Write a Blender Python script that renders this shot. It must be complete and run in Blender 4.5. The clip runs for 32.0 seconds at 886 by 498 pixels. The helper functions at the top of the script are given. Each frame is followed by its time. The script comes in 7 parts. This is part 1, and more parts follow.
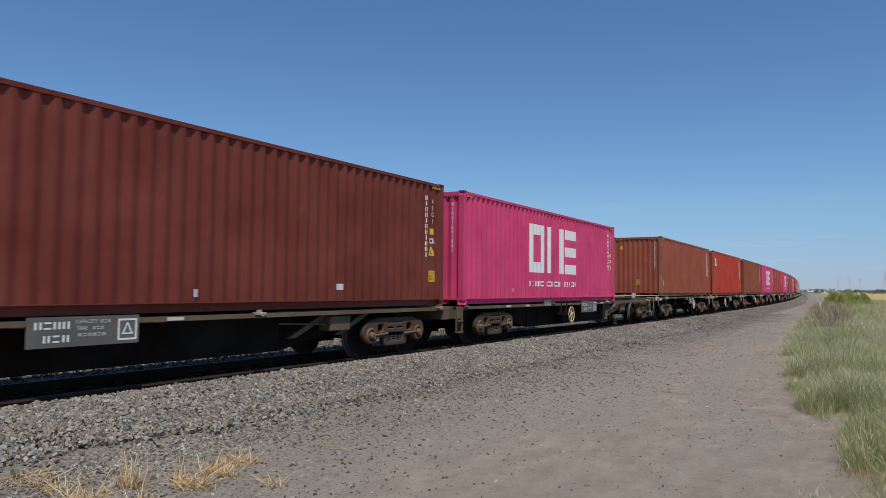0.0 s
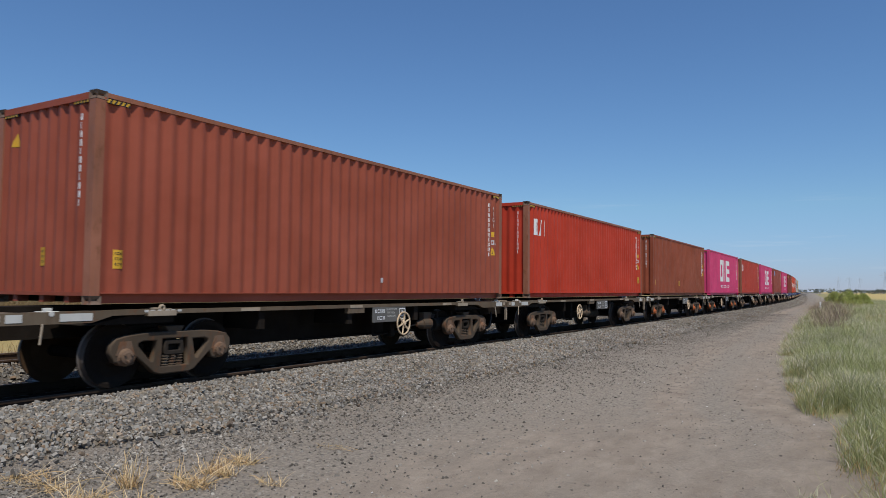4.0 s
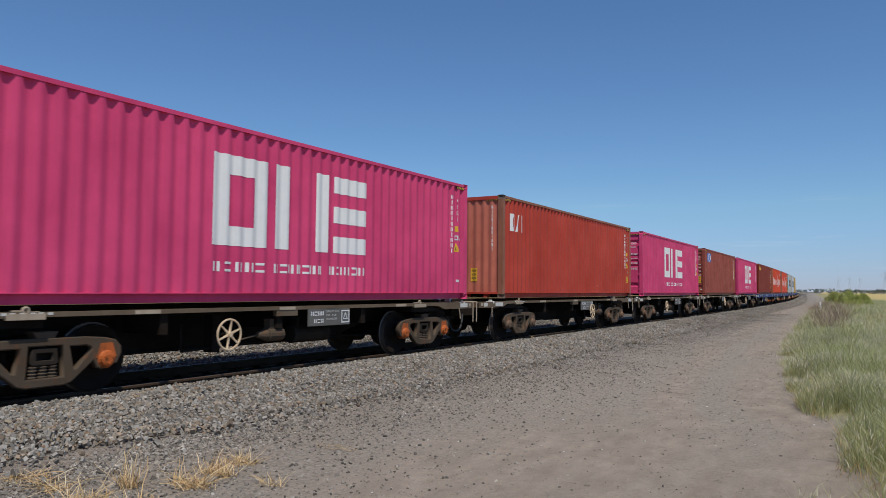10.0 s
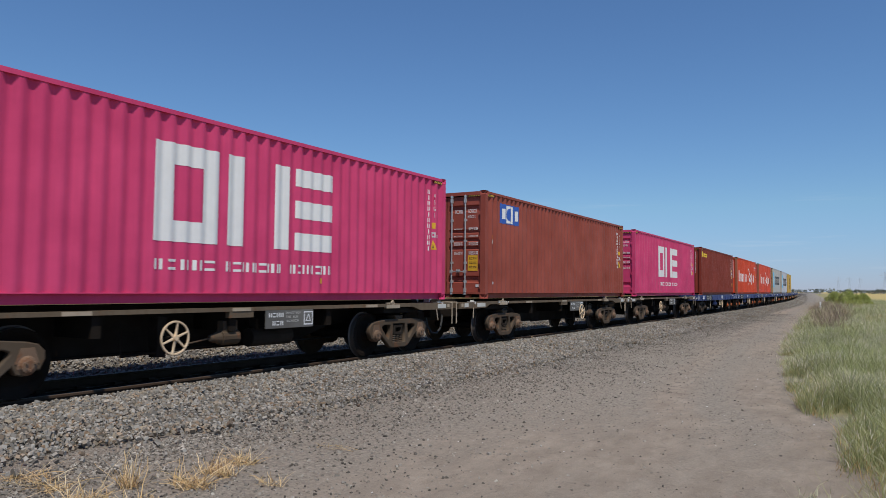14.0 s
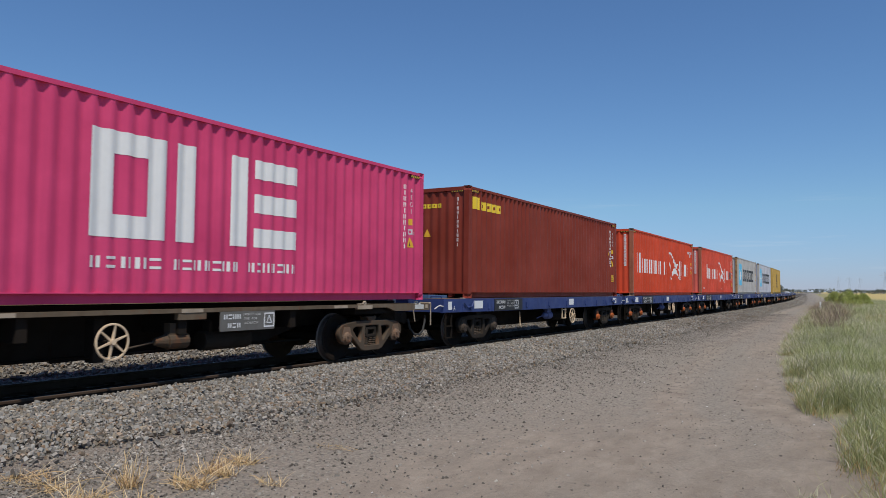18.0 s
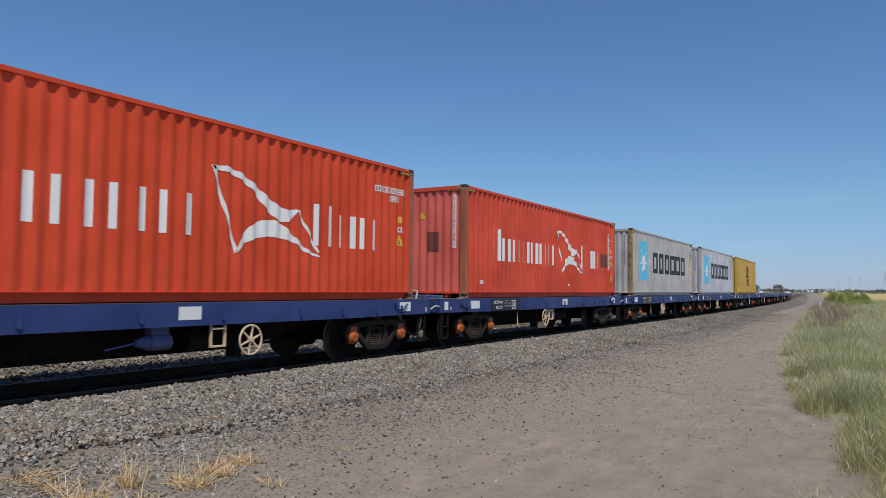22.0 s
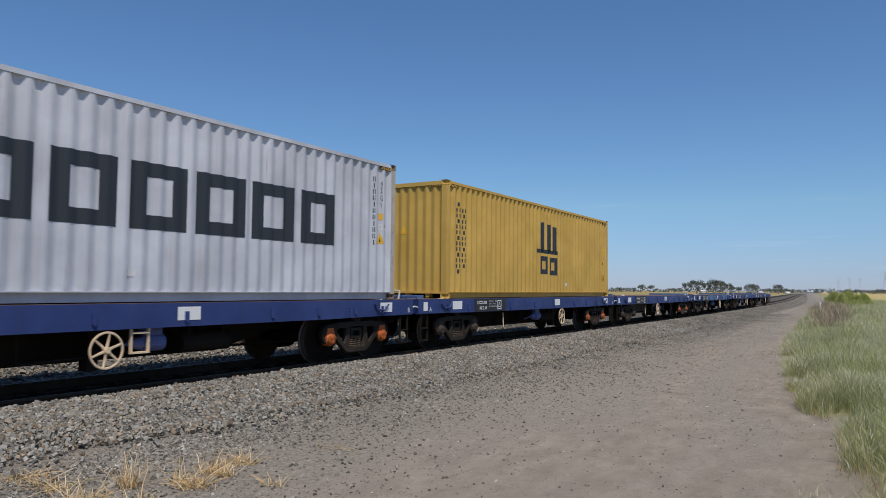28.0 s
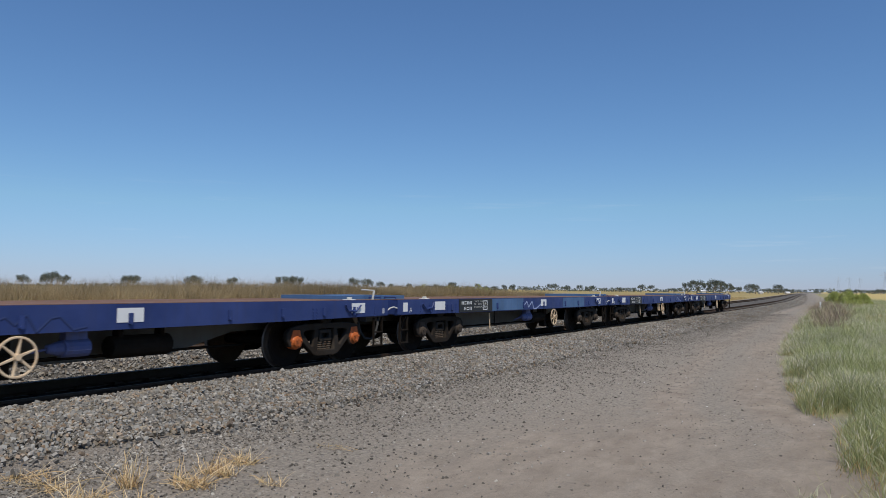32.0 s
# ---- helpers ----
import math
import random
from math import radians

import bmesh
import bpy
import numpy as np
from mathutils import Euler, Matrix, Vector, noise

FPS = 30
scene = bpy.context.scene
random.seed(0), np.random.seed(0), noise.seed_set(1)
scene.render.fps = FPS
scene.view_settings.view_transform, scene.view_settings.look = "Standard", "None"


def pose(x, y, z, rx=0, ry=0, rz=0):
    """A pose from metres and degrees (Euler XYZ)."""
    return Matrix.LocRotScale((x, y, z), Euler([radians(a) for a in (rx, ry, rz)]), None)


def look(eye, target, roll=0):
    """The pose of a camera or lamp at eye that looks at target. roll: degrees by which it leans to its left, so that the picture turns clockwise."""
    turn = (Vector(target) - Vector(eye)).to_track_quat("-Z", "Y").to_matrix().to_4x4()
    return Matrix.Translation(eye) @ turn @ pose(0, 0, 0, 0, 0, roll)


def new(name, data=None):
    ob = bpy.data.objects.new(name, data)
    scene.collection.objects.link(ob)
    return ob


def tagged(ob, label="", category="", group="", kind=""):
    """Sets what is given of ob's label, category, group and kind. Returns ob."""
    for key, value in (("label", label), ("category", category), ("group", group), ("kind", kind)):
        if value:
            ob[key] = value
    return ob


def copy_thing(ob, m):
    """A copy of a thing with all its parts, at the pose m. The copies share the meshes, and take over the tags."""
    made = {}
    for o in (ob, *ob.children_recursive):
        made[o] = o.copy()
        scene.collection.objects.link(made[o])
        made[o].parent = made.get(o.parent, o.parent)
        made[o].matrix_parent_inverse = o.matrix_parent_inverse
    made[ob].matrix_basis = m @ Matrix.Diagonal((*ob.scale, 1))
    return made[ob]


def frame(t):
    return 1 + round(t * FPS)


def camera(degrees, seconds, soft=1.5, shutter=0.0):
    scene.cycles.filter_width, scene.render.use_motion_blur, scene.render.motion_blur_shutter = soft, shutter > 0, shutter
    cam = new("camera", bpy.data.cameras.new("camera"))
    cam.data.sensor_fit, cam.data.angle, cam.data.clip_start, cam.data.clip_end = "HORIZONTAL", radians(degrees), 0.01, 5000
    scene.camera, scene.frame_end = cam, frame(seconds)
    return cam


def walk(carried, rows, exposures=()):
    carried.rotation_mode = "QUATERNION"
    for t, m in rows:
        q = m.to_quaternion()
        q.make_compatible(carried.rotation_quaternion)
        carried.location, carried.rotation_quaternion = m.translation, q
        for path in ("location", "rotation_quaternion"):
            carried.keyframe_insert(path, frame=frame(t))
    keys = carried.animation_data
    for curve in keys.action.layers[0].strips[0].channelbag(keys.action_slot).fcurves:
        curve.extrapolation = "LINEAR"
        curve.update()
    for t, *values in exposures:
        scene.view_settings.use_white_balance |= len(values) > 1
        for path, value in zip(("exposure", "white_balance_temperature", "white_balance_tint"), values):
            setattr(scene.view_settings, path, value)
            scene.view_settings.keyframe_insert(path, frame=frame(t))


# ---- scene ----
cam = camera(63.23, 32.0, soft=0.5, shutter=0.12)
CAMERA_POSE = pose(0, 0, 1.75, 90 + 3.137, -0.521, 31.133)
walk(cam, [(0.0, CAMERA_POSE), (32.0, CAMERA_POSE)], exposures=[(0.0, 0.0), (32.0, 0.0)])

# ---- light ----
SUN_TO = Vector((0.36, -0.33, 0.87)).normalized()
world = bpy.data.worlds.new("world")
scene.world = world
world.use_nodes = True
wn = world.node_tree.nodes
sky = wn.new("ShaderNodeTexSky")
sky.sky_type = "NISHITA"
sky.sun_disc = False
sky.sun_elevation = math.asin(SUN_TO.z)
sky.sun_rotation = math.atan2(SUN_TO.x, SUN_TO.y)
sky.altitude = 20
sky.air_density, sky.dust_density, sky.ozone_density = 1.15, 0.0, 5.0
wn["Background"].inputs["Strength"].default_value = 0.0865
def world_mix(mode, fac, a, b):
    n = wn.new("ShaderNodeMix")
    n.data_type, n.blend_type = "RGBA", mode
    ins = {i.name: i for i in n.inputs if i.type == "RGBA"}
    for sock, v in ((n.inputs["Factor"], fac), (ins["A"], a), (ins["B"], b)):
        if isinstance(v, (float, tuple)):
            sock.default_value = v
        else:
            world.node_tree.links.new(v, sock)
    return [o for o in n.outputs if o.type == "RGBA"][0]


# clear dry air: a deeper blue than the model's, and a paler blue low down
height = wn.new("ShaderNodeSeparateXYZ")
world.node_tree.links.new(wn.new("ShaderNodeTexCoord").outputs["Generated"], height.inputs[0])
low = wn.new("ShaderNodeMapRange")
low.inputs["From Min"].default_value, low.inputs["From Max"].default_value = 0.0, 0.11
world.node_tree.links.new(height.outputs["Z"], low.inputs["Value"])
tint = world_mix("MIX", low.outputs[0], (0.545, 0.71, 1.29, 1.0), (0.745, 0.94, 1.15, 1.0))
blue = world_mix("MULTIPLY", 1.0, sky.outputs["Color"], tint)
# thin streaks of high cloud low over the horizon
streaks = wn.new("ShaderNodeMapping")
streaks.inputs["Scale"].default_value = (2.6, 2.6, 46.0)
world.node_tree.links.new(height.inputs[0].links[0].from_socket, streaks.inputs["Vector"])
wisp = wn.new("ShaderNodeTexNoise")
wisp.inputs["Scale"].default_value, wisp.inputs["Detail"].default_value, wisp.inputs["Roughness"].default_value = 1.6, 7.0, 0.6
world.node_tree.links.new(streaks.outputs[0], wisp.inputs["Vector"])
thin = wn.new("ShaderNodeMapRange")
thin.inputs["From Min"].default_value, thin.inputs["From Max"].default_value, thin.inputs["To Max"].default_value = 0.60, 0.78, 0.22
world.node_tree.links.new(wisp.outputs["Fac"], thin.inputs["Value"])
band = wn.new("ShaderNodeMapRange")
band.inputs["From Min"].default_value, band.inputs["From Max"].default_value, band.inputs["To Min"].default_value, band.inputs["To Max"].default_value = 0.07, 0.16, 1.0, 0.0
world.node_tree.links.new(height.outputs["Z"], band.inputs["Value"])
veil = wn.new("ShaderNodeMath")
veil.operation = "MULTIPLY"
world.node_tree.links.new(thin.outputs[0], veil.inputs[0])
world.node_tree.links.new(band.outputs[0], veil.inputs[1])
world.node_tree.links.new(world_mix("MIX", veil.outputs[0], blue, (8.5, 9.0, 9.6, 1.0)), wn["Background"].inputs["Color"])
sun_data = bpy.data.lights.new("sun", "SUN")
sun_data.energy, sun_data.angle, sun_data.color = 3.7, radians(0.53), (1.0, 0.94, 0.84)
sun = new("sun", sun_data)
sun.matrix_world = look((0, 0, 60), Vector((0, 0, 60)) - SUN_TO)

# ---- plan ----
TX, TX2, RAIL_Z = -10.165, -15.2, 0.29      # centre lines of the two tracks, height of the rail's head
L, W, H = 12.192, 2.438, 2.896              # a forty-foot high-cube container
BASE = 1.173                                # container floor over the rail's head
CURVE_FROM, CURVE_TO, RADIUS = 20.0, 160.0, 1870.0


def bend(y):
    """How far the line has swung to the left at y, and how steeply."""
    q = max(0.0, min(y, CURVE_TO) - CURVE_FROM)
    return q * q / (2 * RADIUS) + max(0.0, y - CURVE_TO) * q / RADIUS, q / RADIUS


# way that the train has gone, every half second, from its place at 16 s
GONE = [-117.34, -113.62, -109.91, -106.19, -102.47, -98.74, -95.01, -91.31, -87.64, -83.99, -80.35,
        -76.71, -73.06, -69.40, -65.71, -61.98, -58.25, -54.50, -50.84, -47.29, -43.60, -39.85,
        -36.20, -32.66, -28.92, -25.16, -21.54, -18.01, -14.26, -10.50, -6.88, -3.37, 0.21,
        3.84, 7.51, 11.20, 14.89, 18.58, 22.25, 25.94, 29.61, 33.26, 36.81, 40.32,
        44.11, 47.86, 51.44, 55.12, 58.90, 62.60, 66.20, 69.99, 73.77, 77.50, 81.20,
        84.89, 88.58, 92.29, 96.03, 99.82, 103.66, 107.38, 110.94, 114.67, 118.40]


def gone(t):
    return float(np.interp(t, np.arange(65) * 0.5, GONE))


MOVING, WHEELSETS = [], []      # (thing, its place along the line at 16 s), wheelsets to spin


def on_line(y, x=TX):
    b, slope = bend(y)
    return pose(x - b, y, RAIL_Z, 0, 0, math.degrees(math.atan(slope)))


# ---- mesh helpers ----
def part(name, bm, material, parent=None, label="", bev=0.0, at=None, smooth=False):
    """Links a bmesh as one mesh object under a thing or a part."""
    if bev:
        sharp = [e for e in bm.edges if len(e.link_faces) == 2 and e.calc_face_angle(0) > 0.5]
        bmesh.ops.bevel(bm, geom=sharp, offset=bev, segments=1, affect="EDGES", clamp_overlap=True)
    me = bpy.data.meshes.new(name)
    bm.to_mesh(me)
    bm.free()
    return mesh_part(name, me, material, parent, label, at, smooth)


def mesh_part(name, me, material, parent=None, label="", at=None, smooth=False):
    ob = new(name, me)
    if not me.materials:
        me.materials.append(None)
    if isinstance(material, (list, tuple)):
        while len(me.materials) < len(material):
            me.materials.append(None)
    for i, m in enumerate(material if isinstance(material, (list, tuple)) else [material]):
        ob.material_slots[i].link = "OBJECT"
        ob.material_slots[i].material = m
    if smooth:
        me.polygons.foreach_set("use_smooth", [True] * len(me.polygons))
    if parent:
        ob.parent = parent
    if at is not None:
        ob.matrix_basis = at
    if label:
        ob["label"] = label
    return ob


def thing(name, label, category, group="", at=None, kind=""):
    ob = new(name)
    ob.empty_display_size = 0.2
    if at is not None:
        ob.matrix_basis = at
    return tagged(ob, label, category, group, kind)


def box(bm, x0, x1, y0, y1, z0, z1, mi=0):
    v = [bm.verts.new(p) for p in ((x0, y0, z0), (x1, y0, z0), (x1, y1, z0), (x0, y1, z0), (x0, y0, z1), (x1, y0, z1), (x1, y1, z1), (x0, y1, z1))]
    for f in ((0, 3, 2, 1), (4, 5, 6, 7), (0, 1, 5, 4), (1, 2, 6, 5), (2, 3, 7, 6), (3, 0, 4, 7)):
        bm.faces.new([v[i] for i in f]).material_index = mi
    return v


def boxes(*bs):
    bm = bmesh.new()
    for b in bs:
        box(bm, *b)
    return bm


def prism(bm, outline, x0, x1, mi=0):
    """A convex or plain outline in (y, z), drawn out along x."""
    a = [bm.verts.new((x0, y, z)) for y, z in outline]
    b = [bm.verts.new((x1, y, z)) for y, z in outline]
    n = len(a)
    fs = [bm.faces.new(a[::-1]), bm.faces.new(b)]
    for i in range(n):
        fs.append(bm.faces.new((a[i], a[(i + 1) % n], b[(i + 1) % n], b[i])))
    for f in fs:
        f.material_index = mi
    bmesh.ops.recalc_face_normals(bm, faces=fs)


def rod(bm, p, q, r, seg=8, mi=0, r2=None):
    """A round bar from p to q."""
    p, q = Vector(p), Vector(q)
    d = q - p
    n0 = len(bm.faces)
    m = Matrix.Translation((p + q) / 2) @ d.to_track_quat("Z", "Y").to_matrix().to_4x4()
    bmesh.ops.create_cone(bm, cap_ends=True, segments=seg, radius1=r, radius2=r if r2 is None else r2, depth=d.length, matrix=m)
    if mi:
        bm.faces.ensure_lookup_table()
        for f in bm.faces[n0:]:
            f.material_index = mi


def lathe(bm, profile, axis_y=0.0, axis_z=0.0, seg=28, mats=None):
    """A closed profile of (x, r) turned round an axis along x."""
    rings = []
    for k in range(seg):
        a = 2 * math.pi * k / seg
        rings.append([bm.verts.new((x, axis_y + r * math.cos(a), axis_z + r * math.sin(a))) for x, r in profile])
    n = len(profile)
    for k in range(seg):
        for i in range(n - 1):
            f = bm.faces.new((rings[k][i], rings[k][i + 1], rings[(k + 1) % seg][i + 1], rings[(k + 1) % seg][i]))
            if mats:
                f.material_index = mats[i]


def ring(bm, c, r, tube, seg=28, tseg=6):
    """A ring round an axis along x."""
    rows = []
    for k in range(seg):
        a = 2 * math.pi * k / seg
        rows.append([bm.verts.new((c[0] + tube * math.cos(b), c[1] + (r + tube * math.sin(b)) * math.cos(a), c[2] + (r + tube * math.sin(b)) * math.sin(a)))
                     for b in (2 * math.pi * j / tseg for j in range(tseg))])
    for k in range(seg):
        for j in range(tseg):
            bm.faces.new((rows[k][j], rows[(k + 1) % seg][j], rows[(k + 1) % seg][(j + 1) % tseg], rows[k][(j + 1) % tseg]))


def cut_plate(outline, holes, x0, x1, bev=0.012):
    """A cast plate in the (y, z) plane with openings through it, as a mesh."""
    cu = bpy.data.curves.new("plate", "CURVE")
    cu.dimensions, cu.fill_mode = "2D", "BOTH"
    cu.extrude, cu.bevel_depth, cu.bevel_resolution = (x1 - x0) / 2 - bev, bev, 1
    for pts in [outline, *holes]:
        sp = cu.splines.new("POLY")
        sp.points.add(len(pts) - 1)
        for p, (y, z) in zip(sp.points, pts):
            p.co = (y, z, 0, 1)
        sp.use_cyclic_u = True
    tmp = bpy.data.objects.new("plate", cu)
    me = bpy.data.meshes.new_from_object(tmp)
    bpy.data.objects.remove(tmp)
    bpy.data.curves.remove(cu)
    # (y, z, depth) of the plate become (x = depth, y, z)
    me.transform(Matrix(((0, 0, 1, (x0 + x1) / 2), (1, 0, 0, 0), (0, 1, 0, 0), (0, 0, 0, 1))))
    return me


def vnoise(x, y, seed=0):
    """Smooth value noise on arrays, from 0 to 1."""
    xi, yi = np.floor(x).astype(np.int64), np.floor(y).astype(np.int64)
    fx, fy = x - xi, y - yi
    fx, fy = fx * fx * (3 - 2 * fx), fy * fy * (3 - 2 * fy)

    def h(a, b):
        n = (a * 374761393 + b * 668265263 + seed * 1442695041) & 0x7FFFFFFF
        n = ((n ^ (n >> 13)) * 1274126177) & 0x7FFFFFFF
        return ((n ^ (n >> 16)) & 0xFFFF) / 65535.0
    return (h(xi, yi) * (1 - fx) + h(xi + 1, yi) * fx) * (1 - fy) + (h(xi, yi + 1) * (1 - fx) + h(xi + 1, yi + 1) * fx) * fy


def soup(name, verts, faces, material, parent=None, at=None, smooth=False):
    me = bpy.data.meshes.new(name)
    verts, faces = np.asarray(verts, dtype=np.float32), np.asarray(faces, dtype=np.int32)
    k = faces.shape[1]
    me.vertices.add(len(verts))
    me.vertices.foreach_set("co", verts.ravel())
    me.loops.add(faces.size)
    me.loops.foreach_set("vertex_index", faces.ravel())
    me.polygons.add(len(faces))
    me.polygons.foreach_set("loop_start", np.arange(0, faces.size, k, dtype=np.int32))
    me.polygons.foreach_set("use_smooth", np.full(len(faces), bool(smooth)))
    me.update(calc_edges=True)
    me.validate()
    return mesh_part(name, me, material, parent, "", at, smooth)


# ---- materials ----
def nodes_of(name):
    m = bpy.data.materials.new(name)
    m.use_nodes = True
    t = m.node_tree
    return m, t.nodes, t.links, t.nodes["Principled BSDF"]


def mix(nodes, links, fac, a, b, mode="MIX"):
    n = nodes.new("ShaderNodeMix")
    n.data_type, n.blend_type = "RGBA", mode
    for s, v in (("Factor", fac), ("A", a), ("B", b)):
        sock = [i for i in n.inputs if i.name == s and (i.type == "RGBA" or s == "Factor")][0]
        if isinstance(v, (int, float)):
            sock.default_value = v
        elif isinstance(v, tuple):
            sock.default_value = (*v[:3], 1)
        else:
            links.new(v, sock)
    return [o for o in n.outputs if o.type == "RGBA"][0]


def noise_node(nodes, links, vec, scale, detail=4.0, rough=0.6, stretch=(1, 1, 1)):
    mp = nodes.new("ShaderNodeMapping")
    mp.inputs["Scale"].default_value = stretch
    links.new(vec, mp.inputs["Vector"])
    n = nodes.new("ShaderNodeTexNoise")
    n.inputs["Scale"].default_value, n.inputs["Detail"].default_value, n.inputs["Roughness"].default_value = scale, detail, rough
    links.new(mp.outputs[0], n.inputs["Vector"])
    return n.outputs["Fac"]


def ramp(nodes, links, fac, lo, hi, a=0.0, b=1.0):
    n = nodes.new("ShaderNodeMapRange")
    n.inputs["From Min"].default_value, n.inputs["From Max"].default_value = lo, hi
    n.inputs["To Min"].default_value, n.inputs["To Max"].default_value = a, b
    links.new(fac, n.inputs["Value"])
    return n.outputs[0]


def own_coords(nodes, links):
    """Object coordinates, shifted by each object's random number."""
    tc, oi = nodes.new("ShaderNodeTexCoord"), nodes.new("ShaderNodeObjectInfo")
    mu = nodes.new("ShaderNodeMath")
    mu.operation = "MULTIPLY"
    mu.inputs[1].default_value = 57.0
    links.new(oi.outputs["Random"], mu.inputs[0])
    ad = nodes.new("ShaderNodeVectorMath")
    links.new(tc.outputs["Object"], ad.inputs[0])
    links.new(mu.outputs[0], ad.inputs[1])
    return ad.outputs[0]


def bump(nodes, links, bsdf, fac, strength, distance):
    b = nodes.new("ShaderNodeBump")
    b.inputs["Strength"].default_value, b.inputs["Distance"].default_value = strength, distance
    links.new(fac, b.inputs["Height"])
    links.new(b.outputs[0], bsdf.inputs["Normal"])


def worn(name, rgb, dirt=(0.10, 0.07, 0.05), amount=0.3, rust=0.0, rough=0.5, metal=0.0, fade=0.18, spots=0.63, grain=60.0, gloss=0.22, runs=0.0):
    """Painted or bare metal: faded in patches, streaked downwards, with rust where asked."""
    m, nodes, links, bsdf = nodes_of(name)
    v = own_coords(nodes, links)
    col = mix(nodes, links, ramp(nodes, links, noise_node(nodes, links, v, 0.9, 5), 0.3, 0.7), tuple(c * (1 - fade) for c in rgb), tuple(min(1, c * (1 + fade) + 0.012) for c in rgb))
    streak = noise_node(nodes, links, v, 1.0, 6, 0.65, (7, 7, 0.55))
    col = mix(nodes, links, ramp(nodes, links, streak, 0.48, 0.80, 0.0, amount), col, dirt)
    if rust:
        r1 = noise_node(nodes, links, v, 5.5, 8, 0.72, (1, 1, 0.6))
        col = mix(nodes, links, ramp(nodes, links, r1, spots, spots + 0.09, 0.0, rust), col, (0.16, 0.062, 0.025))
    if runs:
        drip = noise_node(nodes, links, v, 1.0, 6, 0.7, (10, 10, 0.55))
        col = mix(nodes, links, ramp(nodes, links, drip, 0.63, 0.72, 0.0, runs), col, (0.20, 0.085, 0.032))
    links.new(col, bsdf.inputs["Base Color"])
    bsdf.inputs["Metallic"].default_value = metal
    bsdf.inputs["Specular IOR Level"].default_value = gloss
    links.new(ramp(nodes, links, noise_node(nodes, links, v, 3.0, 4), 0.3, 0.7, rough - 0.1, min(1, rough + 0.15)), bsdf.inputs["Roughness"])
    bump(nodes, links, bsdf, noise_node(nodes, links, v, grain, 3), 0.15, 0.004)
    return m


def plain(name, rgb, rough=0.6, metal=0.0, vary=0.12, scale=6.0):
    m, nodes, links, bsdf = nodes_of(name)
    v = own_coords(nodes, links)
    links.new(mix(nodes, links, noise_node(nodes, links, v, scale, 5), tuple(c * (1 - vary) for c in rgb), tuple(min(1, c * (1 + vary)) for c in rgb)), bsdf.inputs["Base Color"])
    bsdf.inputs["Roughness"].default_value, bsdf.inputs["Metallic"].default_value = rough, metal
    return m


def islands(name, cols, rough=0.9, transl=0.0, spread=1.0):
    """Many small pieces in one mesh, each with its own tone."""
    m, nodes, links, bsdf = nodes_of(name)
    g = nodes.new("ShaderNodeNewGeometry")
    cr = nodes.new("ShaderNodeValToRGB")
    while len(cr.color_ramp.elements) < len(cols):
        cr.color_ramp.elements.new(0.5)
    for i, (e, c) in enumerate(zip(cr.color_ramp.elements, cols)):
        e.position, e.color = i / max(1, len(cols) - 1), (*c, 1)
    links.new(g.outputs["Random Per Island"], cr.inputs["Fac"])
    big = noise_node(nodes, links, g.outputs["Position"], 0.35, 3)
    sc = ramp(nodes, links, big, 0.3, 0.7, 1 - 0.22 * spread, 1 + 0.22 * spread)
    cmb = nodes.new("ShaderNodeCombineColor")
    for s in ("Red", "Green", "Blue"):
        links.new(sc, cmb.inputs[s])
    links.new(mix(nodes, links, 1.0, cr.outputs["Color"], cmb.outputs[0], "MULTIPLY"), bsdf.inputs["Base Color"])
    bsdf.inputs["Roughness"].default_value = rough
    bsdf.inputs["Specular IOR Level"].default_value = 0.25
    if transl:
        bsdf.inputs["Subsurface Weight"].default_value = 0.0
        tr = nodes.new("ShaderNodeBsdfTranslucent")
        links.new(cr.outputs["Color"], tr.inputs["Color"])
        ms = nodes.new("ShaderNodeMixShader")
        ms.inputs[0].default_value = transl
        links.new(bsdf.outputs[0], ms.inputs[1])
        links.new(tr.outputs[0], ms.inputs[2])
        links.new(ms.outputs[0], nodes["Material Output"].inputs["Surface"])
    return m


M = {}
M["dark_maroon"] = worn("dark_maroon_paint", (0.150, 0.031, 0.021), amount=0.25, rust=0.2, gloss=0.12, runs=0.22)
M["dark_brown"] = worn("dark_brown_paint", (0.270, 0.066, 0.032), amount=0.3, rust=0.25, gloss=0.12)
M["dusty_maroon"] = worn("dusty_maroon_paint", (0.295, 0.067, 0.046), dirt=(0.20, 0.10, 0.08), amount=0.3, rust=0.2, gloss=0.12)
M["maroon"] = worn("maroon_paint", (0.215, 0.034, 0.020), amount=0.2, rust=0.25, gloss=0.12, fade=0.13, runs=0.22)
M["brown"] = worn("brown_paint", (0.300, 0.072, 0.040), amount=0.2, rust=0.2, gloss=0.12, fade=0.13)
M["pink"] = worn("pink_paint", (0.60, 0.056, 0.160), dirt=(0.25, 0.03, 0.09), amount=0.22, rust=0.0, gloss=0.12, fade=0.13)
M["red"] = worn("red_paint", (0.47, 0.042, 0.018), amount=0.22, rust=0.2, gloss=0.12, fade=0.13, runs=0.22)
M["dull_red"] = worn("dull_red_paint", (0.430, 0.050, 0.031), amount=0.25, rust=0.2, gloss=0.12, fade=0.13, runs=0.22)
M["faded_red"] = worn("faded_red_paint", (0.64, 0.074, 0.038), dirt=(0.30, 0.12, 0.09), amount=0.35, rust=0.25, gloss=0.12, runs=0.22)
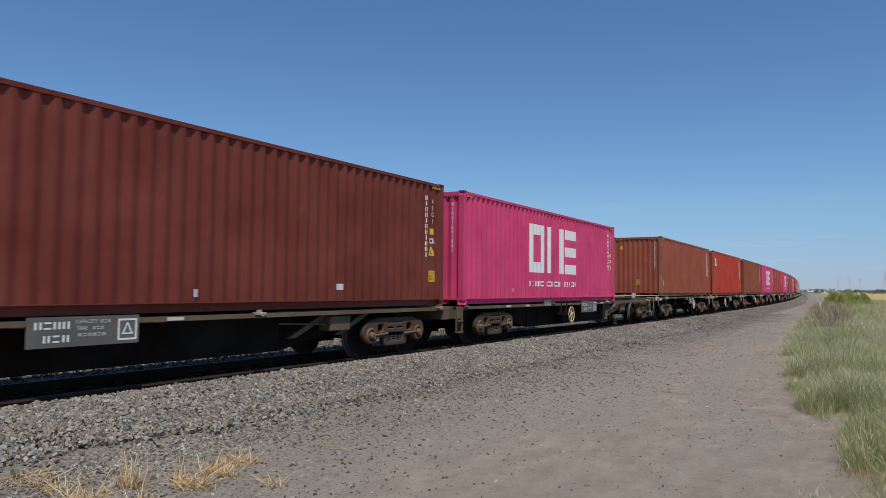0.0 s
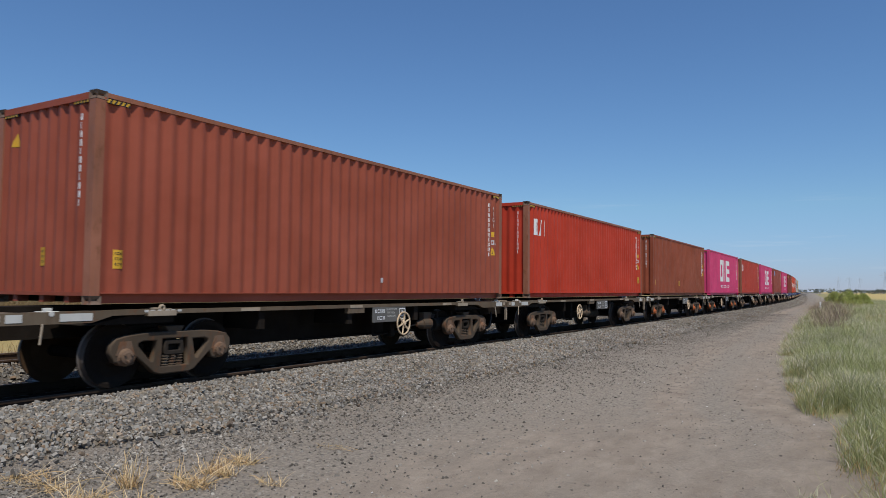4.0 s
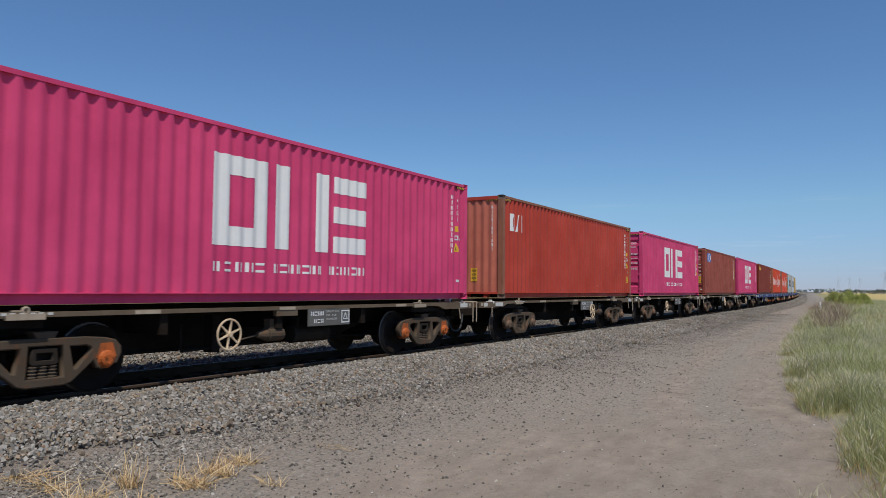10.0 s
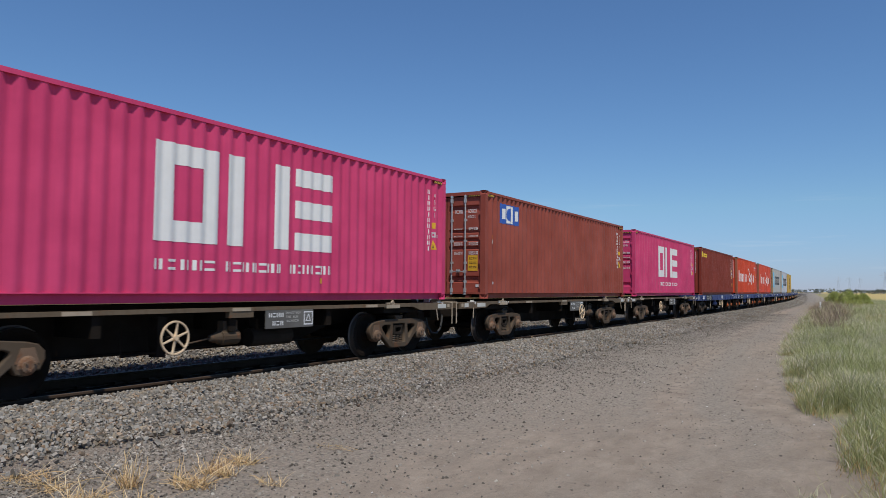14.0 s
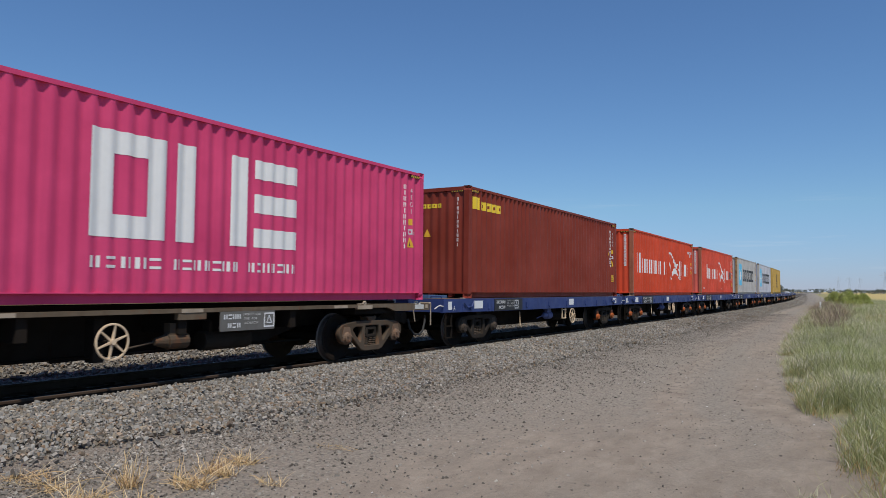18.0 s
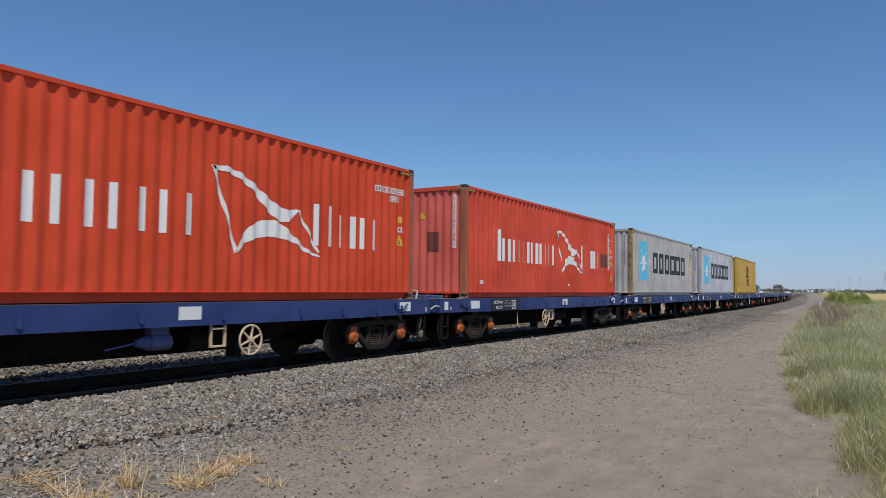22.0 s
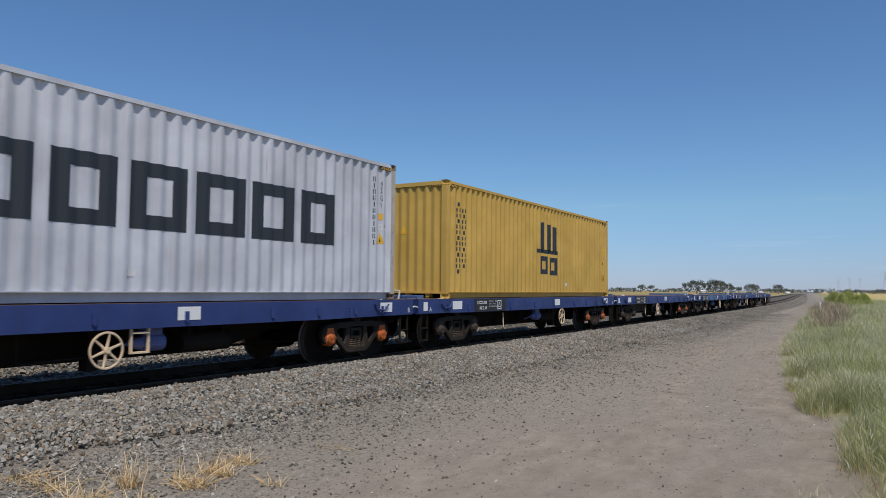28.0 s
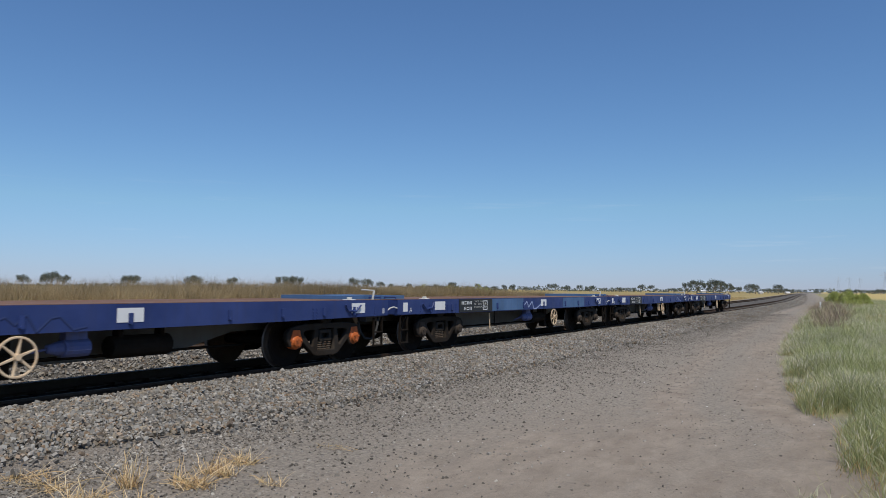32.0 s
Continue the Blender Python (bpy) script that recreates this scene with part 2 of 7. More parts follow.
M["orange_red"] = worn("orange_red_paint", (0.615, 0.066, 0.024), dirt=(0.22, 0.06, 0.04), amount=0.3, rust=0.3, gloss=0.12, fade=0.13, runs=0.22)
M["grey"] = worn("pale_grey_paint", (0.45, 0.44, 0.425), dirt=(0.26, 0.20, 0.13), amount=0.42, rust=0.6, spots=0.65, runs=0.75)
M["pale_grey"] = worn("silver_grey_paint", (0.49, 0.50, 0.55), dirt=(0.27, 0.22, 0.18), amount=0.22, rust=0.4, spots=0.68, runs=0.4)
M["yellow"] = worn("mustard_paint", (0.54, 0.34, 0.080), dirt=(0.26, 0.16, 0.05), amount=0.2, rust=0.1, gloss=0.12, fade=0.13)
M["rusty"] = worn("rusted_post_paint", (0.40, 0.245, 0.115), dirt=(0.15, 0.07, 0.03), amount=0.6, rust=0.8, spots=0.5)
M["greyed_rust"] = worn("greyed_post_paint", (0.44, 0.41, 0.36), dirt=(0.24, 0.16, 0.09), amount=0.6, rust=0.6, spots=0.58)
M["faded_end"] = worn("sun_faded_end_paint", (0.50, 0.150, 0.100), dirt=(0.33, 0.07, 0.04), amount=0.4, rust=0.2, gloss=0.12)
M["faded_red_end"] = worn("sun_faded_red_end_paint", (0.66, 0.130, 0.098), dirt=(0.42, 0.14, 0.10), amount=0.35, rust=0.15, gloss=0.12)
M["casting"] = worn("casting_steel", (0.16, 0.11, 0.08), amount=0.5, rust=0.6, spots=0.52)
M["olive_post"] = worn("scuffed_post_paint", (0.30, 0.115, 0.065), amount=0.5, rust=0.5, spots=0.55)
M["flag_post"] = worn("olive_brown_post_paint", (0.36, 0.115, 0.060), amount=0.5, rust=0.5, spots=0.55)
M["black"] = plain("black_paint", (0.018, 0.018, 0.020), 0.55)
M["white"] = plain("white_paint", (0.74, 0.74, 0.73), 0.5, 0, 0.08)
M["dull_white"] = plain("dusty_white_paint", (0.55, 0.54, 0.50), 0.6, 0, 0.18)
M["hazard_yellow"] = plain("yellow_film", (0.66, 0.37, 0.025), 0.55, 0, 0.2, 14.0)
M["ink"] = plain("dark_navy_paint", (0.022, 0.026, 0.034), 0.5)
M["sky_panel"] = plain("light_blue_panel", (0.13, 0.50, 0.74), 0.5)
M["royal_blue"] = plain("royal_blue_panel", (0.03, 0.10, 0.42), 0.45)
M["logo_yellow"] = plain("yellow_lettering_paint", (0.78, 0.55, 0.03), 0.45)
M["grey_patch"] = plain("painted_over_patch", (0.17, 0.045, 0.035), 0.6)
M["steel_bar"] = worn("galvanised_bar", (0.46, 0.47, 0.48), amount=0.3, rust=0.3, rough=0.45, metal=0.3)
M["rubber"] = plain("black_rubber", (0.02, 0.02, 0.02), 0.75)
M["wagon_brown"] = worn("weathered_wagon_steel", (0.130, 0.096, 0.062), dirt=(0.06, 0.035, 0.02), amount=0.5, rust=0.5, spots=0.55, rough=0.75)
# underframe steel with the shade below the load painted in as near-black
M["wagon_under"] = worn("shade_dark_underframe", (0.012, 0.008, 0.005), dirt=(0.022, 0.014, 0.008), amount=0.5, rust=0.2, rough=0.85, gloss=0.08)
M["wagon_blue"] = worn("blue_wagon_paint", (0.025, 0.046, 0.160), dirt=(0.04, 0.04, 0.07), amount=0.35, rust=0.25, spots=0.66)
M["faded_blue"] = worn("faded_blue_paint", (0.07, 0.14, 0.27), dirt=(0.06, 0.07, 0.10), amount=0.35, rust=0.2, spots=0.66)
M["deck"] = worn("rusted_deck", (0.17, 0.10, 0.07), amount=0.5, rust=0.6, spots=0.5, rough=0.85)
M["bogie_b"] = worn("rust_brown_cast_steel", (0.072, 0.051, 0.035), dirt=(0.05, 0.03, 0.018), amount=0.6, rust=0.7, spots=0.56, rough=0.85, gloss=0.1)
M["cap_dark"] = worn("dark_axle_cap", (0.055, 0.042, 0.032), amount=0.5, rust=0.4, rough=0.8, gloss=0.1)
M["bogie"] = worn("dusty_cast_steel", (0.080, 0.057, 0.037), dirt=(0.08, 0.045, 0.025), amount=0.6, rust=0.5, spots=0.54, rough=0.85)
M["bogie_dark"] = worn("dark_cast_steel", (0.024, 0.018, 0.013), dirt=(0.03, 0.02, 0.012), amount=0.5, rust=0.3, rough=0.8, gloss=0.10)
M["wheel"] = worn("wheel_plate", (0.014, 0.0095, 0.0065), dirt=(0.035, 0.019, 0.011), amount=0.4, rust=0.1, rough=0.8, gloss=0.03)
M["wheel_inner"] = worn("rusty_wheel_back", (0.085, 0.050, 0.028), dirt=(0.04, 0.022, 0.012), amount=0.5, rust=0.3, rough=0.85, gloss=0.08)
M["tread"] = worn("worn_tread", (0.17, 0.14, 0.12), dirt=(0.08, 0.06, 0.045), amount=0.5, rough=0.55, metal=0.6)
M["cap_orange"] = worn("orange_axle_paint", (0.44, 0.105, 0.022), dirt=(0.08, 0.035, 0.02), amount=0.75, rust=0.6, spots=0.52)
M["cap_rust"] = worn("rusty_axle_cap", (0.165, 0.105, 0.068), amount=0.5, rust=0.6, spots=0.5, rough=0.8)
M["dusty"] = worn("dust_caked_steel", (0.38, 0.31, 0.23), dirt=(0.18, 0.13, 0.09), amount=0.6, rust=0.3, rough=0.9)
M["cream"] = worn("cream_paint", (0.66, 0.50, 0.33), dirt=(0.34, 0.20, 0.11), amount=0.6, rust=0.5, spots=0.60)
M["tank_blue"] = worn("blue_cylinder_paint", (0.10, 0.12, 0.26), amount=0.5, rough=0.7)
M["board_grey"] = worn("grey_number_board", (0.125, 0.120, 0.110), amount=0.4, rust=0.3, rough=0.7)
M["hose"] = plain("air_hose", (0.03, 0.03, 0.03), 0.6)
M["sticker_white"] = plain("white_sticker", (0.58, 0.56, 0.57), 0.5, 0, 0.25, 22.0)
M["green"] = plain("green_sticker", (0.10, 0.36, 0.16), 0.5)
M["graffiti_blue"] = plain("pale_spray_paint", (0.30, 0.36, 0.55), 0.6)
M["graffiti_dark"] = plain("dark_spray_paint", (0.015, 0.03, 0.11), 0.6)
M["rail_side"] = worn("rusty_rail_web", (0.060, 0.037, 0.023), amount=0.5, rust=0.3, rough=0.9, gloss=0.06)
M["rail_top"] = worn("rail_head", (0.13, 0.095, 0.072), dirt=(0.07, 0.05, 0.036), amount=0.5, rough=0.6, metal=0.35, gloss=0.2)
# oil stain beside the rail; between the rails, painted shade of the train
M["oily_shade_bed"] = worn("oily_shaded_ballast", (0.016, 0.0115, 0.008), dirt=(0.06, 0.045, 0.032), amount=0.5, rough=0.95, gloss=0.05, grain=24.0)
# main track's sleepers: the shade under the train is put into their colour
M["dark_sleeper"] = worn("shade_dark_sleeper", (0.026, 0.019, 0.014), dirt=(0.03, 0.022, 0.016), amount=0.5, rough=0.9, gloss=0.06)
M["sleeper"] = worn("concrete_sleeper", (0.36, 0.33, 0.29), dirt=(0.16, 0.12, 0.09), amount=0.5, rough=0.9)
M["stone"] = islands("crushed_basalt", [(0.13, 0.118, 0.102), (0.25, 0.234, 0.206), (0.17, 0.155, 0.134), (0.315, 0.292, 0.258), (0.205, 0.188, 0.164), (0.255, 0.212, 0.156), (0.145, 0.131, 0.113), (0.235, 0.228, 0.208), (0.38, 0.355, 0.312), (0.25, 0.175, 0.112), (0.075, 0.068, 0.060), (0.275, 0.232, 0.170)], 0.9)
M["pebble"] = islands("road_pebbles", [(0.20, 0.175, 0.148), (0.30, 0.266, 0.226), (0.15, 0.13, 0.108), (0.26, 0.23, 0.195), (0.23, 0.20, 0.17), (0.36, 0.325, 0.28), (0.28, 0.245, 0.207)], 0.9)
M["gravel"] = islands("shoulder_gravel", [(0.165, 0.148, 0.125), (0.29, 0.262, 0.224), (0.075, 0.067, 0.057), (0.21, 0.19, 0.163), (0.38, 0.35, 0.30), (0.115, 0.102, 0.086), (0.06, 0.053, 0.045), (0.24, 0.21, 0.172)], 0.9)
M["clod"] = islands("dark_clods", [(0.07, 0.058, 0.049), (0.13, 0.112, 0.096), (0.045, 0.037, 0.031), (0.17, 0.147, 0.127)], 0.95)
M["quartz"] = islands("pale_chips", [(0.62, 0.60, 0.57), (0.72, 0.71, 0.69), (0.50, 0.47, 0.43)], 0.7)
M["grass"] = islands("verge_grass", [(0.37, 0.395, 0.165), (0.50, 0.515, 0.255), (0.255, 0.29, 0.105), (0.43, 0.455, 0.205), (0.62, 0.61, 0.40), (0.22, 0.25, 0.09), (0.40, 0.425, 0.18), (0.54, 0.54, 0.31)], 0.7, 0.42, 1.7)
M["seed"] = islands("seed_heads", [(0.72, 0.68, 0.50), (0.62, 0.58, 0.38), (0.80, 0.76, 0.60), (0.55, 0.50, 0.30)], 0.8, 0.4)
M["red_grass"] = islands("reddish_grass", [(0.42, 0.20, 0.08), (0.50, 0.28, 0.12), (0.36, 0.26, 0.10)], 0.8, 0.3)
M["straw"] = islands("dry_straw", [(0.60, 0.42, 0.19), (0.68, 0.52, 0.28), (0.48, 0.32, 0.14), (0.62, 0.46, 0.22), (0.42, 0.36, 0.15)], 0.8, 0.35)
M["dead_straw"] = islands("dead_straw", [(0.66, 0.46, 0.24), (0.74, 0.58, 0.36), (0.50, 0.33, 0.16), (0.62, 0.43, 0.21), (0.40, 0.30, 0.13), (0.78, 0.65, 0.44)], 0.8, 0.25)
M["reed"] = islands("dry_reeds", [(0.30, 0.215, 0.115), (0.37, 0.275, 0.155), (0.25, 0.19, 0.092), (0.43, 0.335, 0.21), (0.28, 0.225, 0.105)], 0.85, 0.25, 2.4)
M["twig"] = islands("dead_brush", [(0.27, 0.21, 0.16), (0.34, 0.27, 0.21), (0.21, 0.16, 0.125), (0.40, 0.32, 0.22), (0.30, 0.29, 0.14)], 0.9, 0.1, 1.5)
M["leaf"] = islands("bush_leaves", [(0.36, 0.40, 0.11), (0.46, 0.49, 0.16), (0.27, 0.31, 0.09), (0.55, 0.55, 0.21)], 0.6, 0.48)
# far foliage: the haze of distance is mixed into these pale grey-greens
M["hazy_gum_leaf"] = islands("hazy_gum_leaves", [(0.135, 0.155, 0.125), (0.16, 0.18, 0.145), (0.12, 0.135, 0.11), (0.185, 0.20, 0.16)], 0.65, 0.3)
M["bark"] = worn("gum_bark", (0.22, 0.17, 0.13), amount=0.5, rough=0.9)
M["pylon"] = plain("galvanised_tower", (0.42, 0.47, 0.55), 0.6, 0.0)
M["wall_paint"] = plain("house_wall", (0.55, 0.50, 0.43), 0.8)
M["tin"] = plain("white_tin_roof", (0.78, 0.79, 0.80), 0.5)
M["post_white"] = plain("white_post", (0.7, 0.7, 0.66), 0.6)


def ground_material():
    m, nodes, links, bsdf = nodes_of("dirt_and_gravel")
    g = nodes.new("ShaderNodeNewGeometry")
    v = g.outputs["Position"]
    at = nodes.new("ShaderNodeAttribute")
    at.attribute_name = "across"
    edge = nodes.new("ShaderNodeAttribute")
    edge.attribute_name = "verge"
    wob = noise_node(nodes, links, v, 0.55, 5)
    add = nodes.new("ShaderNodeMath")
    add.operation = "MULTIPLY_ADD"
    add.inputs[1].default_value, add.inputs[2].default_value = 3.0, -1.5
    links.new(wob, add.inputs[0])
    ac = nodes.new("ShaderNodeMath")
    links.new(at.outputs["Fac"], ac.inputs[0])
    links.new(add.outputs[0], ac.inputs[1])
    fine = noise_node(nodes, links, v, 26.0, 8, 0.75)
    med = noise_node(nodes, links, v, 3.2, 6, 0.65, (1.0, 0.45, 1.0))
    coarse = noise_node(nodes, links, v, 9.0, 7, 0.75)
    broad = noise_node(nodes, links, v, 0.9, 6, 0.65, (1.0, 0.10, 1.0))
    gravel = mix(nodes, links, ramp(nodes, links, fine, 0.34, 0.66), (0.165, 0.144, 0.117), (0.382, 0.335, 0.275))
    gravel = mix(nodes, links, ramp(nodes, links, coarse, 0.54, 0.68, 0.0, 0.55), gravel, (0.128, 0.109, 0.091))
    grit = noise_node(nodes, links, v, 70.0, 6, 0.8)
    blotch = noise_node(nodes, links, v, 5.5, 8, 0.72, (1.0, 0.6, 1.0))
    dirt = mix(nodes, links, ramp(nodes, links, med, 0.32, 0.68), (0.251, 0.207, 0.163), (0.372, 0.314, 0.250))
    dirt = mix(nodes, links, ramp(nodes, links, blotch, 0.50, 0.70, 0.0, 0.55), dirt, (0.188, 0.152, 0.119))
    dirt = mix(nodes, links, ramp(nodes, links, grit, 0.48, 0.70, 0.0, 0.6), dirt, (0.170, 0.140, 0.112))
    dirt = mix(nodes, links, ramp(nodes, links, grit, 0.46, 0.30, 0.0, 0.45), dirt, (0.429, 0.369, 0.299))
    dirt = mix(nodes, links, ramp(nodes, links, coarse, 0.60, 0.70, 0.0, 0.5), dirt, (0.120, 0.099, 0.081))
    dirt = mix(nodes, links, ramp(nodes, links, broad, 0.50, 0.64, 0.0, 0.5), dirt, gravel)
    gravel = mix(nodes, links, ramp(nodes, links, ac.outputs[0], -7.6, -4.2, 0.55, 0.0), gravel, mix(nodes, links, ramp(nodes, links, fine, 0.38, 0.62), (0.098, 0.085, 0.071), (0.276, 0.245, 0.208)))
    worn_track = nodes.new("ShaderNodeAttribute")
    worn_track.attribute_name = "wheel_tracks"
    wt = nodes.new("ShaderNodeMath")
    wt.operation = "MULTIPLY_ADD"
    wt.inputs[1].default_value, wt.inputs[2].default_value = 0.9, -0.45
    links.new(med, wt.inputs[0])
    ws = nodes.new("ShaderNodeMath")
    links.new(worn_track.outputs["Fac"], ws.inputs[0])
    links.new(wt.outputs[0], ws.inputs[1])
    col = mix(nodes, links, ramp(nodes, links, ws.outputs[0], 0.12, 0.72), gravel, dirt)
    soil = mix(nodes, links, ramp(nodes, links, med, 0.35, 0.65), (0.24, 0.215, 0.10), (0.33, 0.30, 0.14))
    col = mix(nodes, links, ramp(nodes, links, edge.outputs["Fac"], 0.35, 0.9), col, soil)
    far = noise_node(nodes, links, v, 0.04, 6, 0.65)
    paddock = mix(nodes, links, ramp(nodes, links, far, 0.35, 0.65), (0.24, 0.19, 0.08), (0.40, 0.31, 0.135))
    col = mix(nodes, links, ramp(nodes, links, ac.outputs[0], -20.5, -18.5), paddock, col)
    right = nodes.new("ShaderNodeMath")
    right.operation = "SUBTRACT"
    links.new(ac.outputs[0], right.inputs[0])
    right.inputs[1].default_value = 0.0
    col = mix(nodes, links, ramp(nodes, links, right.outputs[0], 4.0, 12.0), col, (0.46, 0.36, 0.15))
    links.new(col, bsdf.inputs["Base Color"])
    bsdf.inputs["Roughness"].default_value = 0.95
    bsdf.inputs["Specular IOR Level"].default_value = 0.15
    bump(nodes, links, bsdf, fine, 0.8, 0.03)
    return m


def verge_edge(y):
    return np.interp(y, [0, 7, 8.2, 9.3, 10.4, 11.1, 12.3, 14.4, 18.5, 21.7, 29.7, 39, 58, 89, 160, 300, 600], [-0.4, -0.50, -0.55, -0.36, -0.36, -0.72, -1.0, -1.35, -1.95, -2.35, -2.9, -3.5, -4.6, -5.8, -8.4, -18.9, -41.0])


def bend_np(y):
    q = np.clip(y, None, CURVE_TO) - CURVE_FROM
    q = np.maximum(q, 0)
    return q * q / (2 * RADIUS) + np.maximum(0, y - CURVE_TO) * q / RADIUS


def ground_z(x, y):
    """Height of the ground, with shallow ruts, humps and a low verge."""
    near = np.clip((60 - np.hypot(x, y)) / 40, 0, 1)
    a = x + bend_np(y)
    z = (vnoise(x * 0.8, y * 0.5, 3) - 0.5) * 0.03 + (vnoise(x * 3.1, y * 2.3, 4) - 0.5) * 0.010 + (vnoise(x * 9, y * 8, 5) - 0.5) * 0.010
    z = z * near
    z = z + 0.10 * np.clip((x - verge_edge(y)) / 1.5, 0, 1) * np.clip((120 - y) / 60, 0, 1)
    return z - 0.03 + np.where(a < -7.0, -0.02, 0)


def wheel_tracks(x, y):
    """Where wheels have worn the gravel down to bare tan dirt."""
    lane = x - verge_edge(y) + 0.5 * (vnoise(x * 0.4, y * 0.2, 61) - 0.5)
    t = np.exp(-((lane + 1.95) / 0.42) ** 2) + np.exp(-((lane + 0.5) / 0.45) ** 2)
    t = np.maximum(t * np.clip((150 - y) / 60, 0, 1), np.clip((x + 4.9) / 1.4, 0, 1) * np.clip((12.0 - y) / 5.0, 0, 1))
    return t * (0.55 + 0.6 * vnoise(x * 0.9, y * 0.35, 62))


def ground():
    xs = np.concatenate([[-3500, -2200, -1300, -800, -500, -300, -200, -140, -100, -70, -50, -38, -30, -25, -21, -18, -15, -13, -11], np.arange(-9.5, 3.0, 0.09), [3.3, 4, 5, 7, 10, 14, 20, 28, 40, 60, 90, 140, 220, 350, 600, 1000, 1800, 3500]])
    ys = np.concatenate([[-1200, -500, -200, -80, -40, -20, -10, -5, -2, 0, 1, 2], np.arange(3.0, 22, 0.10), np.arange(22, 60, 0.5), np.arange(60, 200, 5.0), np.geomspace(200, 4500, 26)])
    X, Y = np.meshgrid(xs, ys)
    Z = ground_z(X, Y)
    nx, ny = len(xs), len(ys)
    i = np.arange(nx * ny).reshape(ny, nx)
    faces = np.stack([i[:-1, :-1], i[:-1, 1:], i[1:, 1:], i[1:, :-1]], -1).reshape(-1, 4)
    ob = soup("ground", np.stack([X, Y, Z], -1).reshape(-1, 3), faces, ground_material(), smooth=True)
    for key, val in (("across", X + bend_np(Y)), ("verge", X - verge_edge(Y) + (vnoise(X * 1.3, Y * 0.9, 8) - 0.5) * 0.9), ("wheel_tracks", wheel_tracks(X, Y))):
        ob.data.attributes.new(key, "FLOAT", "POINT").data.foreach_set("value", val.astype(np.float32).ravel())
    tagged(ob, "grey-brown dirt service road, gravel and dry paddock", "ground", kind="structure")


def ballast_material():
    m, nodes, links, bsdf = nodes_of("ballast_bed")
    v = nodes.new("ShaderNodeNewGeometry").outputs["Position"]
    vor = nodes.new("ShaderNodeTexVoronoi")
    vor.inputs["Scale"].default_value = 19.0
    links.new(v, vor.inputs["Vector"])
    sep = nodes.new("ShaderNodeSeparateColor")
    links.new(vor.outputs["Color"], sep.inputs[0])
    col = mix(nodes, links, sep.outputs[0], (0.085, 0.074, 0.060), (0.20, 0.176, 0.147))
    # shade in the gaps between stones, painted as a dark mix towards cell edges
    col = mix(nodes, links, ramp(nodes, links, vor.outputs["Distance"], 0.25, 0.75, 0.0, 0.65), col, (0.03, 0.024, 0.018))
    links.new(col, bsdf.inputs["Base Color"])
    bsdf.inputs["Roughness"].default_value = 0.95
    bump(nodes, links, bsdf, ramp(nodes, links, vor.outputs["Distance"], 0.0, 0.8, 1.0, 0.0), 0.9, 0.05)
    return m


def along(xs_zs, ys, x0):
    """A strip that follows the line: cross-section points (offset from the centre, height)."""
    v = [[(x0 - bend(y)[0] + x, y, z) for x, z in xs_zs] for y in ys]
    n = len(xs_zs)
    f = [(k * n + i, k * n + i + 1, (k + 1) * n + i + 1, (k + 1) * n + i) for k in range(len(ys) - 1) for i in range(n - 1)]
    return [p for r in v for p in r], f


LINE_YS = [-60, -30, -10, 0, 10] + list(range(15, 170, 5)) + [185, 200, 230, 270, 330, 400, 600]
SHOULDER = [(-3.0, -0.06), (-1.75, 0.17), (-1.35, 0.14), (-0.85, 0.10), (0.82, 0.10), (0.90, 0.185), (1.15, 0.215), (1.55, 0.20), (2.0, 0.12), (2.35, 0.02), (2.6, -0.06)]


def track(x0, name, label):
    bed, f = along(SHOULDER, LINE_YS, x0)
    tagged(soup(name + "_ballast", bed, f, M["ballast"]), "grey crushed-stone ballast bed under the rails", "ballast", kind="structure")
    for side in (-1, 1):
        c = side * 0.7525
        sec = [(c - 0.07, 0.12), (c - 0.07, 0.135), (c - 0.012, 0.155), (c - 0.012, 0.245), (c - 0.036, 0.255), (c - 0.036, 0.283), (c - 0.025, 0.29),
               (c + 0.025, 0.29), (c + 0.036, 0.283), (c + 0.036, 0.255), (c + 0.012, 0.245), (c + 0.012, 0.155), (c + 0.07, 0.135), (c + 0.07, 0.12)]
        v, f = along(sec, LINE_YS, x0)
        ob = soup("rail", v, f, [M["rail_side"], M["rail_top"]])
        n = len(sec) - 1
        ob.data.polygons.foreach_set("material_index", [1 if i % n == 6 else 0 for i in range(len(f))])
        tagged(ob, label, "rail", name + " rails", "structure")


def sleepers(x0, y0, y1, step, name, material, label):
    bed = tagged(new(name), label, "sleeper", kind="structure")
    bm = bmesh.new()
    prism(bm, [(-0.12, -0.10), (0.12, -0.10), (0.10, 0.12), (-0.10, 0.12)], -1.27, 1.27)
    me = bpy.data.meshes.new("sleeper")
    bm.to_mesh(me)
    bm.free()
    clip = boxes((0.60, 0.67, -0.07, 0.07, 0.118, 0.165), (0.84, 0.91, -0.07, 0.07, 0.118, 0.165), (-0.67, -0.60, -0.07, 0.07, 0.118, 0.165), (-0.91, -0.84, -0.07, 0.07, 0.118, 0.165))
    mc = bpy.data.meshes.new("rail_clip")
    clip.to_mesh(mc)
    clip.free()
    y = y0
    while y < y1:
        b, s = bend(y)
        m = pose(x0 - b, y, 0.0, 0, 0, math.degrees(math.atan(s)))
        o = mesh_part("sleeper", me, material, bed, at=m)
        if y < 22:
            mesh_part("rail_clip", mc, M["rail_side"], o)
        y += step


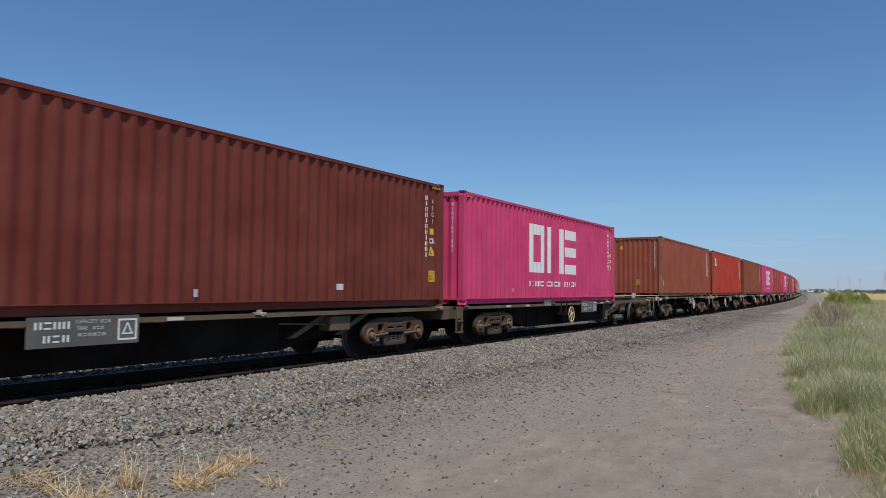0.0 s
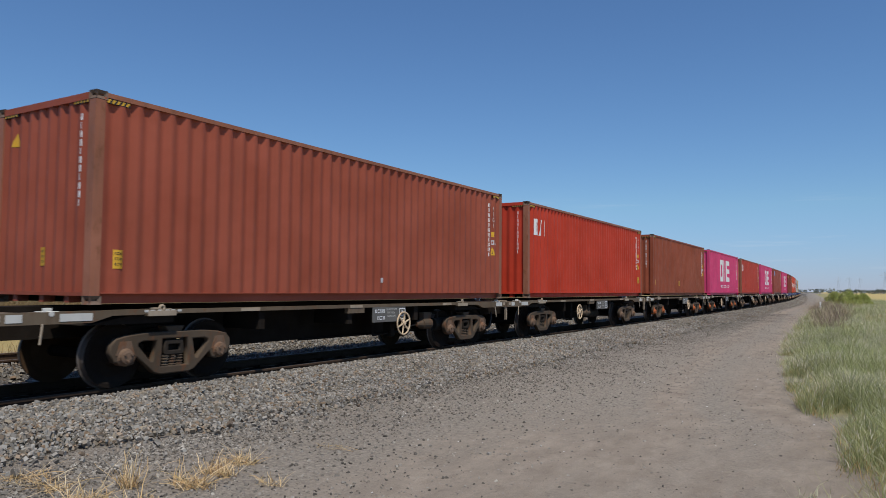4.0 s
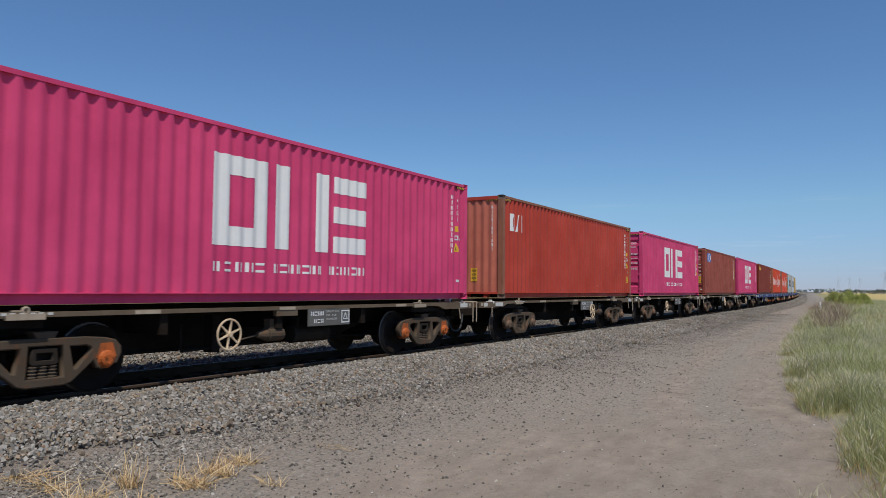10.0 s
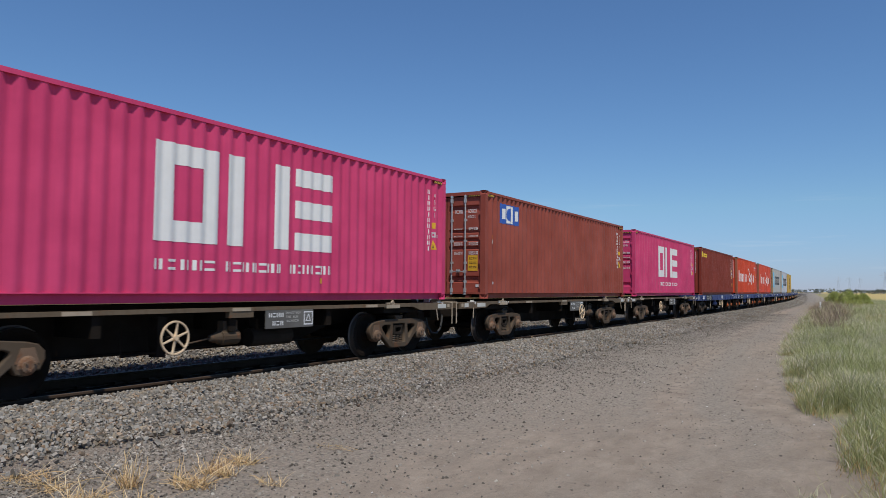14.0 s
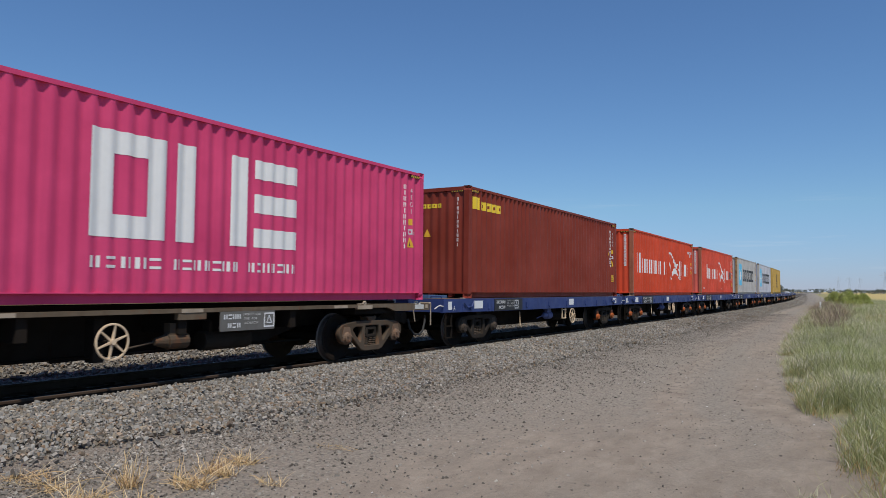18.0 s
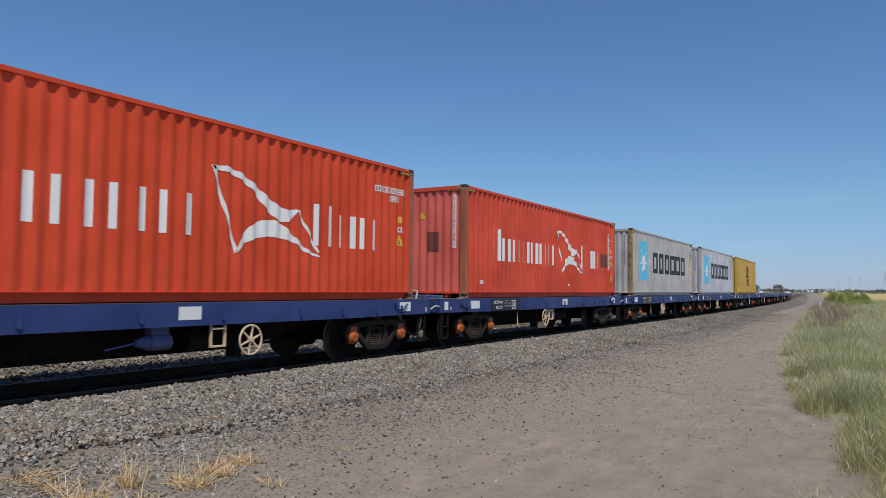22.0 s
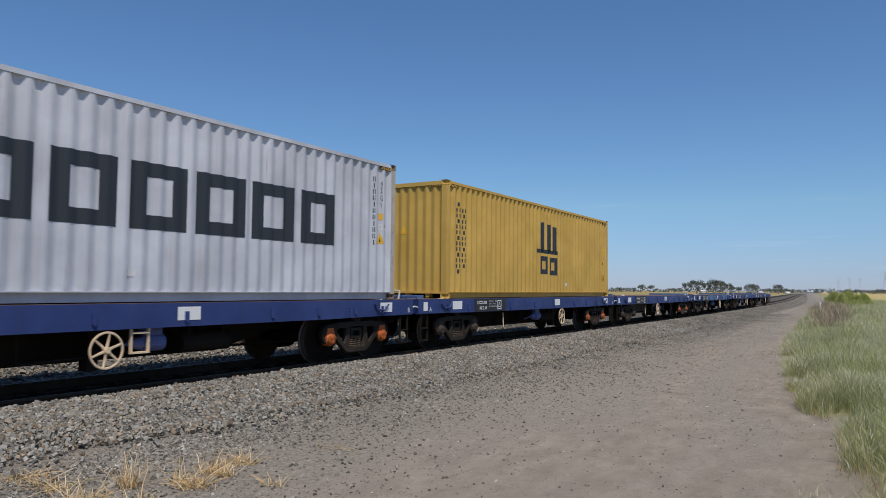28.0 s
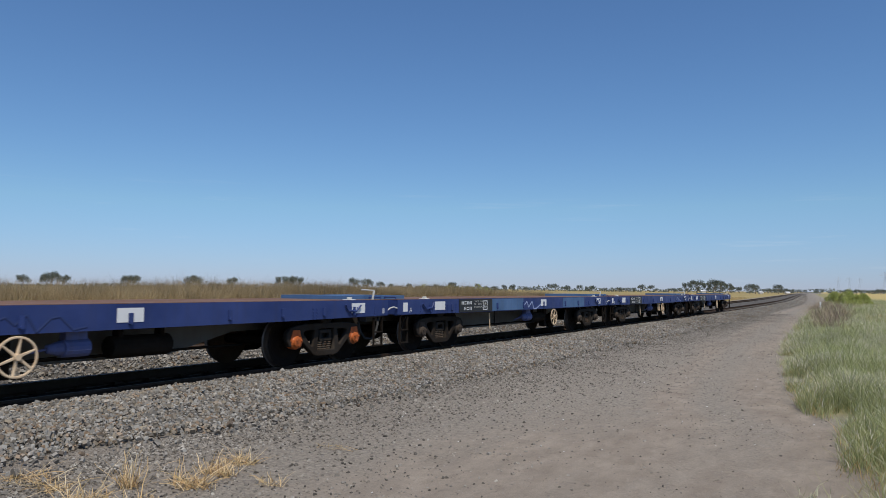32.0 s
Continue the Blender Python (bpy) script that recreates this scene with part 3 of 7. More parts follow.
def stones(name, n, place, size, material, seed, flat=0.7, tilt=0.6):
    """Crushed stones: crooked six-sided blocks with knocked-off corners, lying this way and that."""
    rng = np.random.default_rng(seed)
    p = place(rng, n)
    n = len(p)
    base = np.array([(x, y, z) for z in (-1, 1) for x, y in ((-1, -1), (1, -1), (1, 1), (-1, 1))], float)
    v = base[None] * rng.uniform(0.45, 1.05, (n, 8, 3))
    v /= np.maximum(np.linalg.norm(v, axis=2, keepdims=True), 0.2) ** 0.6
    v[:, 4:, :2] *= rng.uniform(0.5, 1.0, (n, 1, 1))
    v = v * size * rng.lognormal(0, 0.28, (n, 1, 1)) * np.stack([rng.uniform(0.85, 1.35, n), rng.uniform(0.65, 1.05, n), flat * rng.uniform(0.75, 1.25, n)], -1)[:, None, :]
    az, ax, ay = rng.uniform(0, 2 * np.pi, n), rng.normal(0, tilt, n), rng.normal(0, tilt, n)

    def spin(v, a, i, j):
        c, s = np.cos(a)[:, None], np.sin(a)[:, None]
        w = v.copy()
        w[:, :, i], w[:, :, j] = c * v[:, :, i] - s * v[:, :, j], s * v[:, :, i] + c * v[:, :, j]
        return w
    v = spin(spin(spin(v, ax, 1, 2), ay, 0, 2), az, 0, 1) + p[:, None, :]
    quad = np.array([(0, 3, 2, 1), (4, 5, 6, 7), (0, 1, 5, 4), (1, 2, 6, 5), (2, 3, 7, 6), (3, 0, 4, 7)])
    tri = np.concatenate([quad[:, [0, 1, 2]], quad[:, [0, 2, 3]]])
    f = (tri[None] + 8 * np.arange(n)[:, None, None]).reshape(-1, 3)
    return soup(name, v.reshape(-1, 3), f, material)


def shoulder_z(a):
    return np.interp(a, [p[0] for p in SHOULDER], [p[1] for p in SHOULDER])


def on_shoulder(lo, hi, y0, y1, x0=TX, power=1.0):
    def place(rng, n):
        y = y0 + (y1 - y0) * rng.random(n) ** power
        a = rng.uniform(lo, hi, n)
        foot = np.interp(y, [4.0, 5.2, 6.5, 13.0, 60.0], [2.35, 2.7, 2.9, 3.05, 2.9]) + 0.35 * (vnoise(y * 1.7, y * 0 + x0, 9) - 0.5)
        keep = rng.random(n) < np.clip((foot + 0.30 - a) / 0.95, 0.0, 1.0) + 0.10 * np.exp(-np.maximum(a - foot, 0) / 0.35)
        y, a = y[keep], a[keep]
        return np.stack([x0 - bend_np(y) + a, y, np.maximum(shoulder_z(a), -0.03) + 0.002 + 0.052 * rng.random(len(y)) ** 1.2], -1)
    return place


def far_road(rng, n):
    return on_road(rng, n, 9.0, 150.0, 1.6, True)


def on_road(rng, n, y0=3.2, y1=34.0, power=1.6, far=False):
    y = y0 + (y1 - y0) * rng.random(n) ** power
    a = rng.uniform(-7.9, 0.2, n)
    x = a - bend_np(y)
    dens = np.interp(a, [-7.9, -6.2, -4.5, -3.0, 0.2], [1.0, 0.8, 0.5, 0.28, 0.16]) * (0.15 + 1.5 * vnoise(x * 1.1, y * 0.5, 21) ** 2)
    if far:
        dens = dens * np.clip((y - 9.0) / 30.0, 0.05, 1.0)
    keep = (rng.random(n) < dens) & (x < verge_edge(y) + 0.2)
    x, y = x[keep], y[keep]
    return np.stack([x, y, ground_z(x, y) + 0.002], -1)


def shoulder_gravel(rng, n):
    """Small stones that thin out from the ballast's foot across the road."""
    y = 3.0 + 60.0 * rng.random(n) ** 1.9
    a = -7.4 + rng.exponential(0.95, n)
    x = a - bend_np(y)
    keep = (a < -1.5) & (rng.random(n) < 0.25 + 1.1 * vnoise(x * 0.9, y * 0.35, 22)) & (x < verge_edge(y))
    keep &= (a > -7.4 + 0.7 * np.clip((7.0 - y) / 4.0, 0, 1))
    x, y = x[keep], y[keep]
    return np.stack([x, y, ground_z(x, y) + 0.003], -1)


def clods(rng, n):
    """Dark clods and droppings in loose clusters."""
    p = on_road(rng, n, 3.2, 40.0, 1.3)
    return p[vnoise(p[:, 0] * 1.3, p[:, 1] * 0.9, 77) > 0.62 - 0.15 * rng.random(len(p))]


M["ballast"] = ballast_material()
ground()
track(TX, "main_track", "worn steel rail with a polished head")
track(TX2, "second_track", "rusty steel rail of the parallel track")
# a dark sheet stands in for the train's shade between the rails
shade_bed, shade_bed_faces = along([(-0.67, 0.108), (-0.3, 0.116), (0.3, 0.116), (0.67, 0.108)], [-60, -30, -10, 0, 10] + list(range(15, 66, 5)), TX)
tagged(soup("track_dirt", shade_bed, shade_bed_faces, M["oily_shade_bed"]), "dark sheet between the main track's rails, painted as the train's shade", "track bed", kind="structure")
sleepers(TX, 1.0, 60.0, 0.65, "main_track_sleepers", M["dark_sleeper"], "sleepers half buried in ballast, the train's shade in their dark colour")
sleepers(TX2, 4.0, 60.0, 0.65, "second_track_sleepers", M["sleeper"], "weathered pale sleepers half buried in ballast")
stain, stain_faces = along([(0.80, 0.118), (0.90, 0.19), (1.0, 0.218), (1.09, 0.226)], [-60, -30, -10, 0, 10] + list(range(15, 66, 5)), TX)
tagged(soup("ballast_stain", stain, stain_faces, M["oily_shade_bed"]), "oil-dark strip of ballast beside the rail", "track bed", kind="structure")
tagged(stones("ballast_stones", 88000, on_shoulder(1.05, 4.0, 1.5, 17.0, power=1.15), 0.0262, M["stone"], 11, 0.85), "angular grey crushed-stone ballast on the track shoulder", "ballast", kind="stuff")
tagged(stones("mid_ballast_stones", 36000, on_shoulder(1.05, 4.0, 17.0, 34.0, power=1.2), 0.030, M["stone"], 21, 0.8), "angular grey ballast a little farther along the track", "ballast", kind="stuff")
tagged(stones("far_ballast_stones", 26000, on_shoulder(0.95, 4.0, 34.0, 130.0, power=1.4), 0.040, M["stone"], 12, 0.5, 0.3), "grey crushed-stone ballast farther along the track", "ballast", kind="stuff")
tagged(stones("distant_ballast_stones", 9000, on_shoulder(0.95, 3.3, 120.0, 320.0, power=1.3), 0.065, M["stone"], 18, 0.3, 0.2), "grey ballast where the line swings away", "ballast", kind="stuff")
tagged(stones("second_ballast_stones", 14000, on_shoulder(0.86, 3.2, 3.0, 40.0, TX2, 1.2), 0.034, M["stone"], 13), "grey ballast beside the parallel track", "ballast", kind="stuff")
tagged(stones("road_pebbles", 90000, on_road, 0.0095, M["pebble"], 14, 0.6, 0.45), "loose pebbles on the dirt road", "gravel", kind="stuff")
tagged(stones("far_gravel", 40000, far_road, 0.018, M["pebble"], 16, 0.35, 0.2), "loose grey gravel farther along the road", "gravel", kind="stuff")
tagged(stones("shoulder_gravel", 62000, shoulder_gravel, 0.0165, M["gravel"], 20, 0.65, 0.5), "coarse grey gravel spilling from the ballast onto the road", "gravel", kind="stuff")
tagged(stones("road_clods", 2200, clods, 0.017, M["clod"], 15, 0.4), "dark clods scattered on the dirt road", "clod", kind="stuff")
tagged(stones("road_specks", 9000, on_road, 0.0095, M["clod"], 19, 0.5, 0.4), "small dark stones strewn over the road", "gravel", kind="stuff")
tagged(stones("pale_chips", 700, on_road, 0.011, M["quartz"], 17), "few pale stone chips on the road", "gravel", kind="stuff")


# ---- containers ----
def corrugation(a, b, period, depth, out=0.27, slope=0.235):
    """Breakpoints (place, depth) of a corrugated sheet from a to b, starting and ending outside."""
    n = round((b - a) / period)
    p = (b - a) / n
    pts = [(a, 0.0)]
    for k in range(n):
        s = a + k * p
        pts += [(s + p * out / 2, 0.0), (s + p * (out / 2 + slope), depth), (s + p * (1 - out / 2 - slope), depth), (s + p * (1 - out / 2), 0.0)]
    return pts + [(b, 0.0)]


SIDE = corrugation(-L / 2 + 0.13, L / 2 - 0.13, 0.278, 0.045)
END = corrugation(-W / 2 + 0.12, W / 2 - 0.12, 0.245, 0.036)
XS, YE = W / 2 - 0.006, L / 2 - 0.02


def side_at(s, z, d, lift=0.0):
    return (XS - d + lift, s, z)


def near_end_at(s, z, d, lift=0.0):
    return (s, -YE + d - lift, z)


def flat_end_at(s, z, d, lift=0.0):
    return (s, -L / 2 + 0.055 - lift, z)


def sheet(pts, z0, z1, at, rows=1):
    bm = bmesh.new()
    zs = [z0 + (z1 - z0) * k / rows for k in range(rows + 1)]
    grid = [[bm.verts.new(at(s, z, d)) for s, d in pts] for z in zs]
    for k in range(rows):
        for i in range(len(pts) - 1):
            bm.faces.new((grid[k][i], grid[k][i + 1], grid[k + 1][i + 1], grid[k + 1][i])).smooth = True
    return bm


def clip_poly(poly, s0, s1):
    for lim, sign in ((s0, 1), (s1, -1)):
        out = []
        for i, p in enumerate(poly):
            q = poly[(i + 1) % len(poly)]
            pin, qin = sign * (p[0] - lim) >= 0, sign * (q[0] - lim) >= 0
            if pin:
                out.append(p)
            if pin != qin:
                k = (lim - p[0]) / (q[0] - p[0])
                out.append((lim, p[1] + k * (q[1] - p[1])))
        poly = out
        if len(poly) < 3:
            return []
    return poly


def decal(polys, pts, at, lift=0.004, mis=None):
    """Paint on a corrugated sheet: plain convex shapes in (along, up), folded to the sheet."""
    bm = bmesh.new()
    for j, poly in enumerate(polys):
        for (s0, d0), (s1, d1) in zip(pts, pts[1:]):
            c = clip_poly(poly, s0, s1)
            if len(c) > 2 and s1 - s0 > 1e-6:
                try:
                    f = bm.faces.new([bm.verts.new(at(s, z, d0 + (d1 - d0) * (s - s0) / (s1 - s0), lift)) for s, z in c])
                    f.material_index = mis[j] if mis else 0
                    f.smooth = True
                except ValueError:
                    pass
    bmesh.ops.remove_doubles(bm, verts=bm.verts, dist=1e-5)
    return bm


def rect(s0, s1, z0, z1):
    return [(s0, z0), (s1, z0), (s1, z1), (s0, z1)]


def frame_of(s0, s1, z0, z1, t, tz=None):
    tz = tz or t
    return [rect(s0, s1, z0, z0 + tz), rect(s0, s1, z1 - tz, z1), rect(s0, s0 + t, z0 + tz, z1 - tz), rect(s1 - t, s1, z0 + tz, z1 - tz)]


def marks(name, polys, pts, at, mat, parent, label="", lift=0.004):
    for poly in polys:
        part(name, decal([poly], pts, at, lift), M[mat], parent, label)


CACHE = {}


def cached(key, build, smooth=False):
    if key not in CACHE:
        bm = build()
        me = bpy.data.meshes.new(key)
        bm.to_mesh(me)
        bm.free()
        CACHE[key] = me
    return CACHE[key]


def bevelled(bm, b):
    bmesh.ops.bevel(bm, geom=[e for e in bm.edges if len(e.link_faces) == 2 and e.calc_face_angle(0) > 0.5], offset=b, segments=1, affect="EDGES")
    return bm


def casting_bm():
    """A corner casting with its slotted openings, its outer corner at the origin of +x, -y."""
    bm = bmesh.new()
    box(bm, -0.162, 0.0, 0.0, 0.178, 0.0, 0.118)
    bevelled(bm, 0.008)
    big = [f for f in bm.faces if f.calc_area() > 0.009]
    for f in big:
        n = f.normal.copy()
        r = bmesh.ops.inset_individual(bm, faces=[f], thickness=0.036)
        bmesh.ops.translate(bm, verts=list(f.verts), vec=-n * 0.045)
    return bm


def door_leaf_bm(x0, x1):
    """One door leaf with pressed horizontal ribs, seen on the near end."""
    bm = bmesh.new()
    y = -L / 2 + 0.055
    pts = [(0.14, 0.0)]
    for z, dz in ((0.42, 0.16), (0.80, 0.12), (1.02, 0.10), (1.30, 0.09), (1.52, 0.09), (1.75, 0.09), (2.34, 0.16)):
        if z in (0.80, 1.02):
            continue
        pts += [(z, 0.0), (z + 0.03, 0.045), (z + dz, 0.045), (z + dz + 0.03, 0.0)]
    pts += [(2.76, 0.0)]
    m = 0.06
    for (z0, d0), (z1, d1) in zip(pts, pts[1:]):
        for a, b, inner in ((x0, x0 + m, 0), (x0 + m, x1 - m, 1), (x1 - m, x1, 0)):
            e0, e1 = (d0, d1) if inner else (0, 0)
            bm.faces.new([bm.verts.new(p) for p in ((a, y + e0, z0), (b, y + e0, z0), (b, y + e1, z1), (a, y + e1, z1))])
    for a in (x0 + m, x1 - m):          # close the ends of the ribs
        for i in range(1, len(pts) - 2, 4):
            q = pts[i:i + 4]
            bm.faces.new([bm.verts.new((a, y + d, z)) for z, d in q])
    box(bm, x0, x1, y + 0.06, y + 0.075, 0.14, 2.76)
    bmesh.ops.remove_doubles(bm, verts=bm.verts, dist=1e-4)
    return bm


def code_column(s, z0, z1, n, w, gap=0.35):
    """Upright lettering as a column of short pairs of strokes."""
    h = (z1 - z0) / n
    out = []
    for k in range(n):
        a, b = z0 + h * (k + gap / 2), z0 + h * (k + 1 - gap / 2)
        out += [rect(s - w / 2, s - w / 6, a, b), rect(s + w / 6, s + w / 2, a, b)] if k % 3 else [rect(s - w / 5, s + w / 5, a, b)]
    return out


def code_row(s0, s1, z, h, n, gap=0.35):
    """Level lettering as a row of short pairs of strokes."""
    w = (s1 - s0) / n
    out = []
    for k in range(n):
        a, b = s0 + w * (k + gap / 2), s0 + w * (k + 1 - gap / 2)
        c = (b - a) / 3
        out += [rect(a, a + c, z - h / 2, z + h / 2), rect(b - c, b, z - h / 2, z + h / 2)] if k % 3 != 1 else [rect(a, b, z - h / 2, z - h / 4), rect(a, b, z + h / 4, z + h / 2)]
    return out


def small_text(text, size, material, parent, at, name="lettering", label=""):
    cu = bpy.data.curves.new(name, "FONT")
    cu.body, cu.size, cu.align_x, cu.align_y = text, size, "CENTER", "CENTER"
    tmp = bpy.data.objects.new(name, cu)
    me = bpy.data.meshes.new_from_object(tmp)
    bpy.data.objects.remove(tmp)
    bpy.data.curves.remove(cu)
    return mesh_part(name, me, material, parent, label, at)


ON_SIDE = lambda s, z, lift=0.006: Matrix.Translation((XS + lift, s, z)) @ Matrix(((0, 0, 1, 0), (1, 0, 0, 0), (0, 1, 0, 0), (0, 0, 0, 1)))
ON_END = lambda s, z, lift=0.006: Matrix.Translation((s, -YE - lift, z)) @ Matrix(((1, 0, 0, 0), (0, 0, -1, 0), (0, 1, 0, 0), (0, 0, 0, 1)))


def container(paint, near_end, label, along_line, logo=None, posts=None, code="white", caution=True, stickers=(), tri=(-0.06, 1.60), end_paint=None, code_style="column", strip=False, lift=0.0):
    ob = thing("shipping_container", label, "shipping container", "containers on the train")
    p = M[paint]
    post = M[posts] if posts else p
    pe = M[end_paint] if end_paint else p
    mp = lambda name, key, build, mat, lab="", at=None: mesh_part(name, cached(key, build), mat, ob, lab, at)
    mp("side_panel", "side_r", lambda: sheet(SIDE, 0.155, H - 0.075, side_at), p)
    mp("side_panel", "side_l", lambda: sheet(SIDE[::-1], 0.155, H - 0.075, lambda s, z, d: (-XS + d, s, z)), p)
    mp("roof_panel", "roof", lambda: boxes((-W / 2 + 0.03, W / 2 - 0.03, -L / 2 + 0.1, L / 2 - 0.1, H - 0.05, H - 0.02)), p)
    mp("floor", "cfloor", lambda: boxes((-W / 2 + 0.16, W / 2 - 0.16, -L / 2 + 0.25, L / 2 - 0.25, 0.022, 0.155)), M["wagon_under"])
    for sg in (1, -1):
        fl = Matrix.Diagonal((sg, 1, 1, 1))
        mp("top_rail", "toprail%d" % sg, lambda: bevelled(boxes((min(sg * (W / 2 - 0.062), sg * (W / 2 + 0.002)), max(sg * (W / 2 - 0.062), sg * (W / 2 + 0.002)), -L / 2 + 0.17, L / 2 - 0.17, H - 0.078, H - 0.012)), 0.01), post if posts == "olive_post" else p)
        mp("bottom_rail", "botrail%d" % sg, lambda: boxes((min(sg * (W / 2 - 0.14), sg * (W / 2 - 0.088)), max(sg * (W / 2 - 0.14), sg * (W / 2 - 0.088)), -L / 2 + 0.16, L / 2 - 0.16, 0.012, 0.16),
                                                          (min(sg * (W / 2 - 0.14), sg * (W / 2 - 0.004)), max(sg * (W / 2 - 0.14), sg * (W / 2 - 0.004)), -L / 2 + 0.16, L / 2 - 0.16, 0.146, 0.1605)), p)
        for e in (1, -1):
            m = Matrix.Diagonal((sg, -e, 1, 1))
            x0, x1 = sorted((sg * (W / 2 - 0.15), sg * (W / 2)))
            y0, y1 = sorted((e * (L / 2 - 0.145), e * (L / 2)))
            mp("corner_post", "post%d%d" % (sg, e), lambda: bevelled(boxes((x0, x1, y0, y1, 0.118, H - 0.118)), 0.012), post)
            for top in (0, 1):
                def make(sg=sg, e=e, top=top):
                    bm = casting_bm()
                    bmesh.ops.transform(bm, matrix=Matrix.Translation((sg * (W / 2 + 0.003), e * (L / 2 + 0.003), (H - 0.118 + 0.004) if top else 0.0)) @ Matrix.Diagonal((sg, -e, 1, 1)), verts=bm.verts)
                    bmesh.ops.recalc_face_normals(bm, faces=bm.faces)
                    return bm
                mp("corner_casting", "casting%d%d%d" % (sg, e, top), make, M["casting"] if posts else p)
    mp("end_panel", "far_end", lambda: sheet(END[::-1], 0.15, H - 0.1, lambda s, z, d: (s, YE - d, z)), p)
    for e in (1, -1):
        y0, y1 = sorted((e * (L / 2 - 0.10), e * (L / 2 - 0.004)))
        mp("end_header", "header%d" % e, lambda: bevelled(boxes((-W / 2 + 0.15, W / 2 - 0.15, y0, y1, H - 0.11, H - 0.014)), 0.01), p)
        mp("end_sill", "sill%d" % e, lambda: bevelled(boxes((-W / 2 + 0.15, W / 2 - 0.15, y0, y1, 0.02 if e > 0 else 0.115, 0.165)), 0.008), p)
    for x in (-0.62, 0.05, 0.66):
        mp("floor_bearer", "bearer", lambda: boxes((-0.05, 0.05, -L / 2 + 0.03, -L / 2 + 0.2, 0.02, 0.12)), p, "", Matrix.Translation((x, 0, 0)))
    if near_end == "wall":
        mp("end_panel", "near_end", lambda: sheet(END, 0.15, H - 0.1, near_end_at), pe)
        epts, eat = END, near_end_at
    else:
        epts, eat = [(-W / 2, 0.0), (W / 2, 0.0)], flat_end_at
        for k, (a, b) in enumerate(((-W / 2 + 0.16, -0.008), (0.008, W / 2 - 0.16))):
            mp("door_leaf", "leaf%d" % k, lambda: door_leaf_bm(a, b), p)
            mp("door_seal", "seal%d" % k, lambda: boxes((a - 0.012 if k == 0 else b, a if k == 0 else b + 0.012, -L / 2 + 0.05, -L / 2 + 0.09, 0.14, 2.77)), M["rubber"])
        for k, x in enumerate((-0.60, -0.18, 0.18, 0.60)):
            def bar(x=x, k=k):
                bm = bmesh.new()
                y = -L / 2 + 0.012
                rod(bm, (x, y, 0.10), (x, y, H - 0.09), 0.019, 8)
                for z in (0.13, 0.45, 0.96, 1.55, 2.12, H - 0.13):
                    box(bm, x - 0.035, x + 0.035, y - 0.012, y + 0.05, z - 0.03, z + 0.03)
                box(bm, x - 0.03, x + 0.03, y - 0.025, y + 0.03, 0.16, 0.27)
                box(bm, x - 0.03, x + 0.03, y - 0.025, y + 0.03, H - 0.30, H - 0.19)
                return bm
            lb = mp("locking_bar", "lockbar%d" % k, bar, M["steel_bar"], "galvanised door locking bar")

            def handle(x=x, k=k):
                bm = bmesh.new()
                y, d = -L / 2 - 0.012, (0.26 if k % 2 else -0.26)
                rod(bm, (x, y, 0.72), (x - d * 0.9, y - 0.005, 0.735), 0.012, 6)
                box(bm, x - 0.04, x + 0.04, y - 0.012, y + 0.03, 0.69, 0.76)
                box(bm, x - d * 0.75 - 0.03, x - d * 0.75 + 0.03, y - 0.01, y + 0.04, 0.70, 0.78)
                return bm
            mesh_part("door_handle", cached("handle%d" % k, handle), M["steel_bar"], lb)
        for x in (-W / 2 + 0.155, W / 2 - 0.155):
            for z in (0.32, 0.98, 1.62, 2.30):
                mp("hinge", "hinge%.2f%.2f" % (x, z), lambda: boxes((x - 0.035, x + 0.035, -L / 2 + 0.004, -L / 2 + 0.06, z - 0.05, z + 0.05)), p)
        part("data_lettering", decal(sum([code_row(0.22, 0.50, z, 0.035, 4) for z in (1.88, 1.68, 1.50, 1.45, 1.24, 1.20)], []) + sum([code_row(0.68, 0.98, z, 0.04, 4) for z in (1.90, 1.86, 1.68, 1.50, 1.45, 1.25, 1.20)], [])
             + code_row(0.26, 0.50, 2.35, 0.10, 4) + code_row(0.67, 0.94, 2.36, 0.10, 6), epts, eat, 0.006), M["white"], ob, "white data lettering on the door")["kind"] = "stuff"
        small_text("45G1", 0.115, M["white"], ob, Matrix.Translation((0.78, -L / 2 + 0.047, 2.20)) @ Matrix(((1, 0, 0, 0), (0, 0, -1, 0), (0, 1, 0, 0), (0, 0, 0, 1))))
    # hazard-striped gussets under the roof corners
    def stripes(at, s0, s1, z):
        w = (s1 - s0) / 5
        return decal([[(s0 + w * k, z - 0.026), (s0 + w * (k + 0.5), z - 0.026), (s0 + w * (k + 0.95), z + 0.026), (s0 + w * (k + 0.45), z + 0.026)] for k in range(5)], [(-L / 2, 0.0), (L / 2, 0.0)], at)
    for key, s0, s1, end in (("side0", -L / 2 + 0.16, -L / 2 + 0.52, 0), ("side1", L / 2 - 0.52, L / 2 - 0.16, 0), ("end0", W / 2 - 0.52, W / 2 - 0.16, 1), ("end1", -W / 2 + 0.16, -W / 2 + 0.52, 1)):
        if end:
            plate = mp("gusset", "gusset_" + key, lambda: boxes((s0, s1, -L / 2 + 0.012, -L / 2 + 0.03, H - 0.15, H - 0.085)), M["black"], "black corner gusset with yellow stripes")
            st = stripes(lambda s, z, d, lift=0.0: (s, -L / 2 + 0.0095, z), s0, s1, H - 0.118)
        else:
            plate = mp("gusset", "gusset_" + key, lambda: boxes((W / 2 - 0.02, W / 2 - 0.004, s0, s1, H - 0.15, H - 0.085)), M["black"], "black corner gusset with yellow stripes")
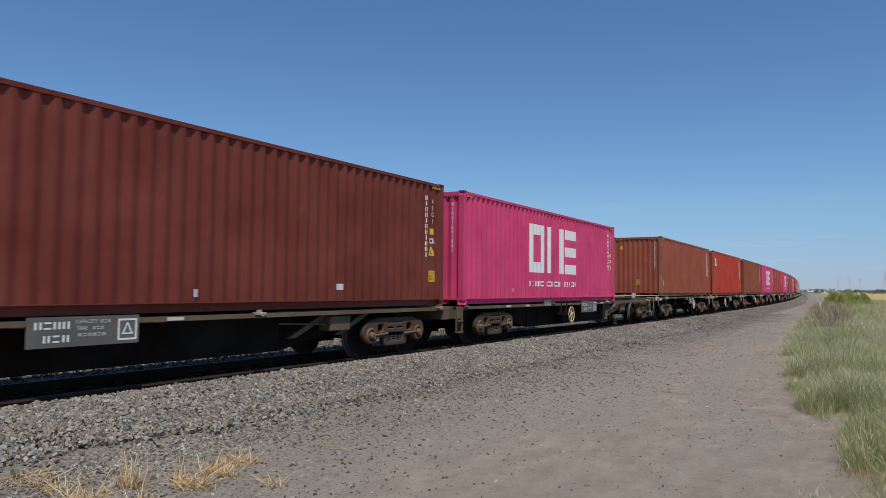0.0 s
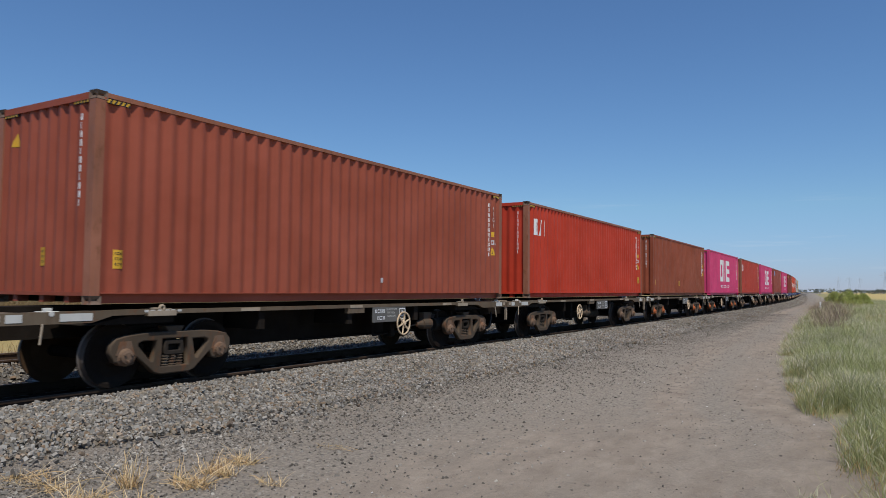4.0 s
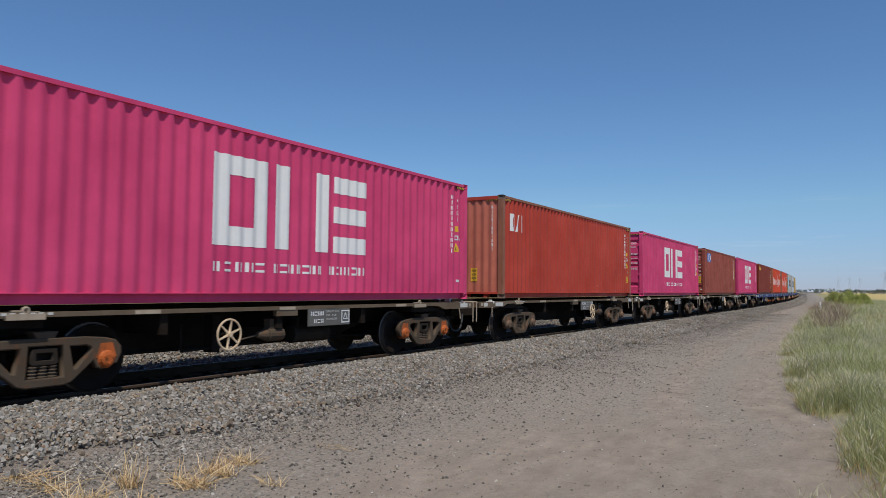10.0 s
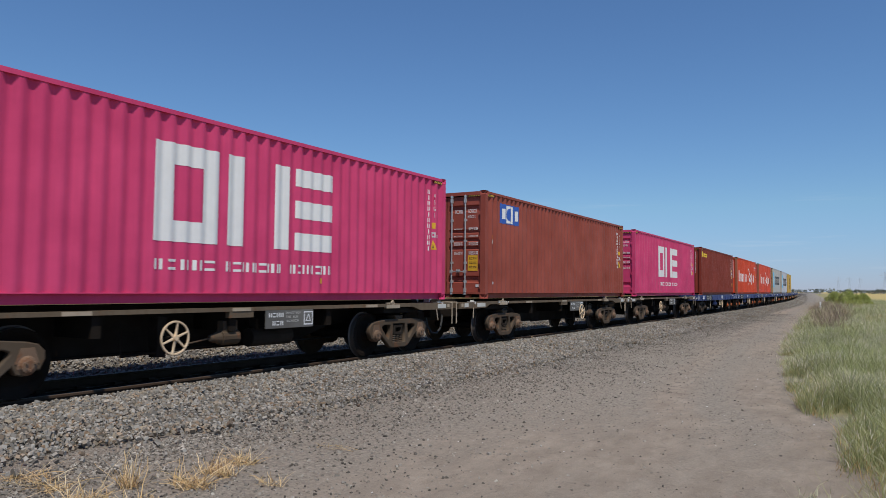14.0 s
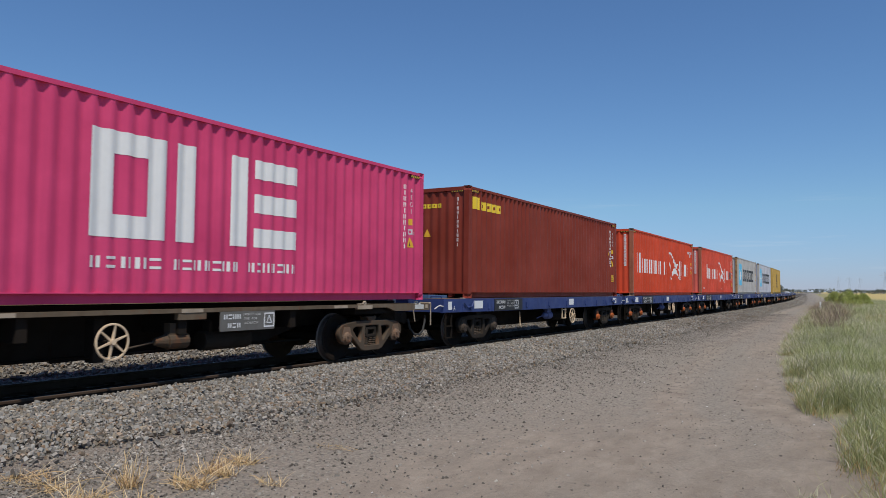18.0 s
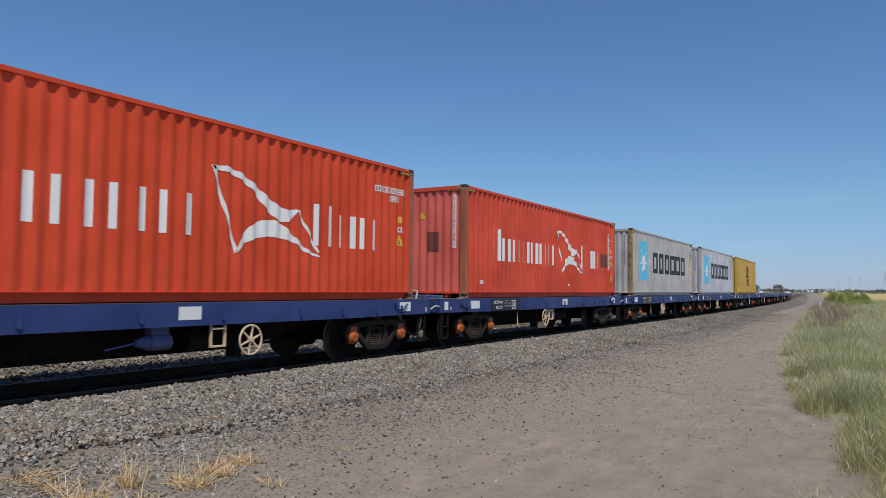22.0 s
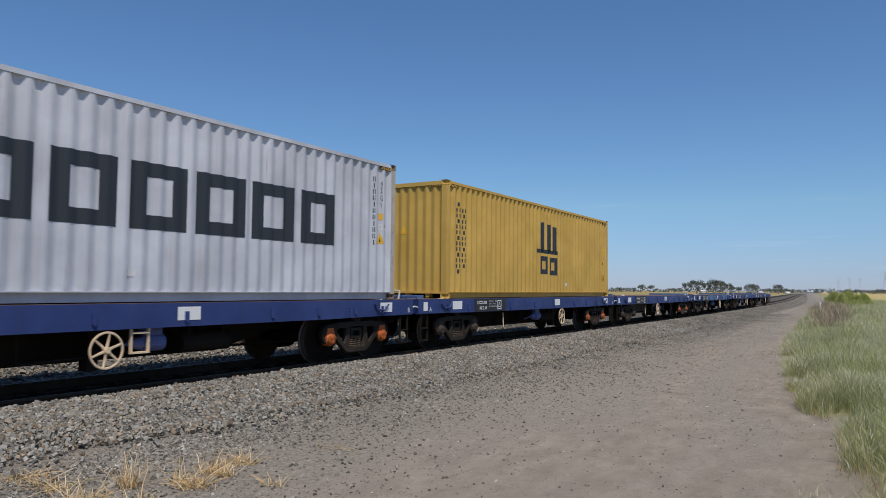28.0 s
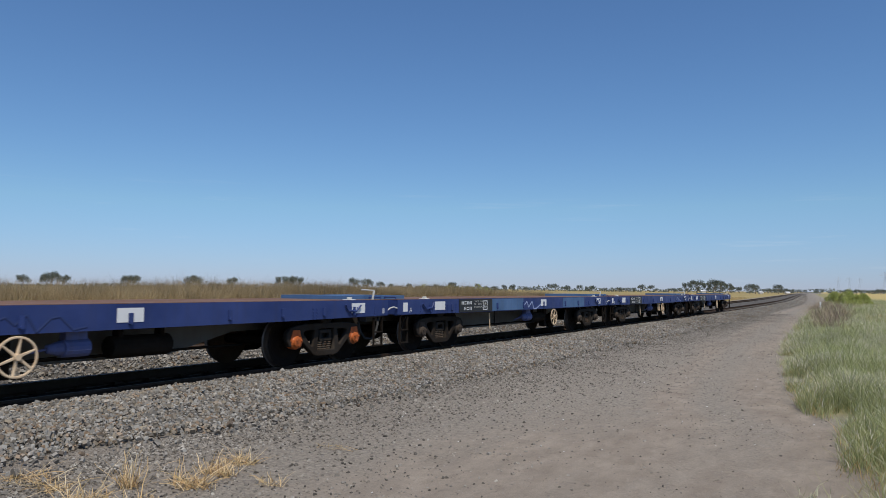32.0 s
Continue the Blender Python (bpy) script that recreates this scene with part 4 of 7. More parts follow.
            st = stripes(lambda s, z, d, lift=0.0: (W / 2 - 0.0015, s, z), s0, s1, H - 0.118)
        part("stripes", st, M["hazard_yellow"], plate)["kind"] = "stuff"
    # markings by the far end of the side: number, size code, plates and triangle
    e = L / 2
    back = 0.0
    if strip and code_style == "column":
        back = 0.003
        part("label_strip", decal([rect(e - 0.785, e - 0.695, 1.02, 2.40)], SIDE, side_at), M["sticker_white"], ob, "white strip behind the container number")
    ink = p if strip else (M[code] if code else None)
    if code_style == "column":
        part("number_lettering", decal(code_column(e - 0.74, 1.04 if strip else 1.12, 2.38 if strip else 2.58, 11, 0.050, 0.24), SIDE, side_at, 0.004 + back), ink, ob, "upright container number as bars")["kind"] = "stuff"
        for k, ch in enumerate("45G1"):
            small_text(ch, 0.15, M[code], ob, ON_SIDE(e - 0.50, 2.44 - 0.155 * k), "size_code", "size code 45G1 painted upright")
    elif code_style == "rows":
        part("number_lettering", decal(code_row(e - 0.92, e - 0.36, 2.36, 0.10, 6, 0.3) + code_row(e - 0.82, e - 0.42, 2.22, 0.09, 5, 0.3), SIDE, side_at), M[code], ob, "two rows of container number as bars")["kind"] = "stuff"
        small_text("45G1", 0.15, M[code], ob, ON_SIDE(e - 0.62, 2.08), "size_code", "size code 45G1")
    elif code_style == "labels":
        for s0, s1, z in ((1.40, 0.30, 2.34), (0.88, 0.52, 2.17)):
            part("label_strip", decal([rect(e - s0, e - s1, z - 0.065, z + 0.065)], SIDE, side_at), M["sticker_white"], ob, "white label strip")
            part("number_lettering", decal(code_row(e - s0 + 0.03, e - s1 - 0.03, z, 0.08, 9 if s0 > 1 else 4, 0.35), SIDE, side_at, 0.007), p, ob, "label writing as bars")["kind"] = "stuff"
    part("plate", decal([rect(e - 0.545, e - 0.445, 1.67, 1.81)], SIDE, side_at), M["hazard_yellow"], ob, "small yellow plate")
    if code:
        part("plate", decal(frame_of(e - 0.55, e - 0.44, 1.46, 1.58, 0.03), SIDE, side_at), M["sticker_white"], ob, "small white plate")
        part("tag", decal([rect(e - 0.39, e - 0.33, 1.45, 1.52)], SIDE, side_at), M["sticker_white"], ob, "small white and orange tag")
        part("tag", decal([rect(e - 0.39, e - 0.33, 1.52, 1.58)], SIDE, side_at), M["cap_orange"], ob, "small white and orange tag")
    tri_ = part("warning_triangle", decal([[(e - 0.61, 1.17), (e - 0.39, 1.17), (e - 0.50, 1.40)]], SIDE, side_at), M["hazard_yellow"], ob, "yellow warning triangle")
    part("flash", decal([[(e - 0.515, 1.205), (e - 0.485, 1.205), (e - 0.50, 1.31)]], SIDE, side_at, 0.007), M["black"], tri_)
    if caution:
        c = part("caution_plate", decal([rect(e - 0.66, e - 0.36, 0.56, 0.82)], SIDE, side_at), M["hazard_yellow"], ob, "yellow caution plate with dark bars")
        small_text("CAUTION", 0.062, M["black"], c, ON_SIDE(e - 0.51, 0.77), "caution_word", "the word CAUTION")
        part("lettering", decal(code_row(e - 0.57, e - 0.45, 0.69, 0.05, 3) + code_row(e - 0.60, e - 0.42, 0.62, 0.045, 5), SIDE, side_at, 0.008), M["black"], c)["kind"] = "stuff"
    if near_end == "wall":
        if strip:
            part("label_strip", decal([rect(W / 2 - 0.39, W / 2 - 0.29, 1.28, 2.66)], END, near_end_at), M["sticker_white"], ob, "white strip behind the container number")
        if code:
            part("number_lettering", decal(code_column(W / 2 - 0.34, 1.32, 2.62, 11, 0.040, 0.24), END, near_end_at, 0.007 if strip else 0.004), ink or M[code], ob, "upright container number as bars")["kind"] = "stuff"
        if tri:
            part("warning_triangle", decal([[(tri[0] - 0.10, tri[1]), (tri[0] + 0.10, tri[1]), (tri[0], tri[1] + 0.21)]], END, near_end_at), M["hazard_yellow"], ob, "yellow warning triangle")
    else:
        part("warning_triangle", decal([[(-0.49, 1.0), (-0.29, 1.0), (-0.39, 1.21)]], epts, eat, 0.01), M["hazard_yellow"], ob, "yellow warning triangle")
    for kind, s, z, w, h, mat, where in stickers:
        pts_, at_ = (SIDE, side_at) if where == "side" else (epts, eat)
        part(kind, decal([rect(s - w / 2, s + w / 2, z - h / 2, z + h / 2)], pts_, at_, 0.0055 if where == "side" else 0.009), M[mat], ob)
        if kind == "caution_plate":
            rows_ = sum([code_row(s - w * 0.40, s + w * 0.40, z + h * q, h * 0.14, 4, 0.3) for q in (0.30, 0.02, -0.26)], [])
            part("lettering", decal(rows_, pts_, at_, 0.0085 if where == "side" else 0.012), M["black"], ob, "dark writing as bars on the caution plate")["kind"] = "stuff"
    if logo:
        logo(ob, epts, eat)
    MOVING.append((ob, along_line + L / 2, BASE + lift + (0.045 if along_line > 30 else 0.028)))
    return ob


def y_(rel):
    """Place along the side, from the near end, in the container's own space."""
    return rel - L / 2


def logo_ring_bars(ob, epts, eat):
    a = 4.00
    z0, z1 = 0.92, 2.40
    part("emblem", decal(frame_of(y_(a), y_(a + 1.22), z0, z1, 0.34, 0.32), SIDE, side_at), M["white"], ob, "large white hollow square")
    marks("emblem", [rect(y_(a + 1.38), y_(a + 1.72), z0, z1), rect(y_(a + 2.45), y_(a + 2.79), z0, z1)], SIDE, side_at, "white", ob, "tall white bar")
    marks("emblem", [rect(y_(a + 2.98), y_(a + 4.02), z, z + 0.32) for z in (z0, z0 + 0.58, z1 - 0.32)], SIDE, side_at, "white", ob, "level white bar")
    part("tagline", decal(code_row(y_(a), y_(a + 1.18), 0.58, 0.16, 5, 0.3) + code_row(y_(a + 1.34), y_(a + 2.68), 0.58, 0.16, 7, 0.3) + code_row(y_(a + 2.86), y_(a + 4.02), 0.58, 0.16, 7, 0.3), SIDE, side_at), M["white"], ob, "row of small white bars")["kind"] = "stuff"
    if eat is flat_end_at:
        part("emblem", decal(frame_of(-1.02, -0.82, 1.92, 2.20, 0.05) + [rect(-0.77, -0.71, 1.92, 2.20), rect(-0.60, -0.54, 1.92, 2.20)] + [rect(-0.49, -0.26, z, z + 0.06) for z in (1.92, 2.03, 2.14)], epts, eat, 0.008), M["white"], ob, "small white bars on the door")["kind"] = "stuff"


def logo_three_blocks(ob, epts, eat):
    z0, z1 = 1.92, 2.42
    part("emblem", decal(frame_of(y_(0.55), y_(0.84), z0, z1, 0.11), SIDE, side_at), M["white"], ob, "white hollow block")
    part("emblem", decal([[(y_(0.88), z0), (y_(1.04), z0), (y_(1.16), z1), (y_(1.00), z1)]], SIDE, side_at), M["white"], ob, "white slanted block")
    part("emblem", decal([rect(y_(1.24), y_(1.38), z0, z1)], SIDE, side_at), M["white"], ob, "white upright bar")


def logo_panel(ob, epts, eat):
    a, b, z0, z1 = 0.90, 2.14, 2.09, 2.64
    base = part("emblem_panel", decal([rect(y_(a), y_(b), z0, z1)], SIDE, side_at), M["royal_blue"], ob, "royal blue emblem panel")
    w = (b - a) / 3
    part("emblem", decal([rect(y_(a + w), y_(a + 2 * w), z0 + 0.03, z1 - 0.03)], SIDE, side_at, 0.007), M["white"], base, "white square")
    part("emblem", decal([[(y_(a + 1.5 * w) + 0.15 * math.cos(k), (z0 + z1) / 2 + 0.19 * math.sin(k)) for k in np.arange(0, 6.28, 0.524)]], SIDE, side_at, 0.010), M["royal_blue"], base, "blue disc")
    marks("emblem", [rect(y_(a + 0.10), y_(a + 0.32), z0 + 0.13, z1 - 0.13), rect(y_(a + 2 * w + 0.10), y_(b - 0.10), z0 + 0.13, z1 - 0.13)], SIDE, side_at, "white", base, "white block", 0.007)
    part("badge", decal([[(-0.80 + 0.17 * math.cos(k), 2.13 + 0.24 * math.sin(k)) for k in np.arange(0, 6.28, 0.449)]], epts, eat, 0.008), M["white"], ob, "white round badge on the door")
    part("badge", decal([rect(-0.86, -0.72, 2.0, 2.16), rect(-0.90, -0.74, 2.16, 2.24)], epts, eat, 0.011), M["green"], ob, "green mark on the badge")


def logo_yellow_blocks(ob, epts, eat):
    z0, z1 = 2.32, 2.64
    def word(s, w, z0, z1, pts, at):
        k, h = w / 1.62, z1 - z0
        part("emblem", decal([rect(s, s + 0.34 * k, z0, z1)], pts, at), M["logo_yellow"], ob, "tall yellow block")
        for a, b in ((0.40, 0.68), (0.73, 1.00), (1.05, 1.31), (1.36, 1.62)):
            part("emblem", decal(frame_of(s + a * k, s + b * k, z0, z0 + 0.70 * h, 0.10 * k, 0.22 * h), pts, at), M["logo_yellow"], ob, "low hollow yellow block")
    word(y_(0.28), 1.62, z0, z1, SIDE, side_at)
    word(-0.42, 0.80, 2.36, 2.52, END, near_end_at)
    part("plate", decal([rect(-0.98, -0.66, 2.16, 2.48)], END, near_end_at), M["hazard_yellow"], ob, "yellow square plate")


def logo_wordmark_swoop(first, last, gap0, gap1):
    def make(ob, epts, eat):
        z0, z1 = 1.02, 1.66
        bars = []
        for s0, s1, n, tall in ((first, gap0 - 0.1, 7, 0.24), (gap1, last, 3, 0.14)):
            step = (s1 - s0) / n
            for k in range(n):
                a, hi = s0 + k * step, z1 + (tall if k == 0 else 0)
                bars += [rect(y_(a), y_(a + 0.10), z0, hi), rect(y_(a + step * 0.55), y_(a + step * 0.55 + 0.13), z0, hi)]
        marks("wordmark", bars, SIDE, side_at, "white", ob, "slender white stroke")
        c = (gap0 + gap1) / 2
        d = (gap1 - gap0) / 2
        def at(p, q):
            return y_(c + d * p), 2.16 - 1.38 * q
        sail = [((-1.0, -0.0), (-0.96, 0.04)), ((-0.75, -0.02), (-0.71, 0.05)), ((-0.49, 0.03), (-0.49, 0.11)), ((-0.28, 0.12), (-0.28, 0.21)), ((-0.03, 0.25), (-0.10, 0.36)), ((0.19, 0.35), (0.08, 0.48)), ((0.41, 0.40), (0.26, 0.565)), ((0.60, 0.375), (0.44, 0.55)), ((0.62, 0.40), (0.55, 0.48))]
        foot = [((-0.58, 1.0), (-0.53, 0.98)), ((-0.48, 0.83), (-0.42, 0.88)), ((-0.32, 0.66), (-0.21, 0.80)), ((-0.10, 0.57), (0.05, 0.76)), ((0.15, 0.55), (0.33, 0.775)), ((0.33, 0.60), (0.59, 0.82)), ((0.51, 0.70), (0.80, 0.925)), ((0.80, 0.87), (1.02, 0.97)), ((1.15, 0.975), (1.10, 0.985))]
        for line in (sail, foot):
            part("emblem", decal([[at(*p0), at(*p1), at(*q1), at(*q0)] for (p0, p1), (q0, q1) in zip(line, line[1:])], SIDE, side_at, 0.0065), M["white"], ob, "white sweep of the flag shape")
        for p, q in (((-1.0, 0.0), (-0.57, 0.98)), ((0.60, 0.38), (1.06, 0.92))):
            part("emblem", decal([[at(*p), at(p[0] + 0.06, p[1]), at(q[0] + 0.05, q[1]), at(*q)]], SIDE, side_at, 0.0065), M["white"], ob, "thin white line of the flag shape")
    return make


def logo_star_blocks(ob, epts, eat):
    a, b, z0, z1 = 1.16, 2.63, 0.70, 2.44
    base = part("emblem_panel", decal([[(y_(a), z0 + 0.1), (y_(a + 0.1), z0), (y_(b - 0.1), z0), (y_(b), z0 + 0.1), (y_(b), z1 - 0.1), (y_(b - 0.1), z1), (y_(a + 0.1), z1), (y_(a), z1 - 0.1)]], SIDE, side_at), M["sky_panel"], ob, "light blue emblem panel")
    c, cz = (y_(a) + y_(b)) / 2, (z0 + z1) / 2
    star = []
    for k in range(7):
        t = math.pi / 2 + 2 * math.pi * k / 7
        star.append([(c, cz), (c + 0.19 * math.cos(t - 0.449), cz + 0.21 * math.sin(t - 0.449)), (c + 0.62 * math.cos(t), cz + 0.72 * math.sin(t)), (c + 0.19 * math.cos(t + 0.449), cz + 0.21 * math.sin(t + 0.449))])
    part("emblem", decal(star, SIDE, side_at, 0.0075), M["white"], base, "white seven-pointed star")
    s0, s1, z0, z1 = 3.42, 10.40, 1.05, 2.02
    w = (s1 - s0) / 6
    for k in range(6):
        p = s0 + w * k
        part("wordmark", decal(frame_of(y_(p), y_(p + w * 0.84), z0, z1, 0.27, 0.21), SIDE, side_at), M["ink"], ob, "bold dark hollow block")


def logo_dark_blocks(ob, epts, eat):
    a = 5.72
    part("emblem", decal([rect(y_(a), y_(a + 0.30), 1.42, 2.34), rect(y_(a + 0.50), y_(a + 0.80), 1.42, 2.30), rect(y_(a + 1.00), y_(a + 1.30), 1.42, 2.26), 
                          [(y_(a - 0.32), 1.50), (y_(a - 0.30), 1.38), (y_(a + 1.5), 1.36), (y_(a + 1.5), 1.48)]], SIDE, side_at), M["ink"], ob, "three dark uprights on a bar")
    part("emblem", decal(frame_of(y_(a + 0.0), y_(a + 0.60), 0.72, 1.28, 0.16, 0.15) + frame_of(y_(a + 0.74), y_(a + 1.36), 0.70, 1.26, 0.17, 0.15), SIDE, side_at), M["ink"], ob, "two dark hollow blocks")
    part("lettering", decal(code_column(y_(0.62), 0.60, 2.42, 13, 0.13, 0.28), SIDE, side_at), M["ink"], ob, "column of dark bars")["kind"] = "stuff"
    part("lettering", decal(code_column(y_(0.90), 0.74, 2.28, 11, 0.11, 0.32), SIDE, side_at), M["ink"], ob, "shorter column of dark bars")["kind"] = "stuff"


PAPER = lambda s, z, w=0.14, h=0.10: ("sticker", y_(s), z, w, h, "sticker_white", "side")
FIRST, STEP, BLUE_FIRST, BLUE_STEP = -81.89, 14.063, 30.936, 14.498
# slack in the couplings sets each wagon a little off the even step
P = [FIRST + STEP * k + slack for k, slack in enumerate((0.0, -0.15, 0.0, -0.12, 0.03, 0.02, 0.20, 0.05))]
B = [BLUE_FIRST + BLUE_STEP * k + slack for k, slack in enumerate((0.0, -0.03, 0.05, 0.10, 0.23, 0.10, 0.10, 0.10, 0.10, 0.10))]
container("dark_maroon", "wall", "dark maroon corrugated shipping container on a skeletal wagon", -114.73, lift=-0.148, stickers=(PAPER(4.9, 0.30, 0.12, 0.12), PAPER(8.35, 0.42, 0.17, 0.12)))
container("pink", "wall", "magenta shipping container with white square emblem, on a skeletal wagon", -101.56, logo_ring_bars, lift=-0.148, stickers=(PAPER(2.95, 0.38),), caution=False)
container("brown", "wall", "brown corrugated shipping container behind an empty deck", P[0], posts="olive_post", stickers=(PAPER(6.6, 0.42), ("caution_plate", 0.05, 0.66, 0.16, 0.26, "hazard_yellow", "end"), ("caution_plate", y_(0.42), 0.62, 0.16, 0.26, "hazard_yellow", "side")), tri=(-0.76, 2.30), caution=False)
container("red", "wall", "brick-red shipping container with three white blocks", P[1], logo_three_blocks, posts="olive_post", stickers=(("caution_plate", 0.20, 0.66, 0.22, 0.38, "hazard_yellow", "end"),))
container("dark_brown", "wall", "rust-brown shipping container with yellow caution plates", P[2], posts="dark_brown", stickers=(("caution_plate", 0.05, 0.66, 0.14, 0.25, "hazard_yellow", "end"), ("caution_plate", y_(0.45), 0.64, 0.14, 0.25, "hazard_yellow", "side"), ("caution_plate", y_(5.4), 0.64, 0.14, 0.25, "hazard_yellow", "side")), tri=(-0.76, 2.30), caution=False)
container("pink", "wall", "magenta shipping container with white square emblem", P[3], logo_ring_bars, caution=False, tri=(0.42, 0.62), stickers=(PAPER(11.75, 0.45, 0.10, 0.06),))
container("dull_red", "wall", "dull red shipping container with three white blocks", P[4], logo_three_blocks, posts="olive_post", tri=(-0.10, 2.16), end_paint="faded_end", stickers=(("caution_plate", 0.30, 0.66, 0.22, 0.38, "hazard_yellow", "end"), PAPER(8.0, 0.4), ("sticker", L / 2 - 0.40, 0.99, 0.09, 0.09, "green", "side")))
container("pink", "doors", "magenta shipping container, its barred doors facing the camera", P[5], logo_ring_bars, caution=False, stickers=(("sticker", y_(0.45), 1.62, 0.07, 0.09, "hazard_yellow", "side"), ("sticker", y_(7.7), 0.38, 0.10, 0.10, "hazard_yellow", "side")))
container("dusty_maroon", "doors", "brown-maroon container with blue panel and barred doors", P[6], logo_panel, caution=False, stickers=(("caution_plate", 0.82, 0.95, 0.30, 0.42, "hazard_yellow", "end"), ("patch", -0.92, 0.98, 0.20, 0.32, "board_grey", "end"), ("sticker", -0.40, 1.70, 0.11, 0.11, "royal_blue", "end"), ("sticker", 0.98, 0.34, 0.14, 0.07, "sticker_white", "end"), ("sticker", y_(0.44), 1.66, 0.07, 0.13, "cap_orange", "side"), ("sticker", y_(0.44), 1.54, 0.07, 0.11, "sticker_white", "side"), ("scuff", y_(0.50), 0.42, 0.16, 0.07, "sticker_white", "side")))
container("pink", "doors", "magenta container with barred doors, ahead of the blue wagons", P[7], logo_ring_bars, caution=False)
container("maroon", "wall", "maroon shipping container with chunky yellow blocks", B[0], logo_yellow_blocks,  stickers=(("sticker", L / 2 - 0.95, 1.64, 0.11, 0.11, "hazard_yellow", "side"),))
container("orange_red", "wall", "orange-red container with white strokes and swooping flag", B[1], logo_wordmark_swoop(0.66, 11.0, 6.45, 8.9), posts="flag_post", caution=False, tri=None, strip=True, code_style="labels")
container("faded_red", "wall", "faded orange-red container with white strokes and dark patches", B[2], logo_wordmark_swoop(1.55, 10.4, 6.15, 8.4), posts="flag_post", tri=(-0.10, 2.06), end_paint="faded_red_end", strip=True,
          stickers=(("patch", 0.24, 1.46, 0.36, 0.50, "grey_patch", "end"), ("patch", -0.92, 1.38, 0.30, 0.46, "grey_patch", "end"), PAPER(0.95, 0.42, 0.16, 0.10), PAPER(7.2, 0.40, 0.16, 0.08), ("patch", y_(10.9), 1.35, 0.9, 0.5, "grey_patch", "side"), ("sticker", -0.80, 2.14, 0.24, 0.16, "hazard_yellow", "end")))
container("grey", "wall", "weathered pale grey container with rusty posts and star panel", B[3], logo_star_blocks, posts="rusty", code="ink", code_style="rows", tri=None, stickers=(PAPER(1.35, 0.36, 0.22, 0.10), ("sticker", L / 2 - 0.50, 0.72, 0.20, 0.10, "hazard_yellow", "side")), caution=False)
container("pale_grey", "wall", "silver-grey container with rusty posts and star panel", B[4], logo_star_blocks, posts="greyed_rust", code="ink", caution=False, stickers=(PAPER(5.8, 0.42),))
container("yellow", "wall", "mustard-yellow container with dark upright blocks", B[5], logo_dark_blocks, posts=None, code=None, code_style="none", stickers=(PAPER(7.9, 0.40, 0.16, 0.10), ("plate", -0.78, 2.22, 0.24, 0.22, "hazard_yellow", "end")))


# ---- wagons (own space: x across, y along, z over the rail's head) ----
WHEEL_R = 0.46


def wheelset_bm():
    bm = bmesh.new()
    for sg in (1, -1):
        prof = [(0.69, 0.0), (0.69, 0.10), (0.70, 0.16), (0.735, 0.30), (0.705, 0.375), (0.700, 0.40), (0.690, WHEEL_R + 0.028), (0.712, WHEEL_R + 0.028), (0.725, WHEEL_R),
                (0.825, WHEEL_R - 0.006), (0.828, 0.40), (0.822, 0.375), (0.785, 0.30), (0.80, 0.16), (0.84, 0.12), (0.84, 0.0)]
        mats = [2] * 6 + [0] * (len(prof) - 6)
        for k in (7, 8):
            mats[k] = 1
        lathe(bm, [(sg * x, r) for x, r in prof], seg=32, mats=mats)
    rod(bm, (-0.70, 0, 0), (0.70, 0, 0), 0.085, 12)
    rod(bm, (-1.04, 0, 0), (-0.80, 0, 0), 0.065, 10)
    rod(bm, (0.80, 0, 0), (1.04, 0, 0), 0.065, 10)
    bmesh.ops.recalc_face_normals(bm, faces=bm.faces)
    return bm


def mirror(pts):
    return pts + [(-y, z) for y, z in pts[::-1]]


FRAME_A = mirror([(0.25, 0.175), (0.35, 0.205), (0.66, 0.47), (0.71, 0.36), (0.79, 0.34), (0.79, 0.58), (0.90, 0.58), (0.93, 0.40), (1.00, 0.40), (1.06, 0.53), (1.05, 0.62), (0.97, 0.70), (0.82, 0.735), (0.52, 0.765)])
HOLES_A = [[(0.305, 0.675), (0.55, 0.675), (0.63, 0.648), (0.65, 0.595), (0.425, 0.345), (0.365, 0.345)], [(-0.305, 0.675), (-0.365, 0.345), (-0.425, 0.345), (-0.65, 0.595), (-0.63, 0.648), (-0.55, 0.675)],
           [(-0.265, 0.255), (0.265, 0.255), (0.235, 0.695), (-0.235, 0.695)]]
BOLSTER_END = [(-0.15, 0.445), (0.15, 0.445), (0.175, 0.47), (0.15, 0.64), (-0.15, 0.64), (-0.175, 0.47)]
BOLSTER_HOLES = [[(-0.12, 0.485), (0.12, 0.485), (0.115, 0.60), (-0.115, 0.60)]]
FRAME_B = mirror([(0.37, 0.235), (0.41, 0.28), (0.43, 0.42), (0.64, 0.45), (0.70, 0.37), (0.80, 0.33), (0.98, 0.33), (1.08, 0.38), (1.13, 0.50), (1.11, 0.62), (1.02, 0.70), (0.86, 0.755), (0.60, 0.80), (0.30, 0.80)])


def oval(y0, y1, z0, z1, n=10):
    """A window with well-rounded corners."""
    return [((y0 + y1) / 2 + (y1 - y0) / 2 * math.copysign(abs(math.cos(t)) ** 0.55, math.cos(t)), (z0 + z1) / 2 + (z1 - z0) / 2 * math.copysign(abs(math.sin(t)) ** 0.55, math.sin(t))) for t in (2 * math.pi * (k + 0.5) / n for k in range(n))]


